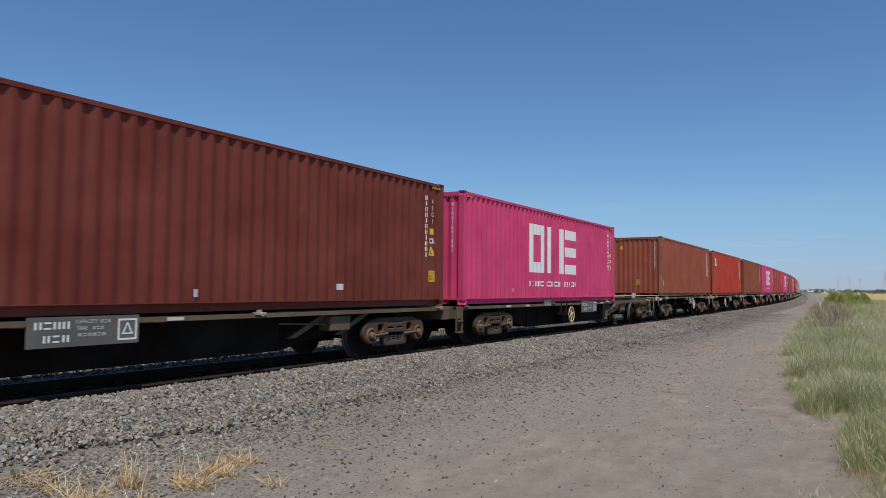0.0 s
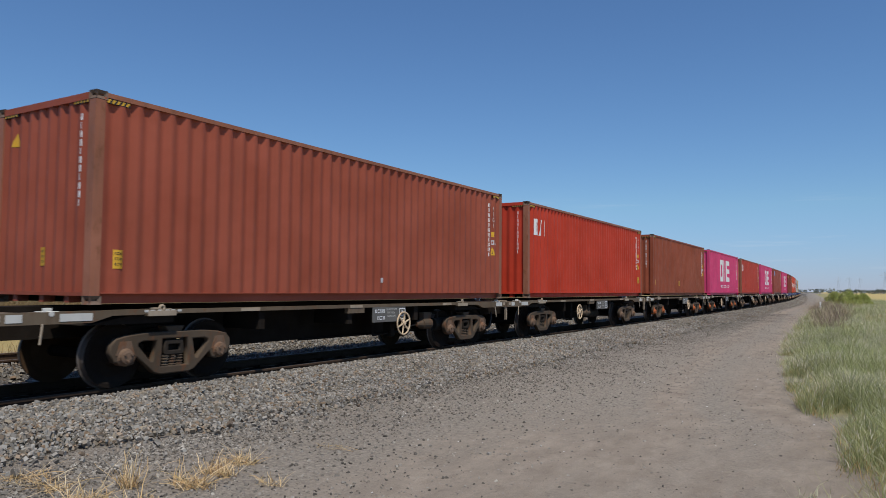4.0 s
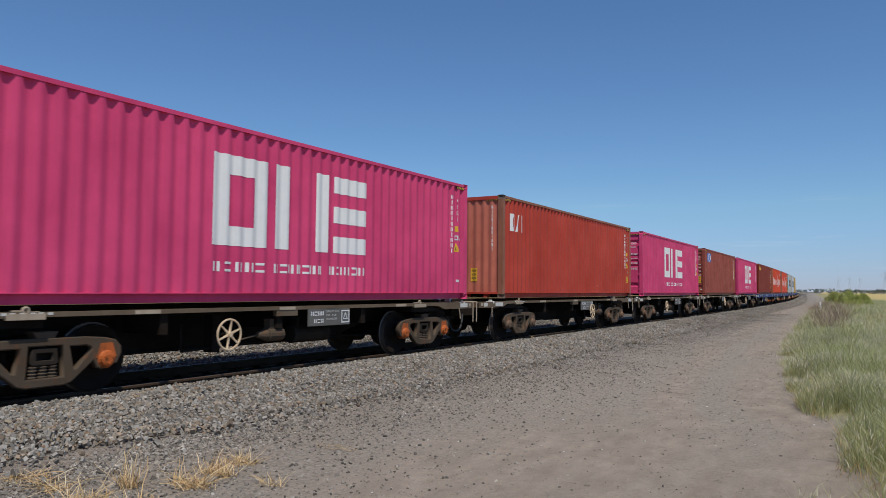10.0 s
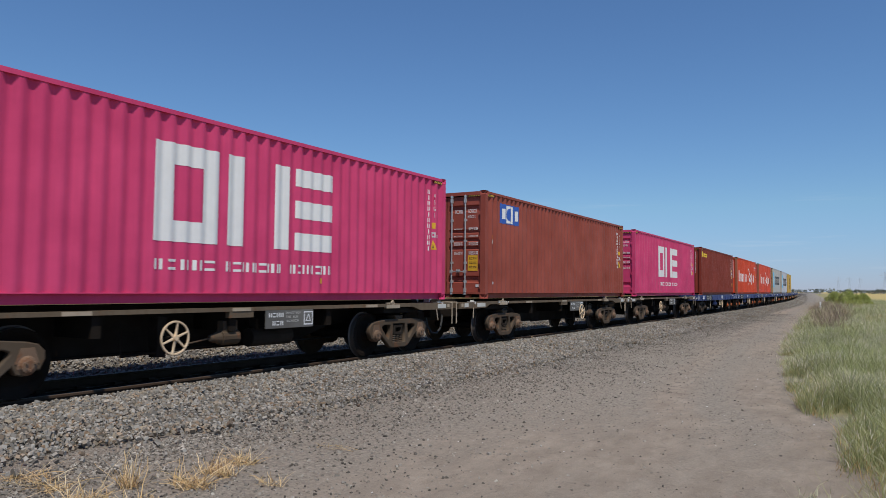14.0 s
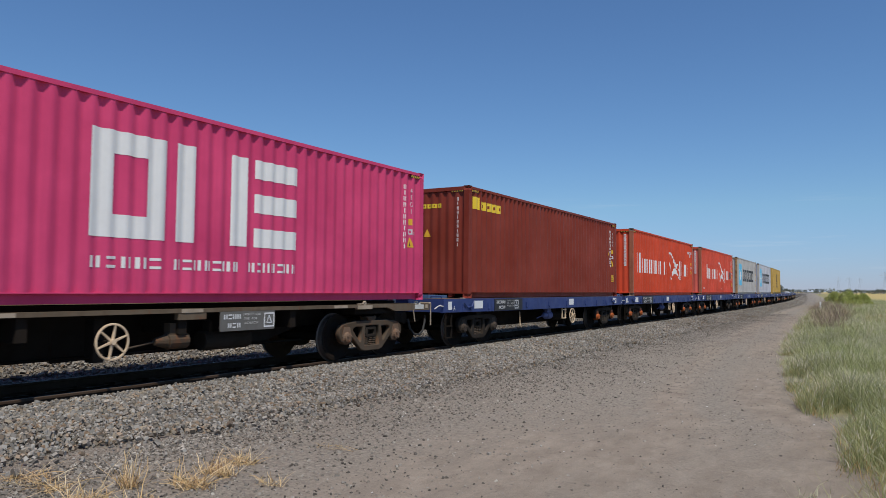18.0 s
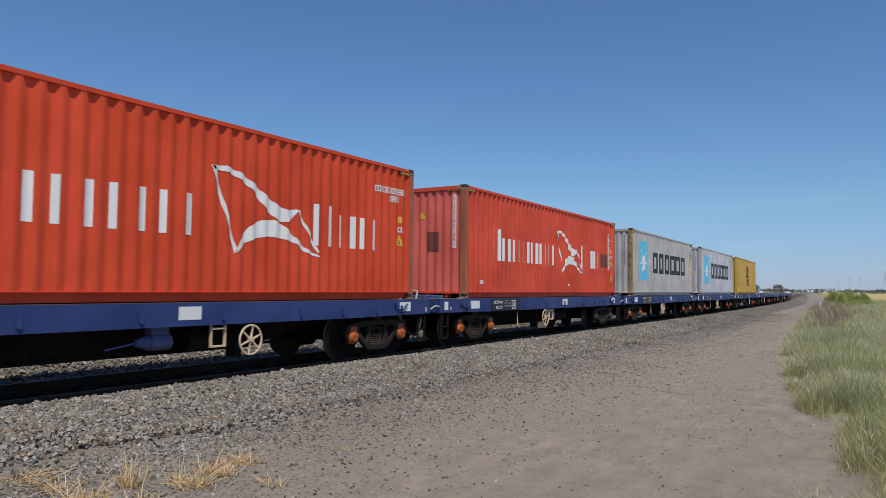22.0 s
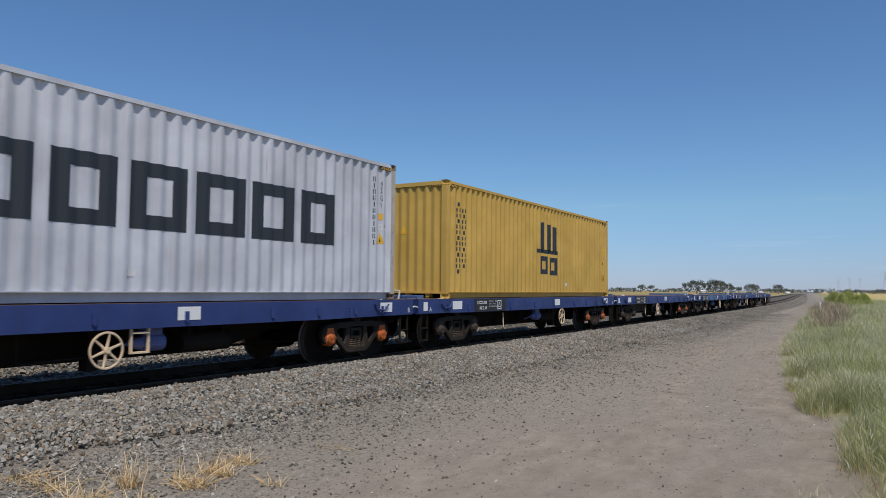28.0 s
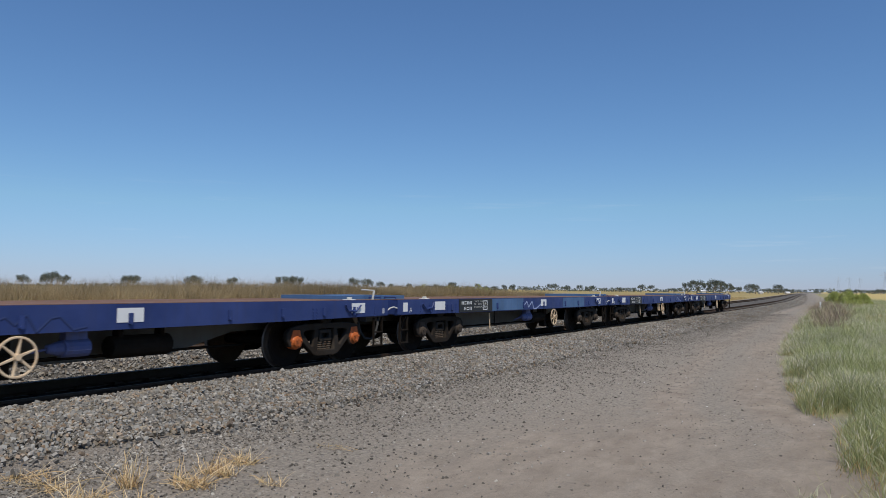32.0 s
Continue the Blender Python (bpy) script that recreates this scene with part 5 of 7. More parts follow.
HOLES_B = [oval(0.42, 0.66, 0.51, 0.71), oval(-0.66, -0.42, 0.51, 0.71), oval(0.03, 0.31, 0.565, 0.635), oval(-0.31, -0.03, 0.565, 0.635), oval(-0.30, 0.30, 0.685, 0.745),
           [(-0.32, 0.29), (0.32, 0.29), (0.33, 0.52), (-0.33, 0.52)]]
MESH = {"bolster_end": cut_plate(BOLSTER_END, BOLSTER_HOLES, -0.05, 0.05, 0.012), "side_a": cut_plate(FRAME_A, HOLES_A, -0.055, 0.055, 0.018), "side_b": cut_plate(FRAME_B, HOLES_B, -0.06, 0.06, 0.024)}


def spring_bm(r, z0, z1, turns):
    bm = bmesh.new()
    n = turns * 4
    rows = []
    for k in range(n + 1):
        rr = r if k % 4 in (1, 2) else r * 0.72
        z = z0 + (z1 - z0) * k / n
        rows.append([bm.verts.new((rr * math.cos(a), rr * math.sin(a), z)) for a in (2 * math.pi * j / 10 for j in range(10))])
    for k in range(n):
        for j in range(10):
            bm.faces.new((rows[k][j], rows[k][(j + 1) % 10], rows[k + 1][(j + 1) % 10], rows[k + 1][j]))
    return bm


def cap_bm():
    """A roller-bearing box with its bolted end cap, facing +x."""
    bm = bmesh.new()
    lathe(bm, [(-0.10, 0.0), (-0.10, 0.135), (0.02, 0.135), (0.035, 0.12), (0.055, 0.105), (0.085, 0.10), (0.10, 0.06), (0.10, 0.0)], seg=16)
    for k in range(3):
        a = 0.5 + 2.09 * k
        rod(bm, (0.08, 0.062 * math.cos(a), 0.062 * math.sin(a)), (0.118, 0.062 * math.cos(a), 0.062 * math.sin(a)), 0.018, 6)
    prism(bm, [(-0.15, 0.02), (0.15, 0.02), (0.085, 0.215), (-0.085, 0.215)], -0.09, 0.035)
    bmesh.ops.recalc_face_normals(bm, faces=bm.faces)
    return bm


def ringed_cap_bm():
    """A large round bearing housing with a raised ring and a stub in the middle."""
    bm = bmesh.new()
    lathe(bm, [(-0.10, 0.0), (-0.10, 0.17), (0.03, 0.17), (0.055, 0.155), (0.055, 0.125), (0.03, 0.115), (0.03, 0.085), (0.09, 0.075), (0.115, 0.05), (0.115, 0.0)], seg=18)
    bmesh.ops.recalc_face_normals(bm, faces=bm.faces)
    return bm


def tie_rod_bm():
    bm = bmesh.new()
    rod(bm, (0, -0.24, -0.01), (0, 0.24, 0.015), 0.022, 8)
    return bm


def bearer_bm():
    """The flared side bearer that stands on the bolster's end."""
    bm = bmesh.new()
    prism(bm, [(-0.11, 0.77), (0.11, 0.77), (0.17, 0.865), (-0.17, 0.865)], -0.09, 0.13)
    return bevelled(bm, 0.012)


def bogie(parent, y, style, metal, cap, base=0.84):
    """A three-piece bogie: bolster, side frames, springs, bearings and two wheelsets."""
    bm = boxes((-0.94, 0.94, -0.15, 0.15, 0.46, 0.70), (-0.28, 0.28, -0.28, 0.28, 0.74, 0.86), (-0.72, -0.55, -0.14, 0.14, 0.74, 0.82), (0.55, 0.72, -0.14, 0.14, 0.74, 0.82))
    for s in (1, -1):
        rod(bm, (-0.85, s * 0.42, 0.42), (0.85, s * 0.42, 0.42), 0.05, 8)
        box(bm, 0.70, 0.82, s * 0.38 - 0.03, s * 0.38 + 0.03, 0.30, 0.60)
    if "bolster" not in MESH:
        bevelled(bm, 0.015)
        MESH["bolster"] = bpy.data.meshes.new("bolster")
        bm.to_mesh(MESH["bolster"])
    bm.free()
    bo = mesh_part("bogie", MESH["bolster"], M["bogie_dark"], parent, at=pose(0, y, 0))
    for sg in (1, -1):
        mesh_part("side_frame", MESH["side_" + style], metal, bo, at=pose(sg * 1.03, 0, 0))
        if style == "a":
            mesh_part("bolster_end", MESH["bolster_end"], M["bogie_dark"], bo, at=pose(sg * 1.015, 0, 0))
            mesh_part("side_bearer", cached("side_bearer", bearer_bm), metal, bo, at=pose(sg * 0.95, 0, 0))
        for ys in (-0.13, 0.0, 0.13) if style == "a" else (-0.24, -0.08, 0.08, 0.24):
            mesh_part("spring", cached("spring_" + style, lambda: spring_bm(0.066, 0.27, 0.44, 4)), M["bogie"], bo, at=pose(sg * 1.0, ys, 0), smooth=True)
        for ya in (-base, base):
            if style == "b":
                mesh_part("tie_rod", cached("tie_rod", tie_rod_bm), M["cap_rust"], bo, at=pose(sg * 1.11, math.copysign(0.56, ya), 0.47))
            mesh_part("axle_box", cached("axle_box_" + style, cap_bm if style == "a" else ringed_cap_bm), cap, bo, at=pose(sg * 1.06, ya, WHEEL_R, 0, 0, 0 if sg > 0 else 180))
    for ya in (-base, base):
        w = mesh_part("wheelset", cached("wheelset", wheelset_bm), [M["wheel"], M["tread"], M["wheel_inner"]], bo, at=pose(0, ya, WHEEL_R))
        WHEELSETS.append((w, ya))
    return bo


def coupler(parent, y, sg):
    bm = bmesh.new()
    box(bm, -0.09, 0.09, min(y - sg * 0.7, y), max(y - sg * 0.7, y), 0.62, 0.84)
    prism(bm, [(y, 0.58), (y + sg * 0.24, 0.62), (y + sg * 0.24, 0.84), (y, 0.90)], -0.15, 0.15)
    part("coupler", bm, M["bogie_dark"], parent, bev=0.015)


def hand_wheel(parent, y, x=1.22, z=0.58, r=0.242):
    key = "hand_wheel%.3f" % r
    if key not in MESH:
        ro, ri, n = r + 0.009, r - 0.009, 36
        rim = [(ro * math.cos(2 * math.pi * k / n), ro * math.sin(2 * math.pi * k / n)) for k in range(n)]
        gaps = []
        for k in range(6):
            a0 = 0.35 + math.pi * k / 3
            arc = [a0 + 0.026 + (math.pi / 3 - 0.052) * j / 6 for j in range(7)]
            gaps.append([(0.045 * math.cos(a0 + 0.3), 0.045 * math.sin(a0 + 0.3))] + [(ri * math.cos(q), ri * math.sin(q)) for q in arc] + [(0.045 * math.cos(a0 + 0.747), 0.045 * math.sin(a0 + 0.747))])
        MESH[key] = cut_plate(rim, gaps, -0.013, 0.013, 0.006)
    w = mesh_part("hand_brake_wheel", MESH[key], M["cream"], parent, "cream six-spoked hand brake wheel", pose(x, y, z))
    hub = bmesh.new()
    rod(hub, (-0.04, 0, 0), (0.04, 0, 0), 0.04, 10)
    part("hub", hub, M["cream"], w)
    sh = bmesh.new()
    rod(sh, (-0.45, 0, 0), (0, 0, 0), 0.025, 6)
    box(sh, -0.50, -0.30, -0.08, 0.08, -0.30, 0.30)
    part("brake_spindle", sh, M["wagon_under"], w)
    return w


def board(parent, y0, y1, z0, z1, mat, x=1.20, mark=0.79):
    """A number board: writing as bars, and the square mark with its triangle."""
    bo = part("number_board", boxes((x, x + 0.02, y0, y1, z0, z1)), mat, parent, "number board with white writing as bars")
    w, h = y1 - y0, z1 - z0
    f = lambda s, z, d, lift=0.0: (x + 0.0235, s, z)
    pts = [(y0, 0.0), (y1, 0.0)]
    big = code_row(y0 + 0.05 * w, y0 + 0.36 * w, z0 + 0.72 * h, 0.24 * h, 4, 0.22) + code_row(y0 + 0.12 * w, y0 + 0.36 * w, z0 + 0.28 * h, 0.24 * h, 3, 0.3)
    fine = code_row(y0 + 0.62 * w, y0 + 0.72 * w, z0 + 0.82 * h, 0.11 * h, 3) + code_row(y0 + 0.55 * w, y0 + 0.66 * w, z0 + 0.60 * h, 0.11 * h, 3) + code_row(y0 + 0.42 * w, y0 + 0.68 * w, z0 + 0.38 * h, 0.11 * h, 6)
    part("writing", decal(big, pts, f), M["white"], bo)["kind"] = "stuff"
    part("writing", decal(fine, pts, f), M["dull_white"], bo)["kind"] = "stuff"
    turn = Matrix(((0, 0, 1, 0), (1, 0, 0, 0), (0, 1, 0, 0), (0, 0, 0, 1)))
    small_text("CAPACITY", 0.17 * h, M["dull_white"], bo, Matrix.Translation((x + 0.0235, y0 + 0.50 * w, z0 + 0.82 * h)) @ turn, "word", "the word CAPACITY")
    small_text("TARE", 0.17 * h, M["dull_white"], bo, Matrix.Translation((x + 0.0235, y0 + 0.46 * w, z0 + 0.60 * h)) @ turn, "word", "the word TARE")
    s0, s1, a0, a1 = y0 + mark * w, y0 + mark * w + 0.76 * h, z0 + 0.12 * h, z0 + 0.88 * h
    t = 0.07 * h
    part("mark", decal(frame_of(s0, s1, a0, a1, t), pts, f), M["white"], bo)
    c, e = (s0 + s1) / 2, (s1 - s0) * 0.30
    lo, hi = a0 + 0.2 * h, a1 - 0.14 * h
    part("mark", decal([[(c - e, lo), (c - e + t, lo), (c + t * 0.4, hi), (c - t * 0.4, hi)], [(c + e - t, lo), (c + e, lo), (c + t * 0.4, hi), (c - t * 0.4, hi)], rect(c - e, c + e, lo, lo + t * 0.8)], pts, f), M["white"], bo)
    return bo


def twist_lock(parent, y, z, mat, x=1.16):
    bm = boxes((x - 0.09, x + 0.06, y - 0.12, y + 0.12, z - 0.03, z + 0.012), (x - 0.04, x + 0.02, y - 0.05, y + 0.05, z + 0.012, z + 0.055))
    rod(bm, (x + 0.0, y, z - 0.02), (x + 0.10, y, z - 0.02), 0.04, 8)
    part("twist_lock", bm, mat, parent, "pale worn twist lock", bev=0.006)


def eye_bracket(parent, y, z, x=1.225):
    """A dusty base plate on the rail with an upright ring eye."""
    bm = boxes((x - 0.16, x + 0.012, y - 0.24, y + 0.24, z - 0.07, z + 0.006), (x - 0.10, x - 0.01, y - 0.15, y - 0.05, z + 0.006, z + 0.05), (x - 0.10, x - 0.01, y + 0.05, y + 0.17, z + 0.006, z + 0.035))
    ring(bm, (x - 0.015, y, z + 0.045), 0.036, 0.020, 14, 6)
    part("eye_bracket", bm, M["dusty"], parent, "dusty pale lashing eye on its plate")


def hose_between(parent, y, sg, z=0.80):
    """An air hose drooping in the gap beside the coupler."""
    pts = [(0.62, y - sg * 0.12, z), (0.66, y - sg * 0.04, z - 0.16), (0.66, y + sg * 0.04, z - 0.36), (0.62, y + sg * 0.14, z - 0.46), (0.56, y + sg * 0.28, z - 0.44), (0.50, y + sg * 0.36, z - 0.30), (0.46, y + sg * 0.40, z - 0.08)]
    bm = bmesh.new()
    for p, q in zip(pts, pts[1:]):
        rod(bm, p, q, 0.026, 7)
    bmesh.ops.remove_doubles(bm, verts=bm.verts, dist=0.004)
    part("brake_hose", bm, M["hose"], parent)


def steps(parent, y, mat, z0=0.22, z1=0.80, x=1.16):
    bm = bmesh.new()
    for s in (-0.14, 0.14):
        box(bm, x, x + 0.04, y + s - 0.015, y + s + 0.015, z0, z1)
    for z in (z0, z0 + 0.28):
        box(bm, x - 0.02, x + 0.06, y - 0.14, y + 0.14, z, z + 0.025)
    part("step", bm, mat, parent)


def brake_gear(parent, y, tank, extra):
    """Cylinder, reservoir, slack adjuster and pull rods under the frame."""
    bm = bmesh.new()
    rod(bm, (1.0, y - 0.22, 0.63), (1.0, y + 0.14, 0.63), 0.125, 14)
    rod(bm, (1.0, y - 0.42, 0.63), (1.0, y - 0.22, 0.63), 0.055, 10, r2=0.11)
    rod(bm, (1.0, y - 0.90, 0.56), (1.0, y - 0.42, 0.63), 0.018, 6)
    box(bm, 0.93, 1.07, y - 0.20, y + 0.10, 0.74, 0.90)
    part("brake_cylinder", bm, tank, parent, bev=0.012)
    bm = bmesh.new()
    rod(bm, (0.78, y + 0.6, 0.58), (0.78, y + 1.6, 0.58), 0.16, 14)
    box(bm, 0.70, 0.86, y + 0.72, y + 0.78, 0.56, 0.90)
    box(bm, 0.70, 0.86, y + 1.42, y + 1.48, 0.56, 0.90)
    part("air_reservoir", bm, extra, parent, bev=0.012)
    bm = bmesh.new()
    rod(bm, (0.30, y - 3.6, 0.42), (0.30, y + 3.6, 0.42), 0.022, 6)
    rod(bm, (0.86, y - 0.2, 0.50), (0.86, y - 1.9, 0.44), 0.018, 6)
    rod(bm, (0.86, y - 1.9, 0.44), (0.86, y - 1.9, 0.86), 0.018, 6)
    part("brake_rod", bm, M["wagon_under"], parent)


def sill_panel(parent, y, w, z, h, x, mat="dull_white", name="reflector_panel"):
    part(name, boxes((x, x + 0.006, y - w / 2, y + w / 2, z - h / 2, z + h / 2)), M[mat], parent, "white reflector panel")


def sill_letter(parent, ch, y, z, x, size=0.15):
    small_text(ch, size, M["white"], parent, Matrix.Translation((x, y, z)) @ Matrix(((0, 0, 1, 0), (1, 0, 0, 0), (0, 1, 0, 0), (0, 0, 0, 1))), "letter", "white letter " + ch)


def blue_wagon(along_line, wheel_rel, label, caps=("cap_orange", "cap_orange"), steps_rel=None, graffiti=None, faded=False, panel=6.75):
    """A blue flat wagon with deep straight side sills; its centre lies 5.85 m behind the container's near end."""
    ob = thing("container_wagon", label, "rail wagon", "wagons of the train")
    C = 5.85
    half, X = 7.07, 1.225
    top, bot = 1.208, 0.855
    paint = M["wagon_blue"]
    for sg in (1, -1):
        prof = [(-half, top), (half, top), (half, bot + 0.03), (half - 1.9, bot + 0.01), (4.2, bot), (-4.2, bot), (-half + 1.9, bot + 0.01), (-half, bot + 0.03)]
        bm = bmesh.new()
        x0, x1 = sorted((sg * (X - 0.02), sg * X))
        prism(bm, prof, x0, x1)
        for z in (top - 0.022, bot + 0.012):
            a, b = sorted((sg * (X - 0.10), sg * (X - 0.02)))
            box(bm, a, b, -half, half, z, z + 0.02)
        part("side_sill", bm, paint, ob)
    part("deck", boxes((-X + 0.03, X - 0.03, -half + 0.05, half - 0.05, top - 0.05, top + 0.006)), M["deck"], ob, "rust-brown steel deck")
    for e in (1, -1):
        y0, y1 = sorted((e * (half - 0.06), e * half))
        part("end_sill", boxes((-X + 0.01, X - 0.01, y0, y1, bot + 0.03, top - 0.004)), paint, ob, bev=0.01)
        y0, y1 = sorted((e * (half - 0.05), e * (half - 0.95)))
        part("end_platform", boxes((-0.95, 0.75, y0, y1, top + 0.006, top + 0.085)), M["faded_blue"], ob, "raised grey-blue end platform", bev=0.01)
        coupler(ob, e * (half + 0.02), e)
        if e < 0:
            hose_between(ob, e * (half + 0.0), e)
        hb = bmesh.new()
        for p, q in (((1.10, e * (half - 0.1), 1.16), (1.10, e * (half - 0.1), 1.26)), ((1.10, e * (half - 0.1), 1.26), (0.80, e * (half - 0.1), 1.26)), ((0.80, e * (half - 0.1), 1.26), (0.80, e * (half - 0.1), 1.16))):
            rod(hb, p, q, 0.014, 6)
        part("grab_rail", hb, paint, ob)
        lever = bmesh.new()
        if e > 0:
            rod(lever, (1.02, half - 0.28, 1.20), (1.04, half - 0.25, 1.40), 0.022, 6)
            rod(lever, (1.04, half - 0.25, 1.40), (0.70, half - 0.25, 1.42), 0.014, 6)
        else:
            pts = [(1.18, -half - 0.34, 0.97), (1.20, -half - 0.24, 1.03), (1.20, -half - 0.12, 1.05), (1.21, -half + 0.02, 1.02)]
            for p, q in zip(pts, pts[1:]):
                rod(lever, p, q, 0.015, 6)
        part("uncoupling_lever", lever, M["dull_white"], ob, "white-painted uncoupling lever")
        steps(ob, e * (half - 0.30), M["wagon_under"], 0.25, 0.84)
    bm = bmesh.new()
    prism(bm, [(-half + 0.1, 1.10), (half - 0.1, 1.10), (half - 0.1, 0.70), (3.6, 0.66), (2.3, 0.36), (-2.3, 0.36), (-3.6, 0.66), (-half + 0.1, 0.70)], -0.30, 0.30)
    # sunlight on the empties' sill is painted as grey, shade under loads as near-black
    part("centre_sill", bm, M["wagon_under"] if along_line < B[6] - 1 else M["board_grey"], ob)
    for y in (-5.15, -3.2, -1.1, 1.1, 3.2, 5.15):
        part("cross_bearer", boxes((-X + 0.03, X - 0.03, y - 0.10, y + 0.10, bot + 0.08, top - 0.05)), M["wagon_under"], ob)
    for y in (-5.75, -4.75, -2.3, -0.6, 0.9, 2.7, 3.9, 5.0, 5.9):
        def tie():
            bm = boxes((X, X + 0.025, -0.035, 0.035, 0.93, 1.08))
            rod(bm, (X, 0, 0.94), (X + 0.04, 0, 0.94), 0.025, 6)
            return bm
        mesh_part("tie_down", cached("tie_down", tie), paint, ob, at=pose(0, y, 0))
    rivets = bmesh.new()
    for y in (-6.15, -5.05, -4.95, -4.55, 4.7, 4.8, 6.0, 6.6):
        for z in (0.88, 0.94, 1.0, 1.06):
            rod(rivets, (X, y, z), (X + 0.012, y, z), 0.014, 6)
    part("rivet", rivets, paint, ob)["kind"] = "stuff"
    for e in (-1, 1):
        tow = bmesh.new()
        pts = [(e * 5.62, 1.13), (e * 5.70, 1.01), (e * 5.95, 0.99), (e * 6.10, 1.11)]
        for p, q in zip(pts, pts[1:]):
            rod(tow, (X + 0.03, *p), (X + 0.03, *q), 0.018, 6)
        part("tow_rope_hook", tow, paint, ob)
    board(ob, 1.45 - C, 3.22 - C, 0.868, 1.192, M["black"], X, 0.70)
    for y, w in ((-0.92 - C, 0.17), (0.55 - C, 0.46), (panel - C, 0.42), (11.9 - C, 0.42)):
        sill_panel(ob, y, w, 1.05 if w > 0.3 else 1.04, 0.20, X, "white")
    sill_letter(ob, "A", -0.71 - C, 0.97, X + 0.006)
    sill_letter(ob, "B", 12.75 - C, 0.97, X + 0.006)
    for y in (-5.75, 5.95):
        twist_lock(ob, y, top + 0.004, M["dull_white"], 1.08)
    if faded:
        for p in (-2.6, 2.5):
            part("paint_patch", boxes((X, X + 0.004, p, p + 2.0, 0.87, 1.19)), M["faded_blue"], ob, "pale repainted patch")
    if graffiti:
        bm = bmesh.new()
        rng = random.Random(int(along_line * 10))
        a, b, mat = graffiti
        y, z = a, 0.95
        while y < b:
            q = y + rng.uniform(0.10, 0.26), rng.uniform(0.86, 1.12)
            rod(bm, (X + 0.004, y, z), (X + 0.004, *q), 0.02, 4)
            y, z = q
        bmesh.ops.scale(bm, vec=(0.25, 1, 1), space=Matrix.Translation((-X, 0, 0)), verts=bm.verts)
        part("graffiti", bm, M[mat], ob, "scrawled spray paint")
    hand_wheel(ob, wheel_rel - C)
    if steps_rel is not None:
        steps(ob, steps_rel - C, M["cream"], 0.50, 0.85, 1.14)
    rods = bmesh.new()
    rod(rods, (1.14, 3.25 - C, 0.80), (1.16, 3.25 - C, 0.40), 0.016, 6)
    rod(rods, (1.16, 3.25 - C, 0.40), (1.12, 3.45 - C, 0.34), 0.016, 6)
    part("release_rod", rods, M["cream"], ob)
    brake_gear(ob, wheel_rel - C + (0.9 if wheel_rel < 6 else -1.6), M["tank_blue"], M["wagon_under"])
    for y, cap in ((-5.02, caps[0]), (5.25, caps[1])):
        bogie(ob, y, "a", M["bogie_dark"], M["cap_dark" if cap == "cap_rust" else cap])
    MOVING.append((ob, along_line + C, 0.0))
    return ob


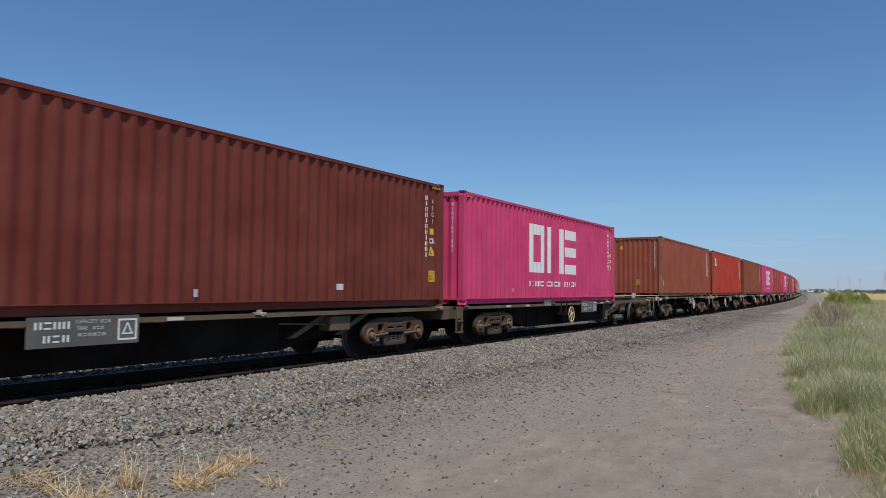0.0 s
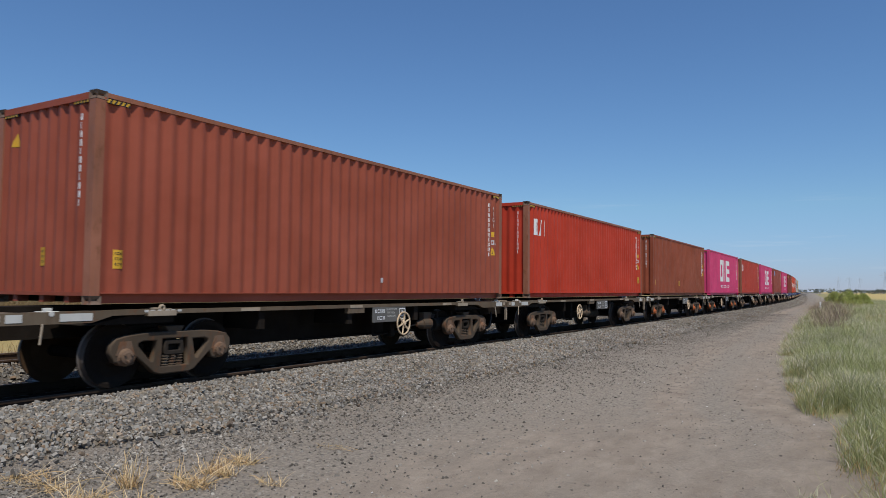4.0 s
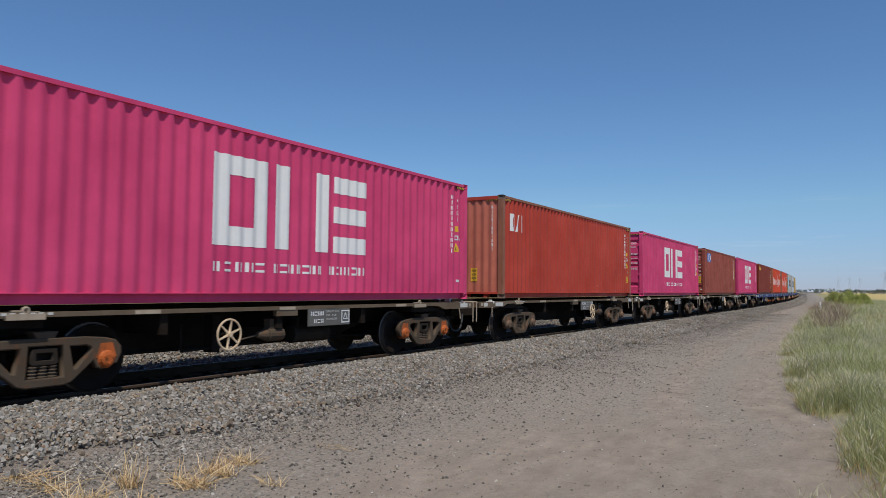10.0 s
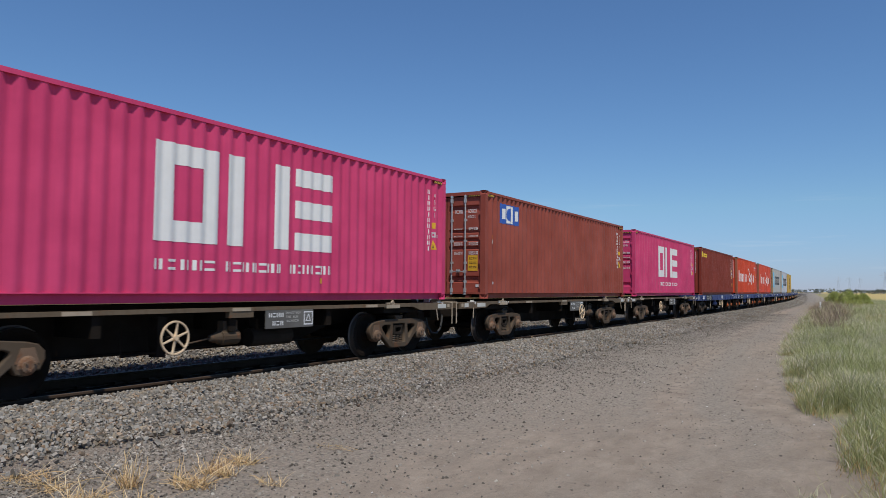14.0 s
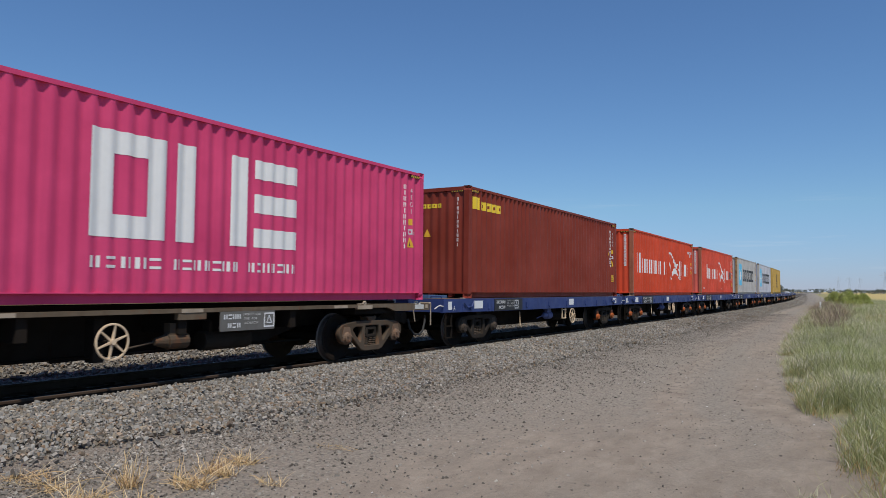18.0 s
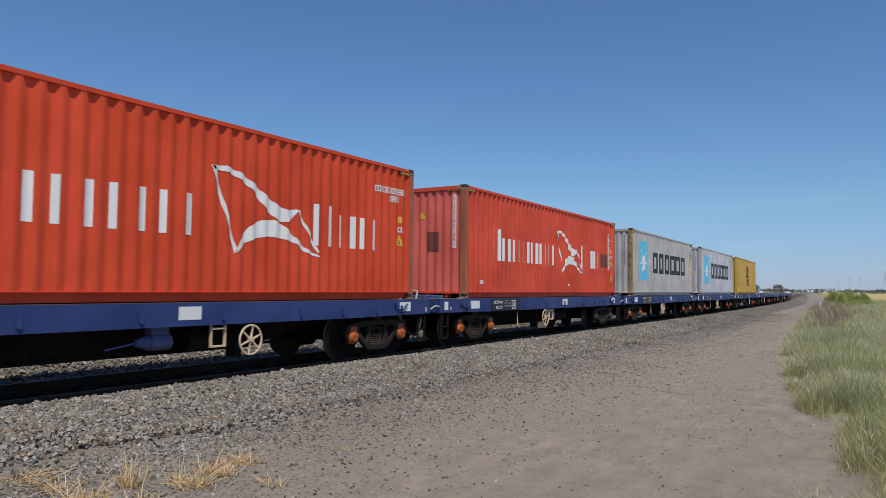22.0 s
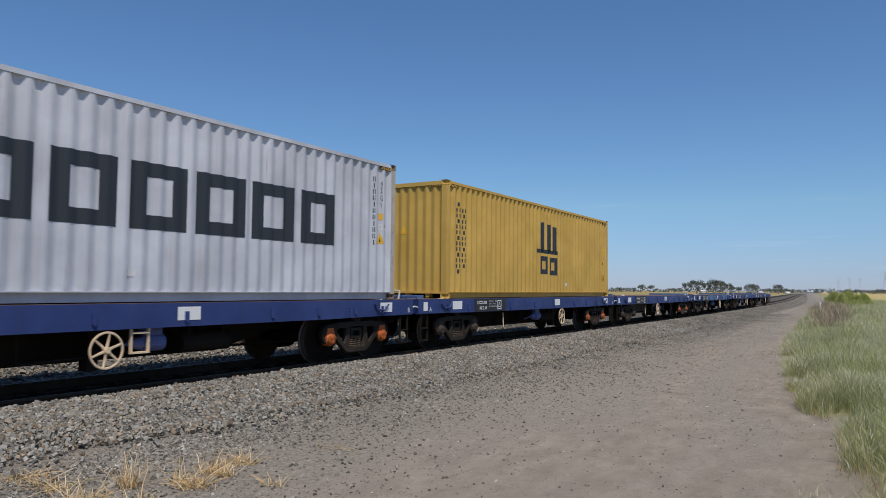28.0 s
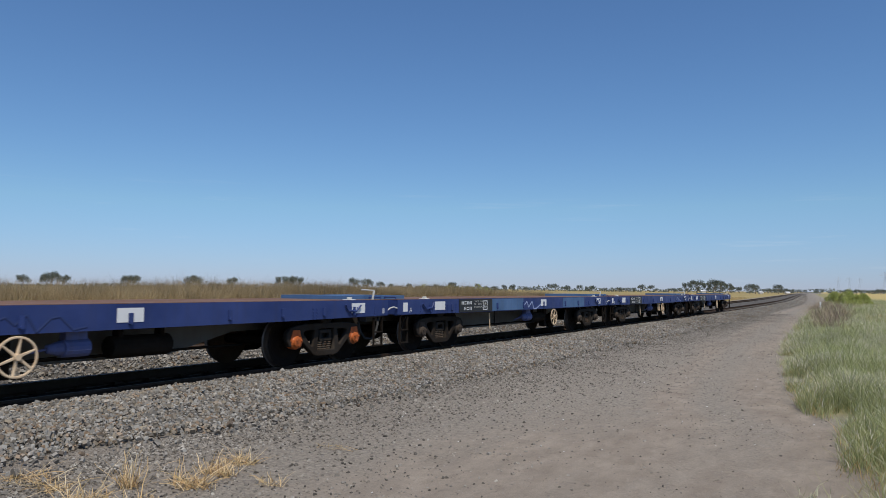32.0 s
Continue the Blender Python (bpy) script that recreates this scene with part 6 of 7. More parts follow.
def skeletal_wagon(along_line, wheel_rel, label, caps="cap_rust"):
    """A brown skeletal wagon: thin side rails that deepen towards the ends."""
    ob = thing("skeletal_wagon", label, "rail wagon", "wagons of the train")
    C = 5.62
    half, X = 6.92, 1.195
    top = 1.13
    wb = M["wagon_brown"]
    for sg in (1, -1):
        x0, x1 = sorted((sg * (X - 0.09), sg * X))
        bm = bmesh.new()
        box(bm, x0, x1, -4.35, 4.35, top - 0.075, top - 0.012)
        for e in (1, -1):
            prism(bm, [(e * 4.34, top - 0.075), (e * 4.34, top), (e * half, top - 0.02), (e * half, top - 0.17), (e * 5.55, top - 0.17), (e * 5.25, top - 0.085)], x0, x1)
        part("side_rail", bm, wb, ob)
    for e in (1, -1):
        y0, y1 = sorted((e * (half - 0.5), e * half))
        part("end_beam", boxes((-X + 0.005, X - 0.005, y0, y1, top - 0.16, top - 0.022)), wb, ob, bev=0.01)
        coupler(ob, e * (half + 0.08), e)
        if e < 0:
            hose_between(ob, e * (half + 0.02), e)
        sill_panel(ob, e * (half - 0.14), 0.10, top - 0.085, 0.08, X, "dusty")
        hang = bmesh.new()
        rod(hang, (X + 0.01, e * (half - 0.70), top - 0.16), (X + 0.03, e * (half - 0.66), top - 0.42), 0.012, 6)
        part("release_rod", hang, M["dusty"], ob)
        part("end_post", boxes((0.10, 0.26, min(e * (half - 0.15), e * (half - 0.05)), max(e * (half - 0.15), e * (half - 0.05)), top - 0.04, top + 0.20)), M["dull_white"], ob, "pale end post", bev=0.008)
        gr = bmesh.new()
        for p, q in (((1.14, e * (half - 0.02), 1.08), (1.16, e * (half + 0.10), 1.12)), ((1.16, e * (half + 0.10), 1.12), (0.85, e * (half + 0.12), 1.12)), ((1.16, e * (half + 0.10), 1.12), (1.16, e * (half + 0.10), 0.60))):
            rod(gr, p, q, 0.014, 6)
        part("grab_rail", gr, M["dusty"], ob, "pale dusty grab rail")
        eye_bracket(ob, e * 4.45, top - 0.035, X)
        twist_lock(ob, e * 6.1 if e < 0 else 6.5, top - 0.02, M["dull_white"], 1.10)
        br = bmesh.new()
        for s in (1, -1):
            prism(br, [(e * 4.2, top - 0.05), (e * 4.7, top - 0.05), (e * 5.6, 0.92), (e * 4.2, 0.92)], min(s * 0.3, s * 1.13), max(s * 0.3, s * 1.13))
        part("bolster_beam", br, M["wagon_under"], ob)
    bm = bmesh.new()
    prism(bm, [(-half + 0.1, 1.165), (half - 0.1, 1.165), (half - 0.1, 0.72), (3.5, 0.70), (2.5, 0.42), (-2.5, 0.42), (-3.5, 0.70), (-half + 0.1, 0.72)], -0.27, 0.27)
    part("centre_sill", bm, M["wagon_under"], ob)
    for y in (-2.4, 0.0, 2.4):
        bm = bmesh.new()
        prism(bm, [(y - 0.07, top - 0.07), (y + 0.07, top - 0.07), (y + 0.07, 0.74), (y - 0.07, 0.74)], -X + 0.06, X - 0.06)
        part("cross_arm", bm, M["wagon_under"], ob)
    board(ob, 6.30 - C, 7.50 - C, 0.74, 1.06, M["board_grey"], X - 0.02)
    for y, w in ((-0.95 - C, 0.20), (-0.15 - C, 0.45), (2.9 - C, 0.42), (5.75 - C, 0.40), (9.3 - C, 0.4), (12.1 - C, 0.36)):
        sill_panel(ob, y, w, top - (0.09 if abs(y) > 5.3 else 0.045), 0.10 if abs(y) > 5.3 else 0.055, X, "dull_white" if abs(y) > 5.3 else "dusty")
    part("bracket_box", boxes((X - 0.10, X - 0.005, 5.5 - C, 6.02 - C, 0.95, 1.055)), wb, ob, bev=0.006)
    part("stencil", boxes(*[(X, X + 0.003, y, y + 0.07, top - 0.05, top - 0.015) for y in (-4.75, -4.65, -4.53, -4.4, -4.3, -4.18)]), M["dull_white"], ob)["kind"] = "stuff"
    hand_wheel(ob, wheel_rel - C, 1.22, 0.69, 0.242)
    brake_gear(ob, wheel_rel - C + 1.25, M["bogie"], M["bogie_dark"])
    for y in (-4.12, 4.85):
        bogie(ob, y, "a", M["bogie"], M[caps])
    MOVING.append((ob, along_line + C, 0.0))
    return ob


def long_wagon(y_near, y_far, board_at, wheel_at, label, bogies):
    """A sixty-foot skeletal wagon with a fish-bellied spine; places are along the line at 16 s."""
    ob = thing("long_container_wagon", label, "rail wagon", "wagons of the train")
    c, half, X, top = (y_near + y_far) / 2, (y_far - y_near) / 2, 1.175, 1.01
    wb = M["wagon_brown"]
    for sg in (1, -1):
        x0, x1 = sorted((sg * (X - 0.08), sg * X))
        part("side_rail", boxes((x0, x1, -half, half, top - 0.075, top)), wb, ob, bev=0.008)
    bm = bmesh.new()
    prism(bm, [(-half + 0.1, 1.10), (half - 0.1, 1.10), (half - 0.1, 0.74), (half - 4.2, 0.72), (half - 5.6, 0.26), (-half + 5.6, 0.26), (-half + 4.2, 0.72), (-half + 0.1, 0.74)], -0.28, 0.28)
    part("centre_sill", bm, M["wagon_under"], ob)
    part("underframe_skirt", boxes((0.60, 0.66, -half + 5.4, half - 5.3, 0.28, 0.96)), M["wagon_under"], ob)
    for sg in (1, -1):
        bm = bmesh.new()
        prism(bm, [(sg * (half - 5.3), 0.96), (sg * (half - 5.3), 0.28), (sg * (half - 3.3), 0.66), (sg * (half - 3.3), 0.96)], 0.60, 0.66)
        # same steel: brown where sun reaches the empty end, near-black as painted shade
        part("belly_end", bm, wb if sg > 0 and "empty" in label else M["wagon_under"], ob)
    for y in np.arange(-half + 0.6, half, 2.02):
        part("cross_bearer", boxes((-X + 0.05, X - 0.05, y - 0.09, y + 0.09, 0.92, top - 0.02)), wb, ob)
    for y in (half - 3.1, half - 4.4):
        for s in (1, -1):
            bm = bmesh.new()
            prism(bm, [(y, top - 0.07), (y + 0.25, top - 0.07), (y - 0.75, 0.52), (y - 0.95, 0.52)], min(s * 0.86, s * 0.94), max(s * 0.86, s * 0.94))
            part("diagonal_brace", bm, wb, ob)
    for x in (-0.72, 0.72):
        part("deck_beam", boxes((x - 0.05, x + 0.05, half - 6.0, half - 0.25, top - 0.09, top + 0.002)), wb, ob, bev=0.008)
    for p, q in (((0.95, half - 5.9, top - 0.05), (0.35, half - 4.4, top - 0.05)), ((0.35, half - 4.2, top - 0.05), (0.95, half - 2.7, top - 0.05)), ((0.95, half - 2.5, top - 0.05), (0.35, half - 1.0, top - 0.05))):
        bm = bmesh.new()
        rod(bm, p, q, 0.045, 4)
        part("deck_brace", bm, wb, ob)
    cyl = bmesh.new()
    box(cyl, 0.80, 1.10, half - 4.35, half - 3.75, 0.62, 0.90)
    rod(cyl, (0.95, half - 5.6, 0.80), (0.95, half - 4.3, 0.74), 0.02, 6)
    part("brake_valve", cyl, wb, ob, bev=0.015)
    for e in (1, -1):
        y0, y1 = sorted((e * (half - 0.25), e * half))
        part("end_beam", boxes((-X + 0.005, X - 0.005, y0, y1, top - 0.30, top - 0.003)), wb, ob, bev=0.01)
        coupler(ob, e * (half + 0.05), e)
        if e < 0:
            steps(ob, e * (half - 0.16), wb, 0.36, 0.95)
    for y in (-half + 0.5, -half + 6.3, half - 6.3, half - 0.5):
        twist_lock(ob, y, top + 0.004, M["dusty"] if y > 0 else wb)
    board(ob, board_at - c, board_at + 1.58 - c, 0.66, 1.05, M["board_grey"], X - 0.02)
    plate = part("small_board", boxes((X, X + 0.015, board_at - 3.4 - c, board_at - 2.8 - c, 0.93, 1.13)), M["board_grey"], ob, bev=0.01)
    f = lambda s, z, d, lift=0.0: (X + 0.019, s, z)
    part("writing", decal(code_row(board_at - 3.33 - c, board_at - 2.87 - c, 1.0, 0.08, 7), [(-20, 0), (20, 0)], f), M["dull_white"], plate)
    for y in (board_at - 4.6 - c, board_at + 2.2 - c, -half + 3.0):
        sill_panel(ob, y, 0.30, top - 0.038, 0.05, X)
    hand_wheel(ob, wheel_at - c, 1.20, 0.62, 0.25)
    part("spindle_bracket", boxes((0.9, 1.19, wheel_at - c - 0.9, wheel_at - c - 0.82, 0.62, 1.05), (0.9, 1.19, wheel_at - c - 0.45, wheel_at - c - 0.37, 0.62, 1.05)), M["wagon_under"], ob)
    for y in bogies:
        bogie(ob, y - c, "b", M["bogie_b"], M["cap_rust"], 0.89)
    MOVING.append((ob, c, 0.0))
    return ob


A1 = -101.56
long_wagon(A1 - 19.55, A1 - 0.60, A1 - 13.1 + 2.29, A1 - 14.2, "dusty brown long skeletal wagon under a maroon container", (A1 - 2.75, A1 - 17.4))
long_wagon(A1 - 0.30, A1 + 17.72, A1 + 8.6, A1 + 7.55, "dusty brown long skeletal wagon with an empty rear deck", (A1 + 2.02, A1 + 16.95))
for k, wheel_rel, caps in ((0, 7.4, "cap_rust"), (1, 4.40, "cap_rust"), (2, 7.55, "cap_orange"), (3, 4.40, "cap_orange"), (4, 7.4, "cap_rust"), (5, 4.43, "cap_rust"), (6, 7.35, "cap_rust"), (7, 4.4, "cap_rust")):
    skeletal_wagon(P[k], wheel_rel, "weathered brown skeletal wagon with " + ("orange" if caps == "cap_orange" else "rusty") + " axle caps", caps)
for k, wheel_rel, caps, st in ((0, 7.31, ("cap_rust", "cap_orange"), 6.68), (1, 7.35, ("cap_orange", "cap_orange"), 6.7), (2, 5.17, ("cap_orange", "cap_rust"), 5.75), (3, 5.13, ("cap_orange", "cap_orange"), 5.66), (4, 5.45, ("cap_orange", "cap_orange"), 6.0), (5, 7.45, ("cap_rust", "cap_orange"), None)):
    blue_wagon(B[k], wheel_rel, "blue container wagon with white reflector panels", caps, st, panel=(7.2, 6.1, 6.8, 6.86, 6.8, 7.05)[k])
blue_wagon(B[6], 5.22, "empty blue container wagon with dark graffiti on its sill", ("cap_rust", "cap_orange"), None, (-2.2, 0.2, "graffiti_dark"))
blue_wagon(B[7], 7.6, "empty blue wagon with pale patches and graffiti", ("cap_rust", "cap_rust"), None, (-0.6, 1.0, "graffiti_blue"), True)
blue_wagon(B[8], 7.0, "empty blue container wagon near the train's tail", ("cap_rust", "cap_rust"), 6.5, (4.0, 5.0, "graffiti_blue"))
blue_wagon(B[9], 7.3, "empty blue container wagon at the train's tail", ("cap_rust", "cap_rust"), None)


# ---- plants and the far country ----
def blades(name, p, h, w, lean, material, seed, parent=None, uneven=0.25):
    """Grass blades: three triangles each, bowed over to one side."""
    rng = np.random.default_rng(seed)
    n = len(p)
    h = h * rng.lognormal(0, uneven, n)
    az, face = rng.uniform(0, 2 * np.pi, n), rng.uniform(0, np.pi, n)
    ln = lean * rng.uniform(0.2, 1.3, n) * h
    d = np.stack([np.cos(az), np.sin(az), 0 * az], -1)
    s = np.stack([np.cos(face), np.sin(face), 0 * az], -1) * (w * rng.uniform(0.7, 1.3, n))[:, None] / 2
    up = np.array([0, 0, 1.0])
    mid = p + d * (ln * 0.3)[:, None] + up * (h * 0.55)[:, None]
    tip = p + d * ln[:, None] + up * h[:, None]
    v = np.stack([p - s, p + s, mid - s * 0.8, mid + s * 0.8, tip], 1).reshape(-1, 3)
    f = (np.array([(0, 1, 3), (0, 3, 2), (2, 3, 4)])[None] + 5 * np.arange(n)[:, None, None]).reshape(-1, 3)
    return soup(name, v, f, material, parent)


def clumped(rng, n, x0, x1, y0, y1, ypow, seed, keep=0.45, scale=1.1):
    y = y0 + (y1 - y0) * rng.random(n) ** ypow
    x = rng.uniform(x0, x1, n)
    k = vnoise(x * scale, y * scale, seed) * 0.65 + vnoise(x * scale * 3, y * scale * 3, seed + 1) * 0.35
    m = k > keep - 0.25 * rng.random(n)
    return x[m], y[m]


def stems(name, p, h, w, out, droop, material, seed):
    """Dry stalks: ribbons of five joints that rise, bend over and kink."""
    rng = np.random.default_rng(seed)
    n = len(p)
    az = rng.uniform(0, 2 * np.pi, n)
    h = h * rng.lognormal(0, 0.35, n)
    reach, fall = out * rng.uniform(0.15, 1.3, n) * h, droop * rng.uniform(0.0, 1.2, n)
    face = az + np.pi / 2 + rng.normal(0, 0.5, n)
    side = np.stack([np.cos(face), np.sin(face), 0.35 * rng.normal(size=n)], -1) * (w * rng.uniform(0.6, 1.4, n))[:, None] / 2
    rows = []
    for s in (0, 0.25, 0.5, 0.75, 1.0):
        wob = rng.normal(0, 0.035, (n, 2)) * h[:, None] * (s > 0)
        c = p + np.stack([np.cos(az) * reach * s + wob[:, 0], np.sin(az) * reach * s + wob[:, 1], np.maximum(h * (s - fall * s * s), 0.004)], -1)
        rows += [c - side * (1 - 0.6 * s), c + side * (1 - 0.6 * s)]
    v = np.stack(rows, 1).reshape(-1, 3)
    q = np.array([(2 * k, 2 * k + 1, 2 * k + 3, 2 * k + 2) for k in range(4)])
    f = (q[None] + 10 * np.arange(n)[:, None, None]).reshape(-1, 4)
    return soup(name, v, f, material)


def verge():
    rng = np.random.default_rng(31)
    for name, n, y0, y1, h, w, yp, lab in (("grass", 150000, 4.5, 26.0, 0.235, 0.0068, 1.0, "pale green seeding grass on the road verge"), ("far_grass", 110000, 26.0, 150.0, 0.27, 0.012, 1.2, "light green verge grass farther down the road")):
        y = y0 + (y1 - y0) * rng.random(n) ** yp
        a = verge_edge(y)
        x = a + (2.6 + 0.06 * y - a) * rng.random(n) - 0.1
        e = x - a + (vnoise(x * 1.3, y * 0.9, 8) - 0.5) * 0.9
        clump = vnoise(x * 4.5, y * 3.0, 46)
        m = (e > 0.35 * rng.random(n)) & (0.6 * vnoise(x * 2.2, y * 1.6, 40) + 0.4 * clump > 0.22 + 0.22 * rng.random(n))
        x, y, e, clump = x[m], y[m], e[m], clump[m]
        hh = h * np.clip(0.45 + 0.9 * e, 0.4, 1.25) * (0.55 + 0.6 * vnoise(x * 0.9, y * 0.7, 44) + 0.5 * clump)
        p = np.stack([x, y, ground_z(x, y) - 0.01], -1)
        brushy = (x < -0.036 * y) & (x > -0.070 * y) & (y > 32) & (y < 90) & (0.6 * vnoise(x * 1.6, y * 0.35, 141) + 0.4 * clump > 0.34 + 0.25 * rng.random(len(x)))
        x, y, e, clump, hh, p = (q[~brushy] for q in (x, y, e, clump, hh, p))
        red = (vnoise(x * 0.5, y * 0.22, 48) > 0.72) & (e > 1.6) & (y > 17)
        dry = ~red & (rng.random(len(x)) < np.clip(0.55 * np.exp(-np.maximum(e, 0) / 0.45), 0, 0.5) * (0.3 + vnoise(x * 0.7, y * 0.3, 49)))
        red = red & ~dry
        tagged(blades("dry_" + name, p[dry], hh[dry] * 0.75, w, 0.9, M["straw"], 36, uneven=0.32), "straw-dry fringe of the verge grass", "grass", kind="stuff")
        red_or_dry = red | dry
        tagged(blades(name, p[~red_or_dry], hh[~red_or_dry], w, 0.85, M["grass"], 32, uneven=0.38), lab, "grass", kind="stuff")
        tagged(blades("reddish_" + name, p[red], hh[red], w, 0.55, M["red_grass"], 35, uneven=0.32), "reddish dry patch in the verge grass", "grass", kind="stuff")
        k = rng.random(len(p)) < 0.8 * vnoise(x * 0.8, y * 0.5, 47)
        top = p[k] + np.stack([rng.normal(0, 0.04, k.sum()), rng.normal(0, 0.04, k.sum()), hh[k] * rng.uniform(0.75, 1.05, k.sum())], -1)
        tagged(blades(name.replace("grass", "seed_heads"), top, 0.085, w * 1.35, 0.9, M["seed"], 33), "pale seed heads on the verge grass", "grass", kind="stuff")


def tuft(x, y, n, r, h, seed, out=1.0, droop=0.5, long=0):
    rng = np.random.default_rng(seed)
    a, q = rng.uniform(0, 6.283, n + long), r * np.sqrt(rng.random(n + long)) * rng.uniform(0.5, 1.0, n + long)
    px, py = x + q * np.cos(a) * 1.3, y + q * np.sin(a) * 0.7
    p = np.stack([px, py, ground_z(px, py) - 0.004], -1)
    hs = np.full(n + long, h)
    hs[n:] = h * rng.uniform(1.5, 2.3, long)
    ob = stems("dry_grass_tuft", p, hs, 0.0075, out, droop, M["dead_straw"], seed + 1)
    tagged(ob, "tuft of dead straw-yellow grass on bare dirt", "grass tuft", "dry tufts by the track")


def reeds():
    rng = np.random.default_rng(51)
    x, y = clumped(rng, 170000, -31.0, -24.0, 4.0, 66.0, 0.9, 52, 0.30, 0.35)
    m = x < -24.0 - 0.8 * vnoise(y * 0.4, y * 0 + 1, 53)
    x, y = x[m], y[m]
    h = 1.52 + 0.46 * vnoise(x * 0.25, y * 0.25, 54) + 0.25 * vnoise(x * 1.3, y * 1.3, 55)
    h = h * np.interp(y, [4, 45, 66], [1.0, 0.95, 0.6])
    tagged(blades("tall_dry_grass", np.stack([x, y, np.full(len(x), -0.05)], -1), h, 0.017, 0.45, M["reed"], 56, uneven=0.08), "bank of tall brown dry grass behind the tracks", "tall grass", kind="stuff")
    x, y = clumped(rng, 42000, -60.0, -18.0, 20.0, 190.0, 1.0, 57, 0.42, 0.12)
    m = (x + bend_np(y) < -19.5)
    x, y = x[m], y[m]
    tagged(blades("paddock_grass", np.stack([x, y, np.full(len(x), -0.05)], -1), 0.42, 0.05, 0.4, M["straw"], 58), "straw-yellow paddock grass beyond the tracks", "grass", kind="stuff")
    x, y = clumped(rng, 9000, -19.5, -17.3, 4.0, 60.0, 1.0, 59, 0.42, 0.6)
    tagged(blades("trackside_weeds", np.stack([x, y, np.full(len(x), -0.05)], -1), 0.30, 0.018, 0.5, M["straw"], 60), "dry weeds beside the parallel track", "grass", kind="stuff")


def leaf_cloud(rng, centres, radii, n, size):
    """Small crossed leaf sprays filling a group of lobes unevenly."""
    centres, radii = np.asarray(centres, float), np.asarray(radii, float)
    k = rng.choice(len(centres), n, p=radii[:, 0] ** 2 / (radii[:, 0] ** 2).sum())
    d = rng.normal(size=(n, 3))
    d /= np.linalg.norm(d, axis=1, keepdims=True)
    p = centres[k] + d * radii[k] * (rng.random((n, 1)) ** 0.35)
    a, b = rng.normal(size=(n, 3)), rng.normal(size=(n, 3))
    a /= np.linalg.norm(a, axis=1, keepdims=True)
    b -= a * (a * b).sum(1, keepdims=True)
    b /= np.linalg.norm(b, axis=1, keepdims=True)
    s = size * rng.uniform(0.5, 1.4, (n, 1))
    v = np.stack([p - a * s, p + b * s * 0.45, p + a * s, p - b * s * 0.45], 1).reshape(-1, 3)
    return v, np.arange(4 * n).reshape(-1, 4)


def bush(x, y, w, d, h, seed, label, material="leaf", n=5200, size=0.09, name="bush", lobes=0):
    rng = np.random.default_rng(seed)
    ob = thing(name, label, "bush", at=pose(x, y, 0))
    m = lobes or max(5, int(w * d * 1.2))
    cs = np.stack([rng.uniform(-w / 2, w / 2, m), rng.uniform(-d / 2, d / 2, m), rng.uniform(0.25, 0.72, m) * h], -1)
    rs = np.stack([rng.uniform(0.4, 0.75, m)] * 2 + [rng.uniform(0.3, 0.5, m)], -1) * h * (0.34 if lobes else 0.55)
    if lobes:
        cs[:, 2] = rng.uniform(0.08, 0.95, m) * h * (1 - 0.55 * np.abs(2 * cs[:, 0] / w) ** 2) * rng.uniform(0.6, 1.0, m)
    cs[:, 2] = np.minimum(cs[:, 2], h - rs[:, 2])
    v, f = leaf_cloud(rng, cs, rs, n, size)
    v[:, 2] = np.maximum(v[:, 2], 0.02)
    soup("foliage", v, f, M[material], ob)
    bm = bmesh.new()
    for c in cs[:8]:
        rod(bm, (c[0] * 0.4, c[1] * 0.4, 0), tuple(c), 0.03, 5, r2=0.01)
    part("stems", bm, M["bark"], ob)
    return ob


def gum_tree(seed, h, spread):
    """A gum tree: leaning tapered trunk, forking limbs, and a broken flat-topped crown."""
    rng = np.random.default_rng(seed)
    ob = thing("gum_tree", "distant grey-green gum tree on the horizon", "tree", "trees on the horizon")
    bm = bmesh.new()
    lean = rng.uniform(-0.08, 0.08, 2) * h
    fork = Vector((lean[0], lean[1], h * rng.uniform(0.28, 0.42)))
    rod(bm, (0, 0, -0.1), tuple(fork), 0.030 * h, 7, r2=0.02 * h)
    tips = []
    for k in range(6):
        a = k * 1.05 + rng.uniform(-0.3, 0.3)
        q = fork + Vector((math.cos(a) * spread * rng.uniform(0.25, 0.5), math.sin(a) * spread * rng.uniform(0.25, 0.5), h * rng.uniform(0.22, 0.48)))
        rod(bm, tuple(fork), tuple(q), 0.014 * h, 5, r2=0.006 * h)
        tips.append(q)
    part("trunk", bm, M["bark"], ob)
    cs = [(t.x, t.y, t.z) for t in tips] + [(t.x * 1.1, t.y * 1.1, t.z - h * 0.14) for t in tips] + [(t.x * 0.6 + rng.uniform(-0.2, 0.2) * spread, t.y * 0.6, t.z + h * 0.06) for t in tips]
    rs = [(spread * rng.uniform(0.15, 0.27),) * 2 + (h * rng.uniform(0.10, 0.20),) for _ in cs]
    v, f = leaf_cloud(rng, cs, rs, 2200, 0.028 * h)
    soup("crown", v, f, M["hazy_gum_leaf"], ob)
    return ob


def bearing(u, d):
    """A place d metres off, in the direction u across the view (0 left, 1 right)."""
    a = radians(31.133) - math.atan((u - 0.5) * 2 * math.tan(radians(63.23) / 2))
    k = d / math.cos(a - radians(31.133))
    return -k * math.sin(a), k * math.cos(a)


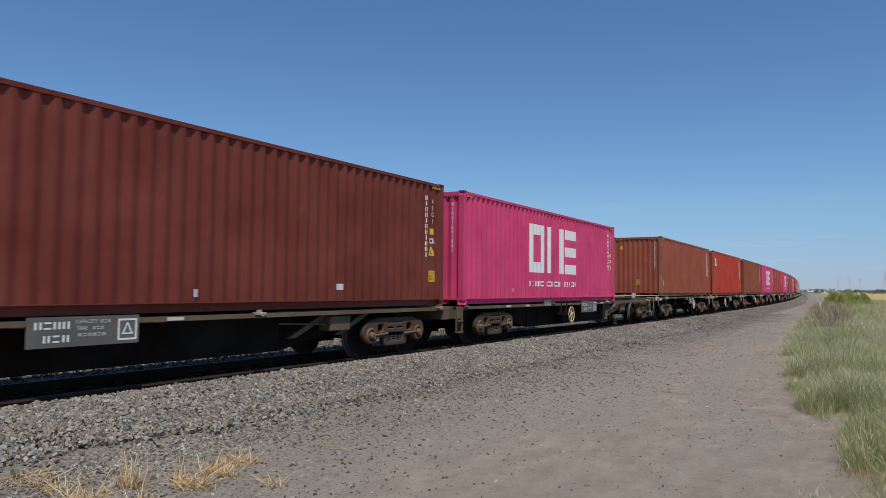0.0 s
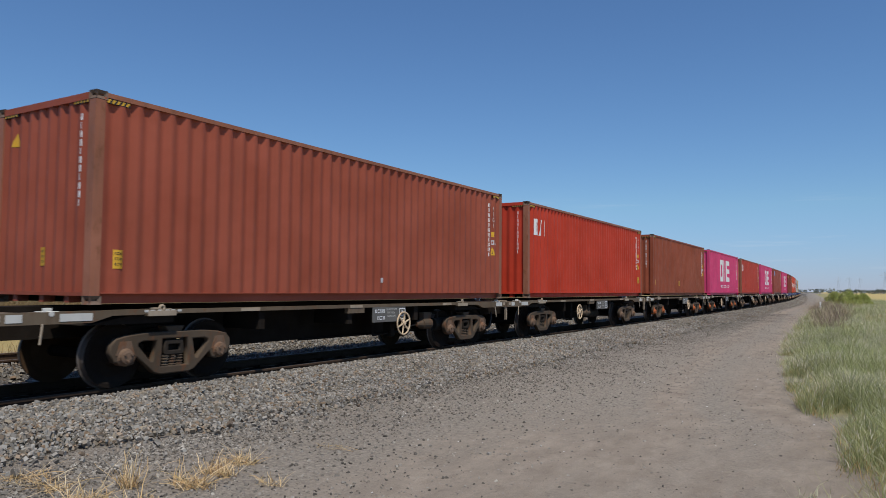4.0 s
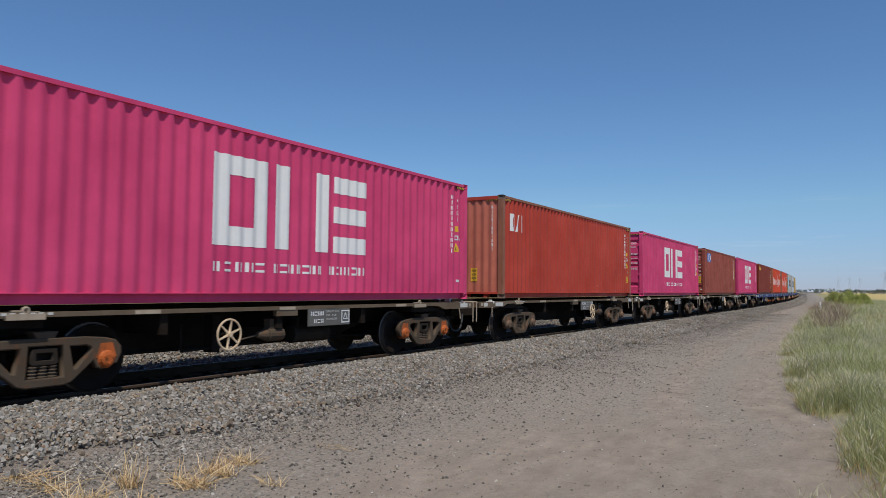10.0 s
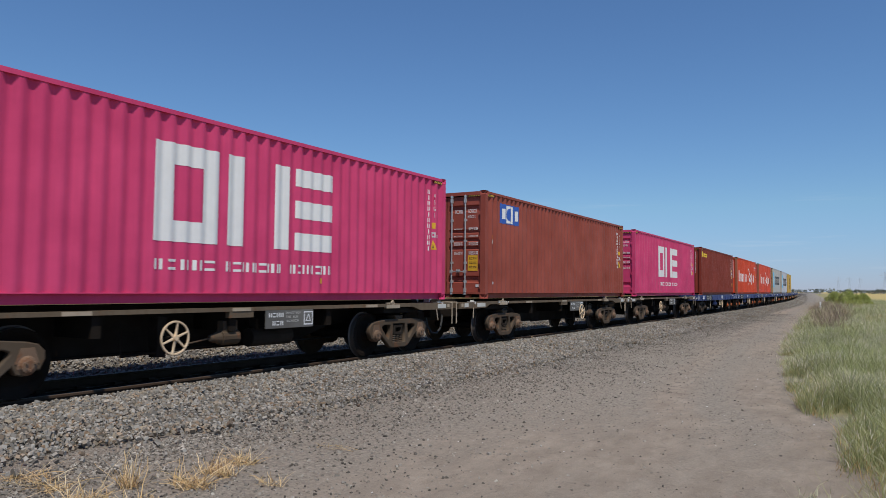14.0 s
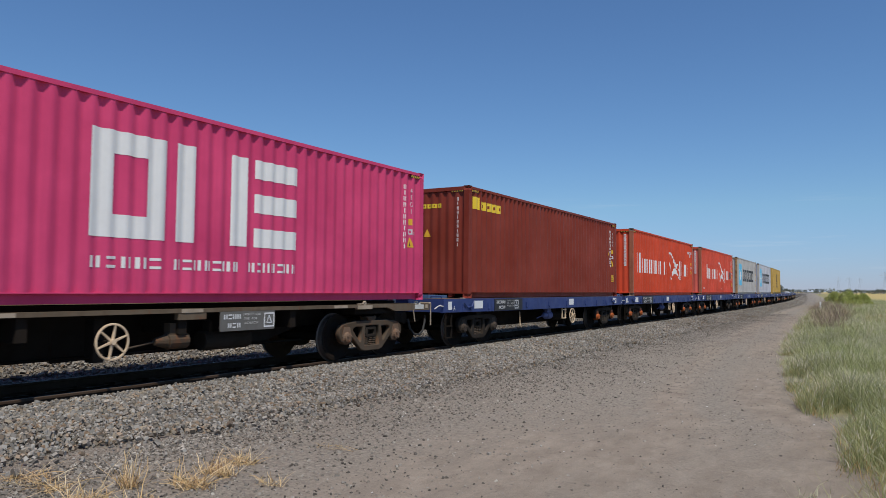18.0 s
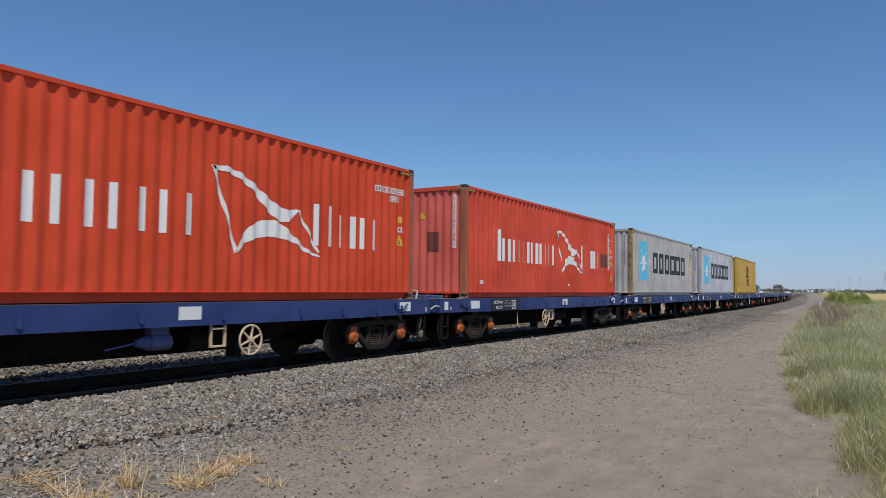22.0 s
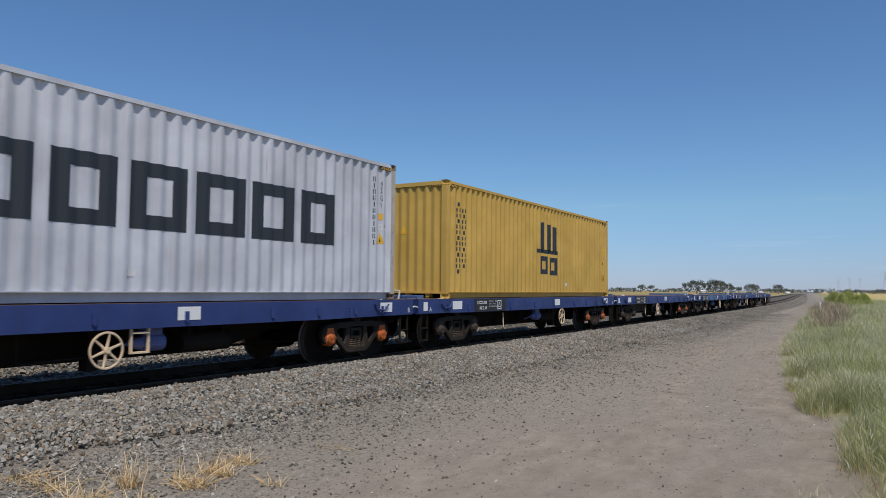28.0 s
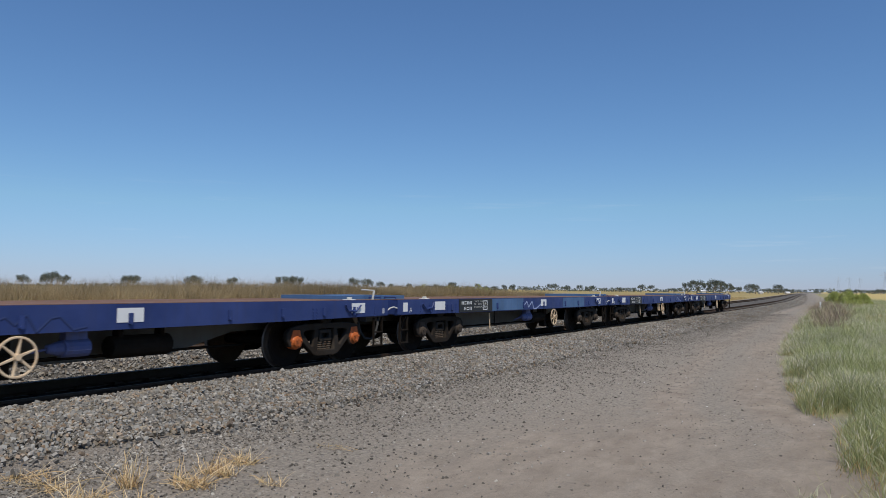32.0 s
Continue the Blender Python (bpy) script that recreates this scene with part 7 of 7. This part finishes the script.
def trees():
    kinds = [gum_tree(70 + k, h, s) for k, (h, s) in enumerate(((5.0, 5.4), (6.5, 5.6), (8.6, 7.0), (4.2, 6.0), (5.6, 4.0)))]
    used = set()
    rng = random.Random(5)

    def put(kind, u, d):
        x, y = bearing(u, d)
        m = pose(x, y, 0, 0, 0, rng.uniform(0, 360))
        if kind in used:
            copy_thing(kinds[kind], m)
        else:
            used.add(kind)
            kinds[kind].matrix_basis = m
    # crowns that stand just clear of the tall grass
    for u, d, k in ((0.026, 340, 1), (0.052, 340, 1), (0.060, 330, 2), (0.072, 340, 1), (0.144, 325, 1), (0.151, 330, 1), (0.216, 320, 1), (0.222, 325, 1), (0.262, 370, 1), (0.318, 320, 1), (0.327, 310, 1), (0.336, 330, 1), (0.40, 350, 1), (0.415, 380, 1)):
        put(k, u, d)
    # the belt along the horizon
    u = 0.43
    while u < 0.90:
        put(rng.choice((0, 0, 3, 4, 1)), u, rng.uniform(520, 720))
        u += rng.uniform(0.004, 0.013)
    # the tall group, and single trees right of it
    for u, d, k in ((0.775, 420, 1), (0.786, 410, 2), (0.797, 430, 1), (0.804, 390, 2), (0.811, 420, 2), (0.822, 450, 1), (0.845, 470, 1), (0.852, 480, 1), (0.866, 520, 3), (0.878, 480, 1), (0.884, 490, 0), (0.9245, 500, 3), (0.905, 700, 3)):
        put(k, u, d)
    u = 0.955
    while u < 1.03:
        put(rng.choice((0, 3, 3, 3)), u, rng.uniform(560, 700))
        u += rng.uniform(0.004, 0.008)
    put(0, 0.993, 470)
    rr = np.random.default_rng(88)
    n = 5200
    uu, dd = rr.uniform(-0.05, 1.08, n), rr.uniform(760, 1000, n)
    xy = np.array([bearing(a, b) for a, b in zip(uu, dd)])
    base = np.stack([xy[:, 0], xy[:, 1], rr.uniform(0.0, 1.0, n) ** 1.4 * (2.0 + 4.5 * vnoise(uu * 60, dd * 0, 3))], -1)
    v, f = leaf_cloud(rr, base, np.full((n, 3), 0.8), n, 1.5)
    tagged(soup("far_woods", v, f, M["hazy_gum_leaf"]), "low belt of scrub along the horizon", "woods", kind="stuff")


def pylon(u, d, h):
    x, y = bearing(u, d)
    ob = thing("transmission_tower", "tall pale steel lattice transmission tower far away", "pylon", "power line towers", pose(x, y, 0, 0, 0, 20))
    bm = bmesh.new()
    t = 0.065
    w = lambda z: 0.16 * h * (1 - 0.86 * min(1, z / (0.72 * h))) / 2 + 0.25
    for sx in (-1, 1):
        for sy in (-1, 1):
            rod(bm, (sx * w(0), sy * w(0), 0), (sx * w(0.72 * h), sy * w(0.72 * h), 0.72 * h), t, 4)
            rod(bm, (sx * w(0.72 * h), sy * w(0.72 * h), 0.72 * h), (0, 0, h), t, 4)
    n = 7
    for k in range(n):
        z0, z1 = 0.72 * h * k / n, 0.72 * h * (k + 1) / n
        for sx, sy, ex, ey in ((-1, -1, 1, -1), (-1, 1, 1, 1), (-1, -1, -1, 1), (1, -1, 1, 1)):
            rod(bm, (sx * w(z0), sy * w(z0), z0), (ex * w(z1), ey * w(z1), z1), t * 0.6, 4)
    part("tower_body", bm, M["pylon"], ob)
    for z, a in ((0.70, 0.17), (0.80, 0.22), (0.90, 0.15)):
        arm = bmesh.new()
        for s in (-1, 1):
            rod(arm, (0, 0, z * h), (s * a * h, 0, z * h), t, 4)
            rod(arm, (0, 0, (z + 0.05) * h), (s * a * h, 0, z * h), t * 0.7, 4)
        part("cross_arm", arm, M["pylon"], ob)


def shed(u, d, w, l, h):
    x, y = bearing(u, d)
    ob = thing("farm_shed", "small far-off farm building with a white tin roof", "building", "farm buildings", pose(x, y, 0, 0, 0, 35))
    part("wall", boxes((-w / 2, w / 2, -l / 2, l / 2, 0, h)), M["wall_paint"], ob)
    bm = bmesh.new()
    prism(bm, [(-l / 2 - 0.3, h), (l / 2 + 0.3, h), (0, h + 0.28 * l)], -w / 2 - 0.3, w / 2 + 0.3)
    part("roof", bm, M["tin"], ob)
    part("door", boxes((w / 2, w / 2 + 0.05, -0.5, 0.5, 0, 2.0)), M["board_grey"], ob)


verge()
for k, (x, y, n, r, h, out, droop, long) in enumerate(((-6.62, 3.78, 170, 0.30, 0.10, 2.2, 0.75, 3), (-6.20, 3.72, 80, 0.20, 0.08, 2.4, 0.8, 2), (-5.72, 4.12, 90, 0.12, 0.20, 0.75, 0.35, 9), (-5.55, 3.62, 150, 0.26, 0.14, 1.6, 0.55, 6), (-5.05, 3.72, 130, 0.24, 0.13, 1.4, 0.5, 5),
                                                       (-5.25, 4.42, 170, 0.22, 0.15, 1.2, 0.45, 7), (-5.38, 4.85, 150, 0.20, 0.15, 1.2, 0.45, 6), (-5.50, 5.25, 110, 0.18, 0.14, 1.2, 0.45, 5), (-4.72, 4.85, 50, 0.14, 0.10, 1.4, 0.5, 3), (-5.15, 6.3, 24, 0.25, 0.07, 1.8, 0.6, 1))):
    tuft(x, y, n, r, h * 0.85, 90 + 3 * k, out * 1.1, droop + 0.08, long)
reeds()
bush(-28.0, 47.0, 5.0, 4.0, 2.15, 61, "olive-green bush among the tall dry grass")
bush(-29.5, 52.0, 4.0, 4.0, 1.9, 62, "small olive bush among the tall dry grass", n=3000)
for k, (x, y, w, d, h) in enumerate(((-4.6, 96.0, 1.3, 6.0, 2.1), (-3.5, 99.0, 1.5, 6.0, 2.6), (-2.5, 93.0, 1.5, 6.0, 2.3), (-1.5, 96.0, 1.4, 5.0, 1.9))):
    bush(x, y, w, d, h, 110 + k, "leafy yellow-green roadside bush", size=0.05, n=13000, lobes=26)
rng_ = np.random.default_rng(140)
by = rng_.uniform(32.0, 90.0, 44000)
bx = -by * np.clip(rng_.normal(0.0515, 0.0085, 44000), 0.03, 0.074)
keep_ = 0.6 * vnoise(bx * 1.6, by * 0.35, 141) + 0.4 * vnoise(bx * 4.0, by * 1.2, 143) > 0.34 + 0.3 * rng_.random(44000)
bx, by = bx[keep_], by[keep_]
bh = 0.22 + 0.42 * vnoise(bx * 1.2, by * 0.4, 144)
tagged(stems("dead_brush", np.stack([bx, by, np.full(len(bx), 0.02)], -1), bh, 0.013, 0.8, 0.35, M["twig"], 142), "tangle of dead grey-brown brush beside the road", "brush", kind="stuff")
guide = thing("guide_post", "thin white wooden guide post in the roadside grass", "post", at=pose(-4.05, 66.0, 0))
part("post", boxes((-0.06, 0.06, -0.06, 0.06, -0.05, 0.95)), M["post_white"], guide, bev=0.01)
trees()
for u, d, h in ((0.9455, 900, 22), (0.958, 1010, 23), (0.9695, 1120, 24), (0.9985, 640, 21)):
    pylon(u, d, h)
shed(0.858, 450, 2.2, 2.0, 1.1)
shed(0.793, 430, 2.4, 2.2, 1.5)
shed(0.888, 560, 3.0, 2.4, 1.0)



def motions():
    for ob, place, up in MOVING:
        rows = []
        for k in range(65):
            t = k * 0.5
            rows.append((t, on_line(place - gone(t)) @ Matrix.Translation((0, 0, up))))
        walk(ob, rows)
    for w, ya in WHEELSETS:
        rows = [(k / 15, Matrix.Translation((0, ya, WHEEL_R)) @ Matrix.Rotation((gone(k / 15) / WHEEL_R) % (2 * math.pi), 4, "X")) for k in range(481)]
        walk(w, rows)


motions()
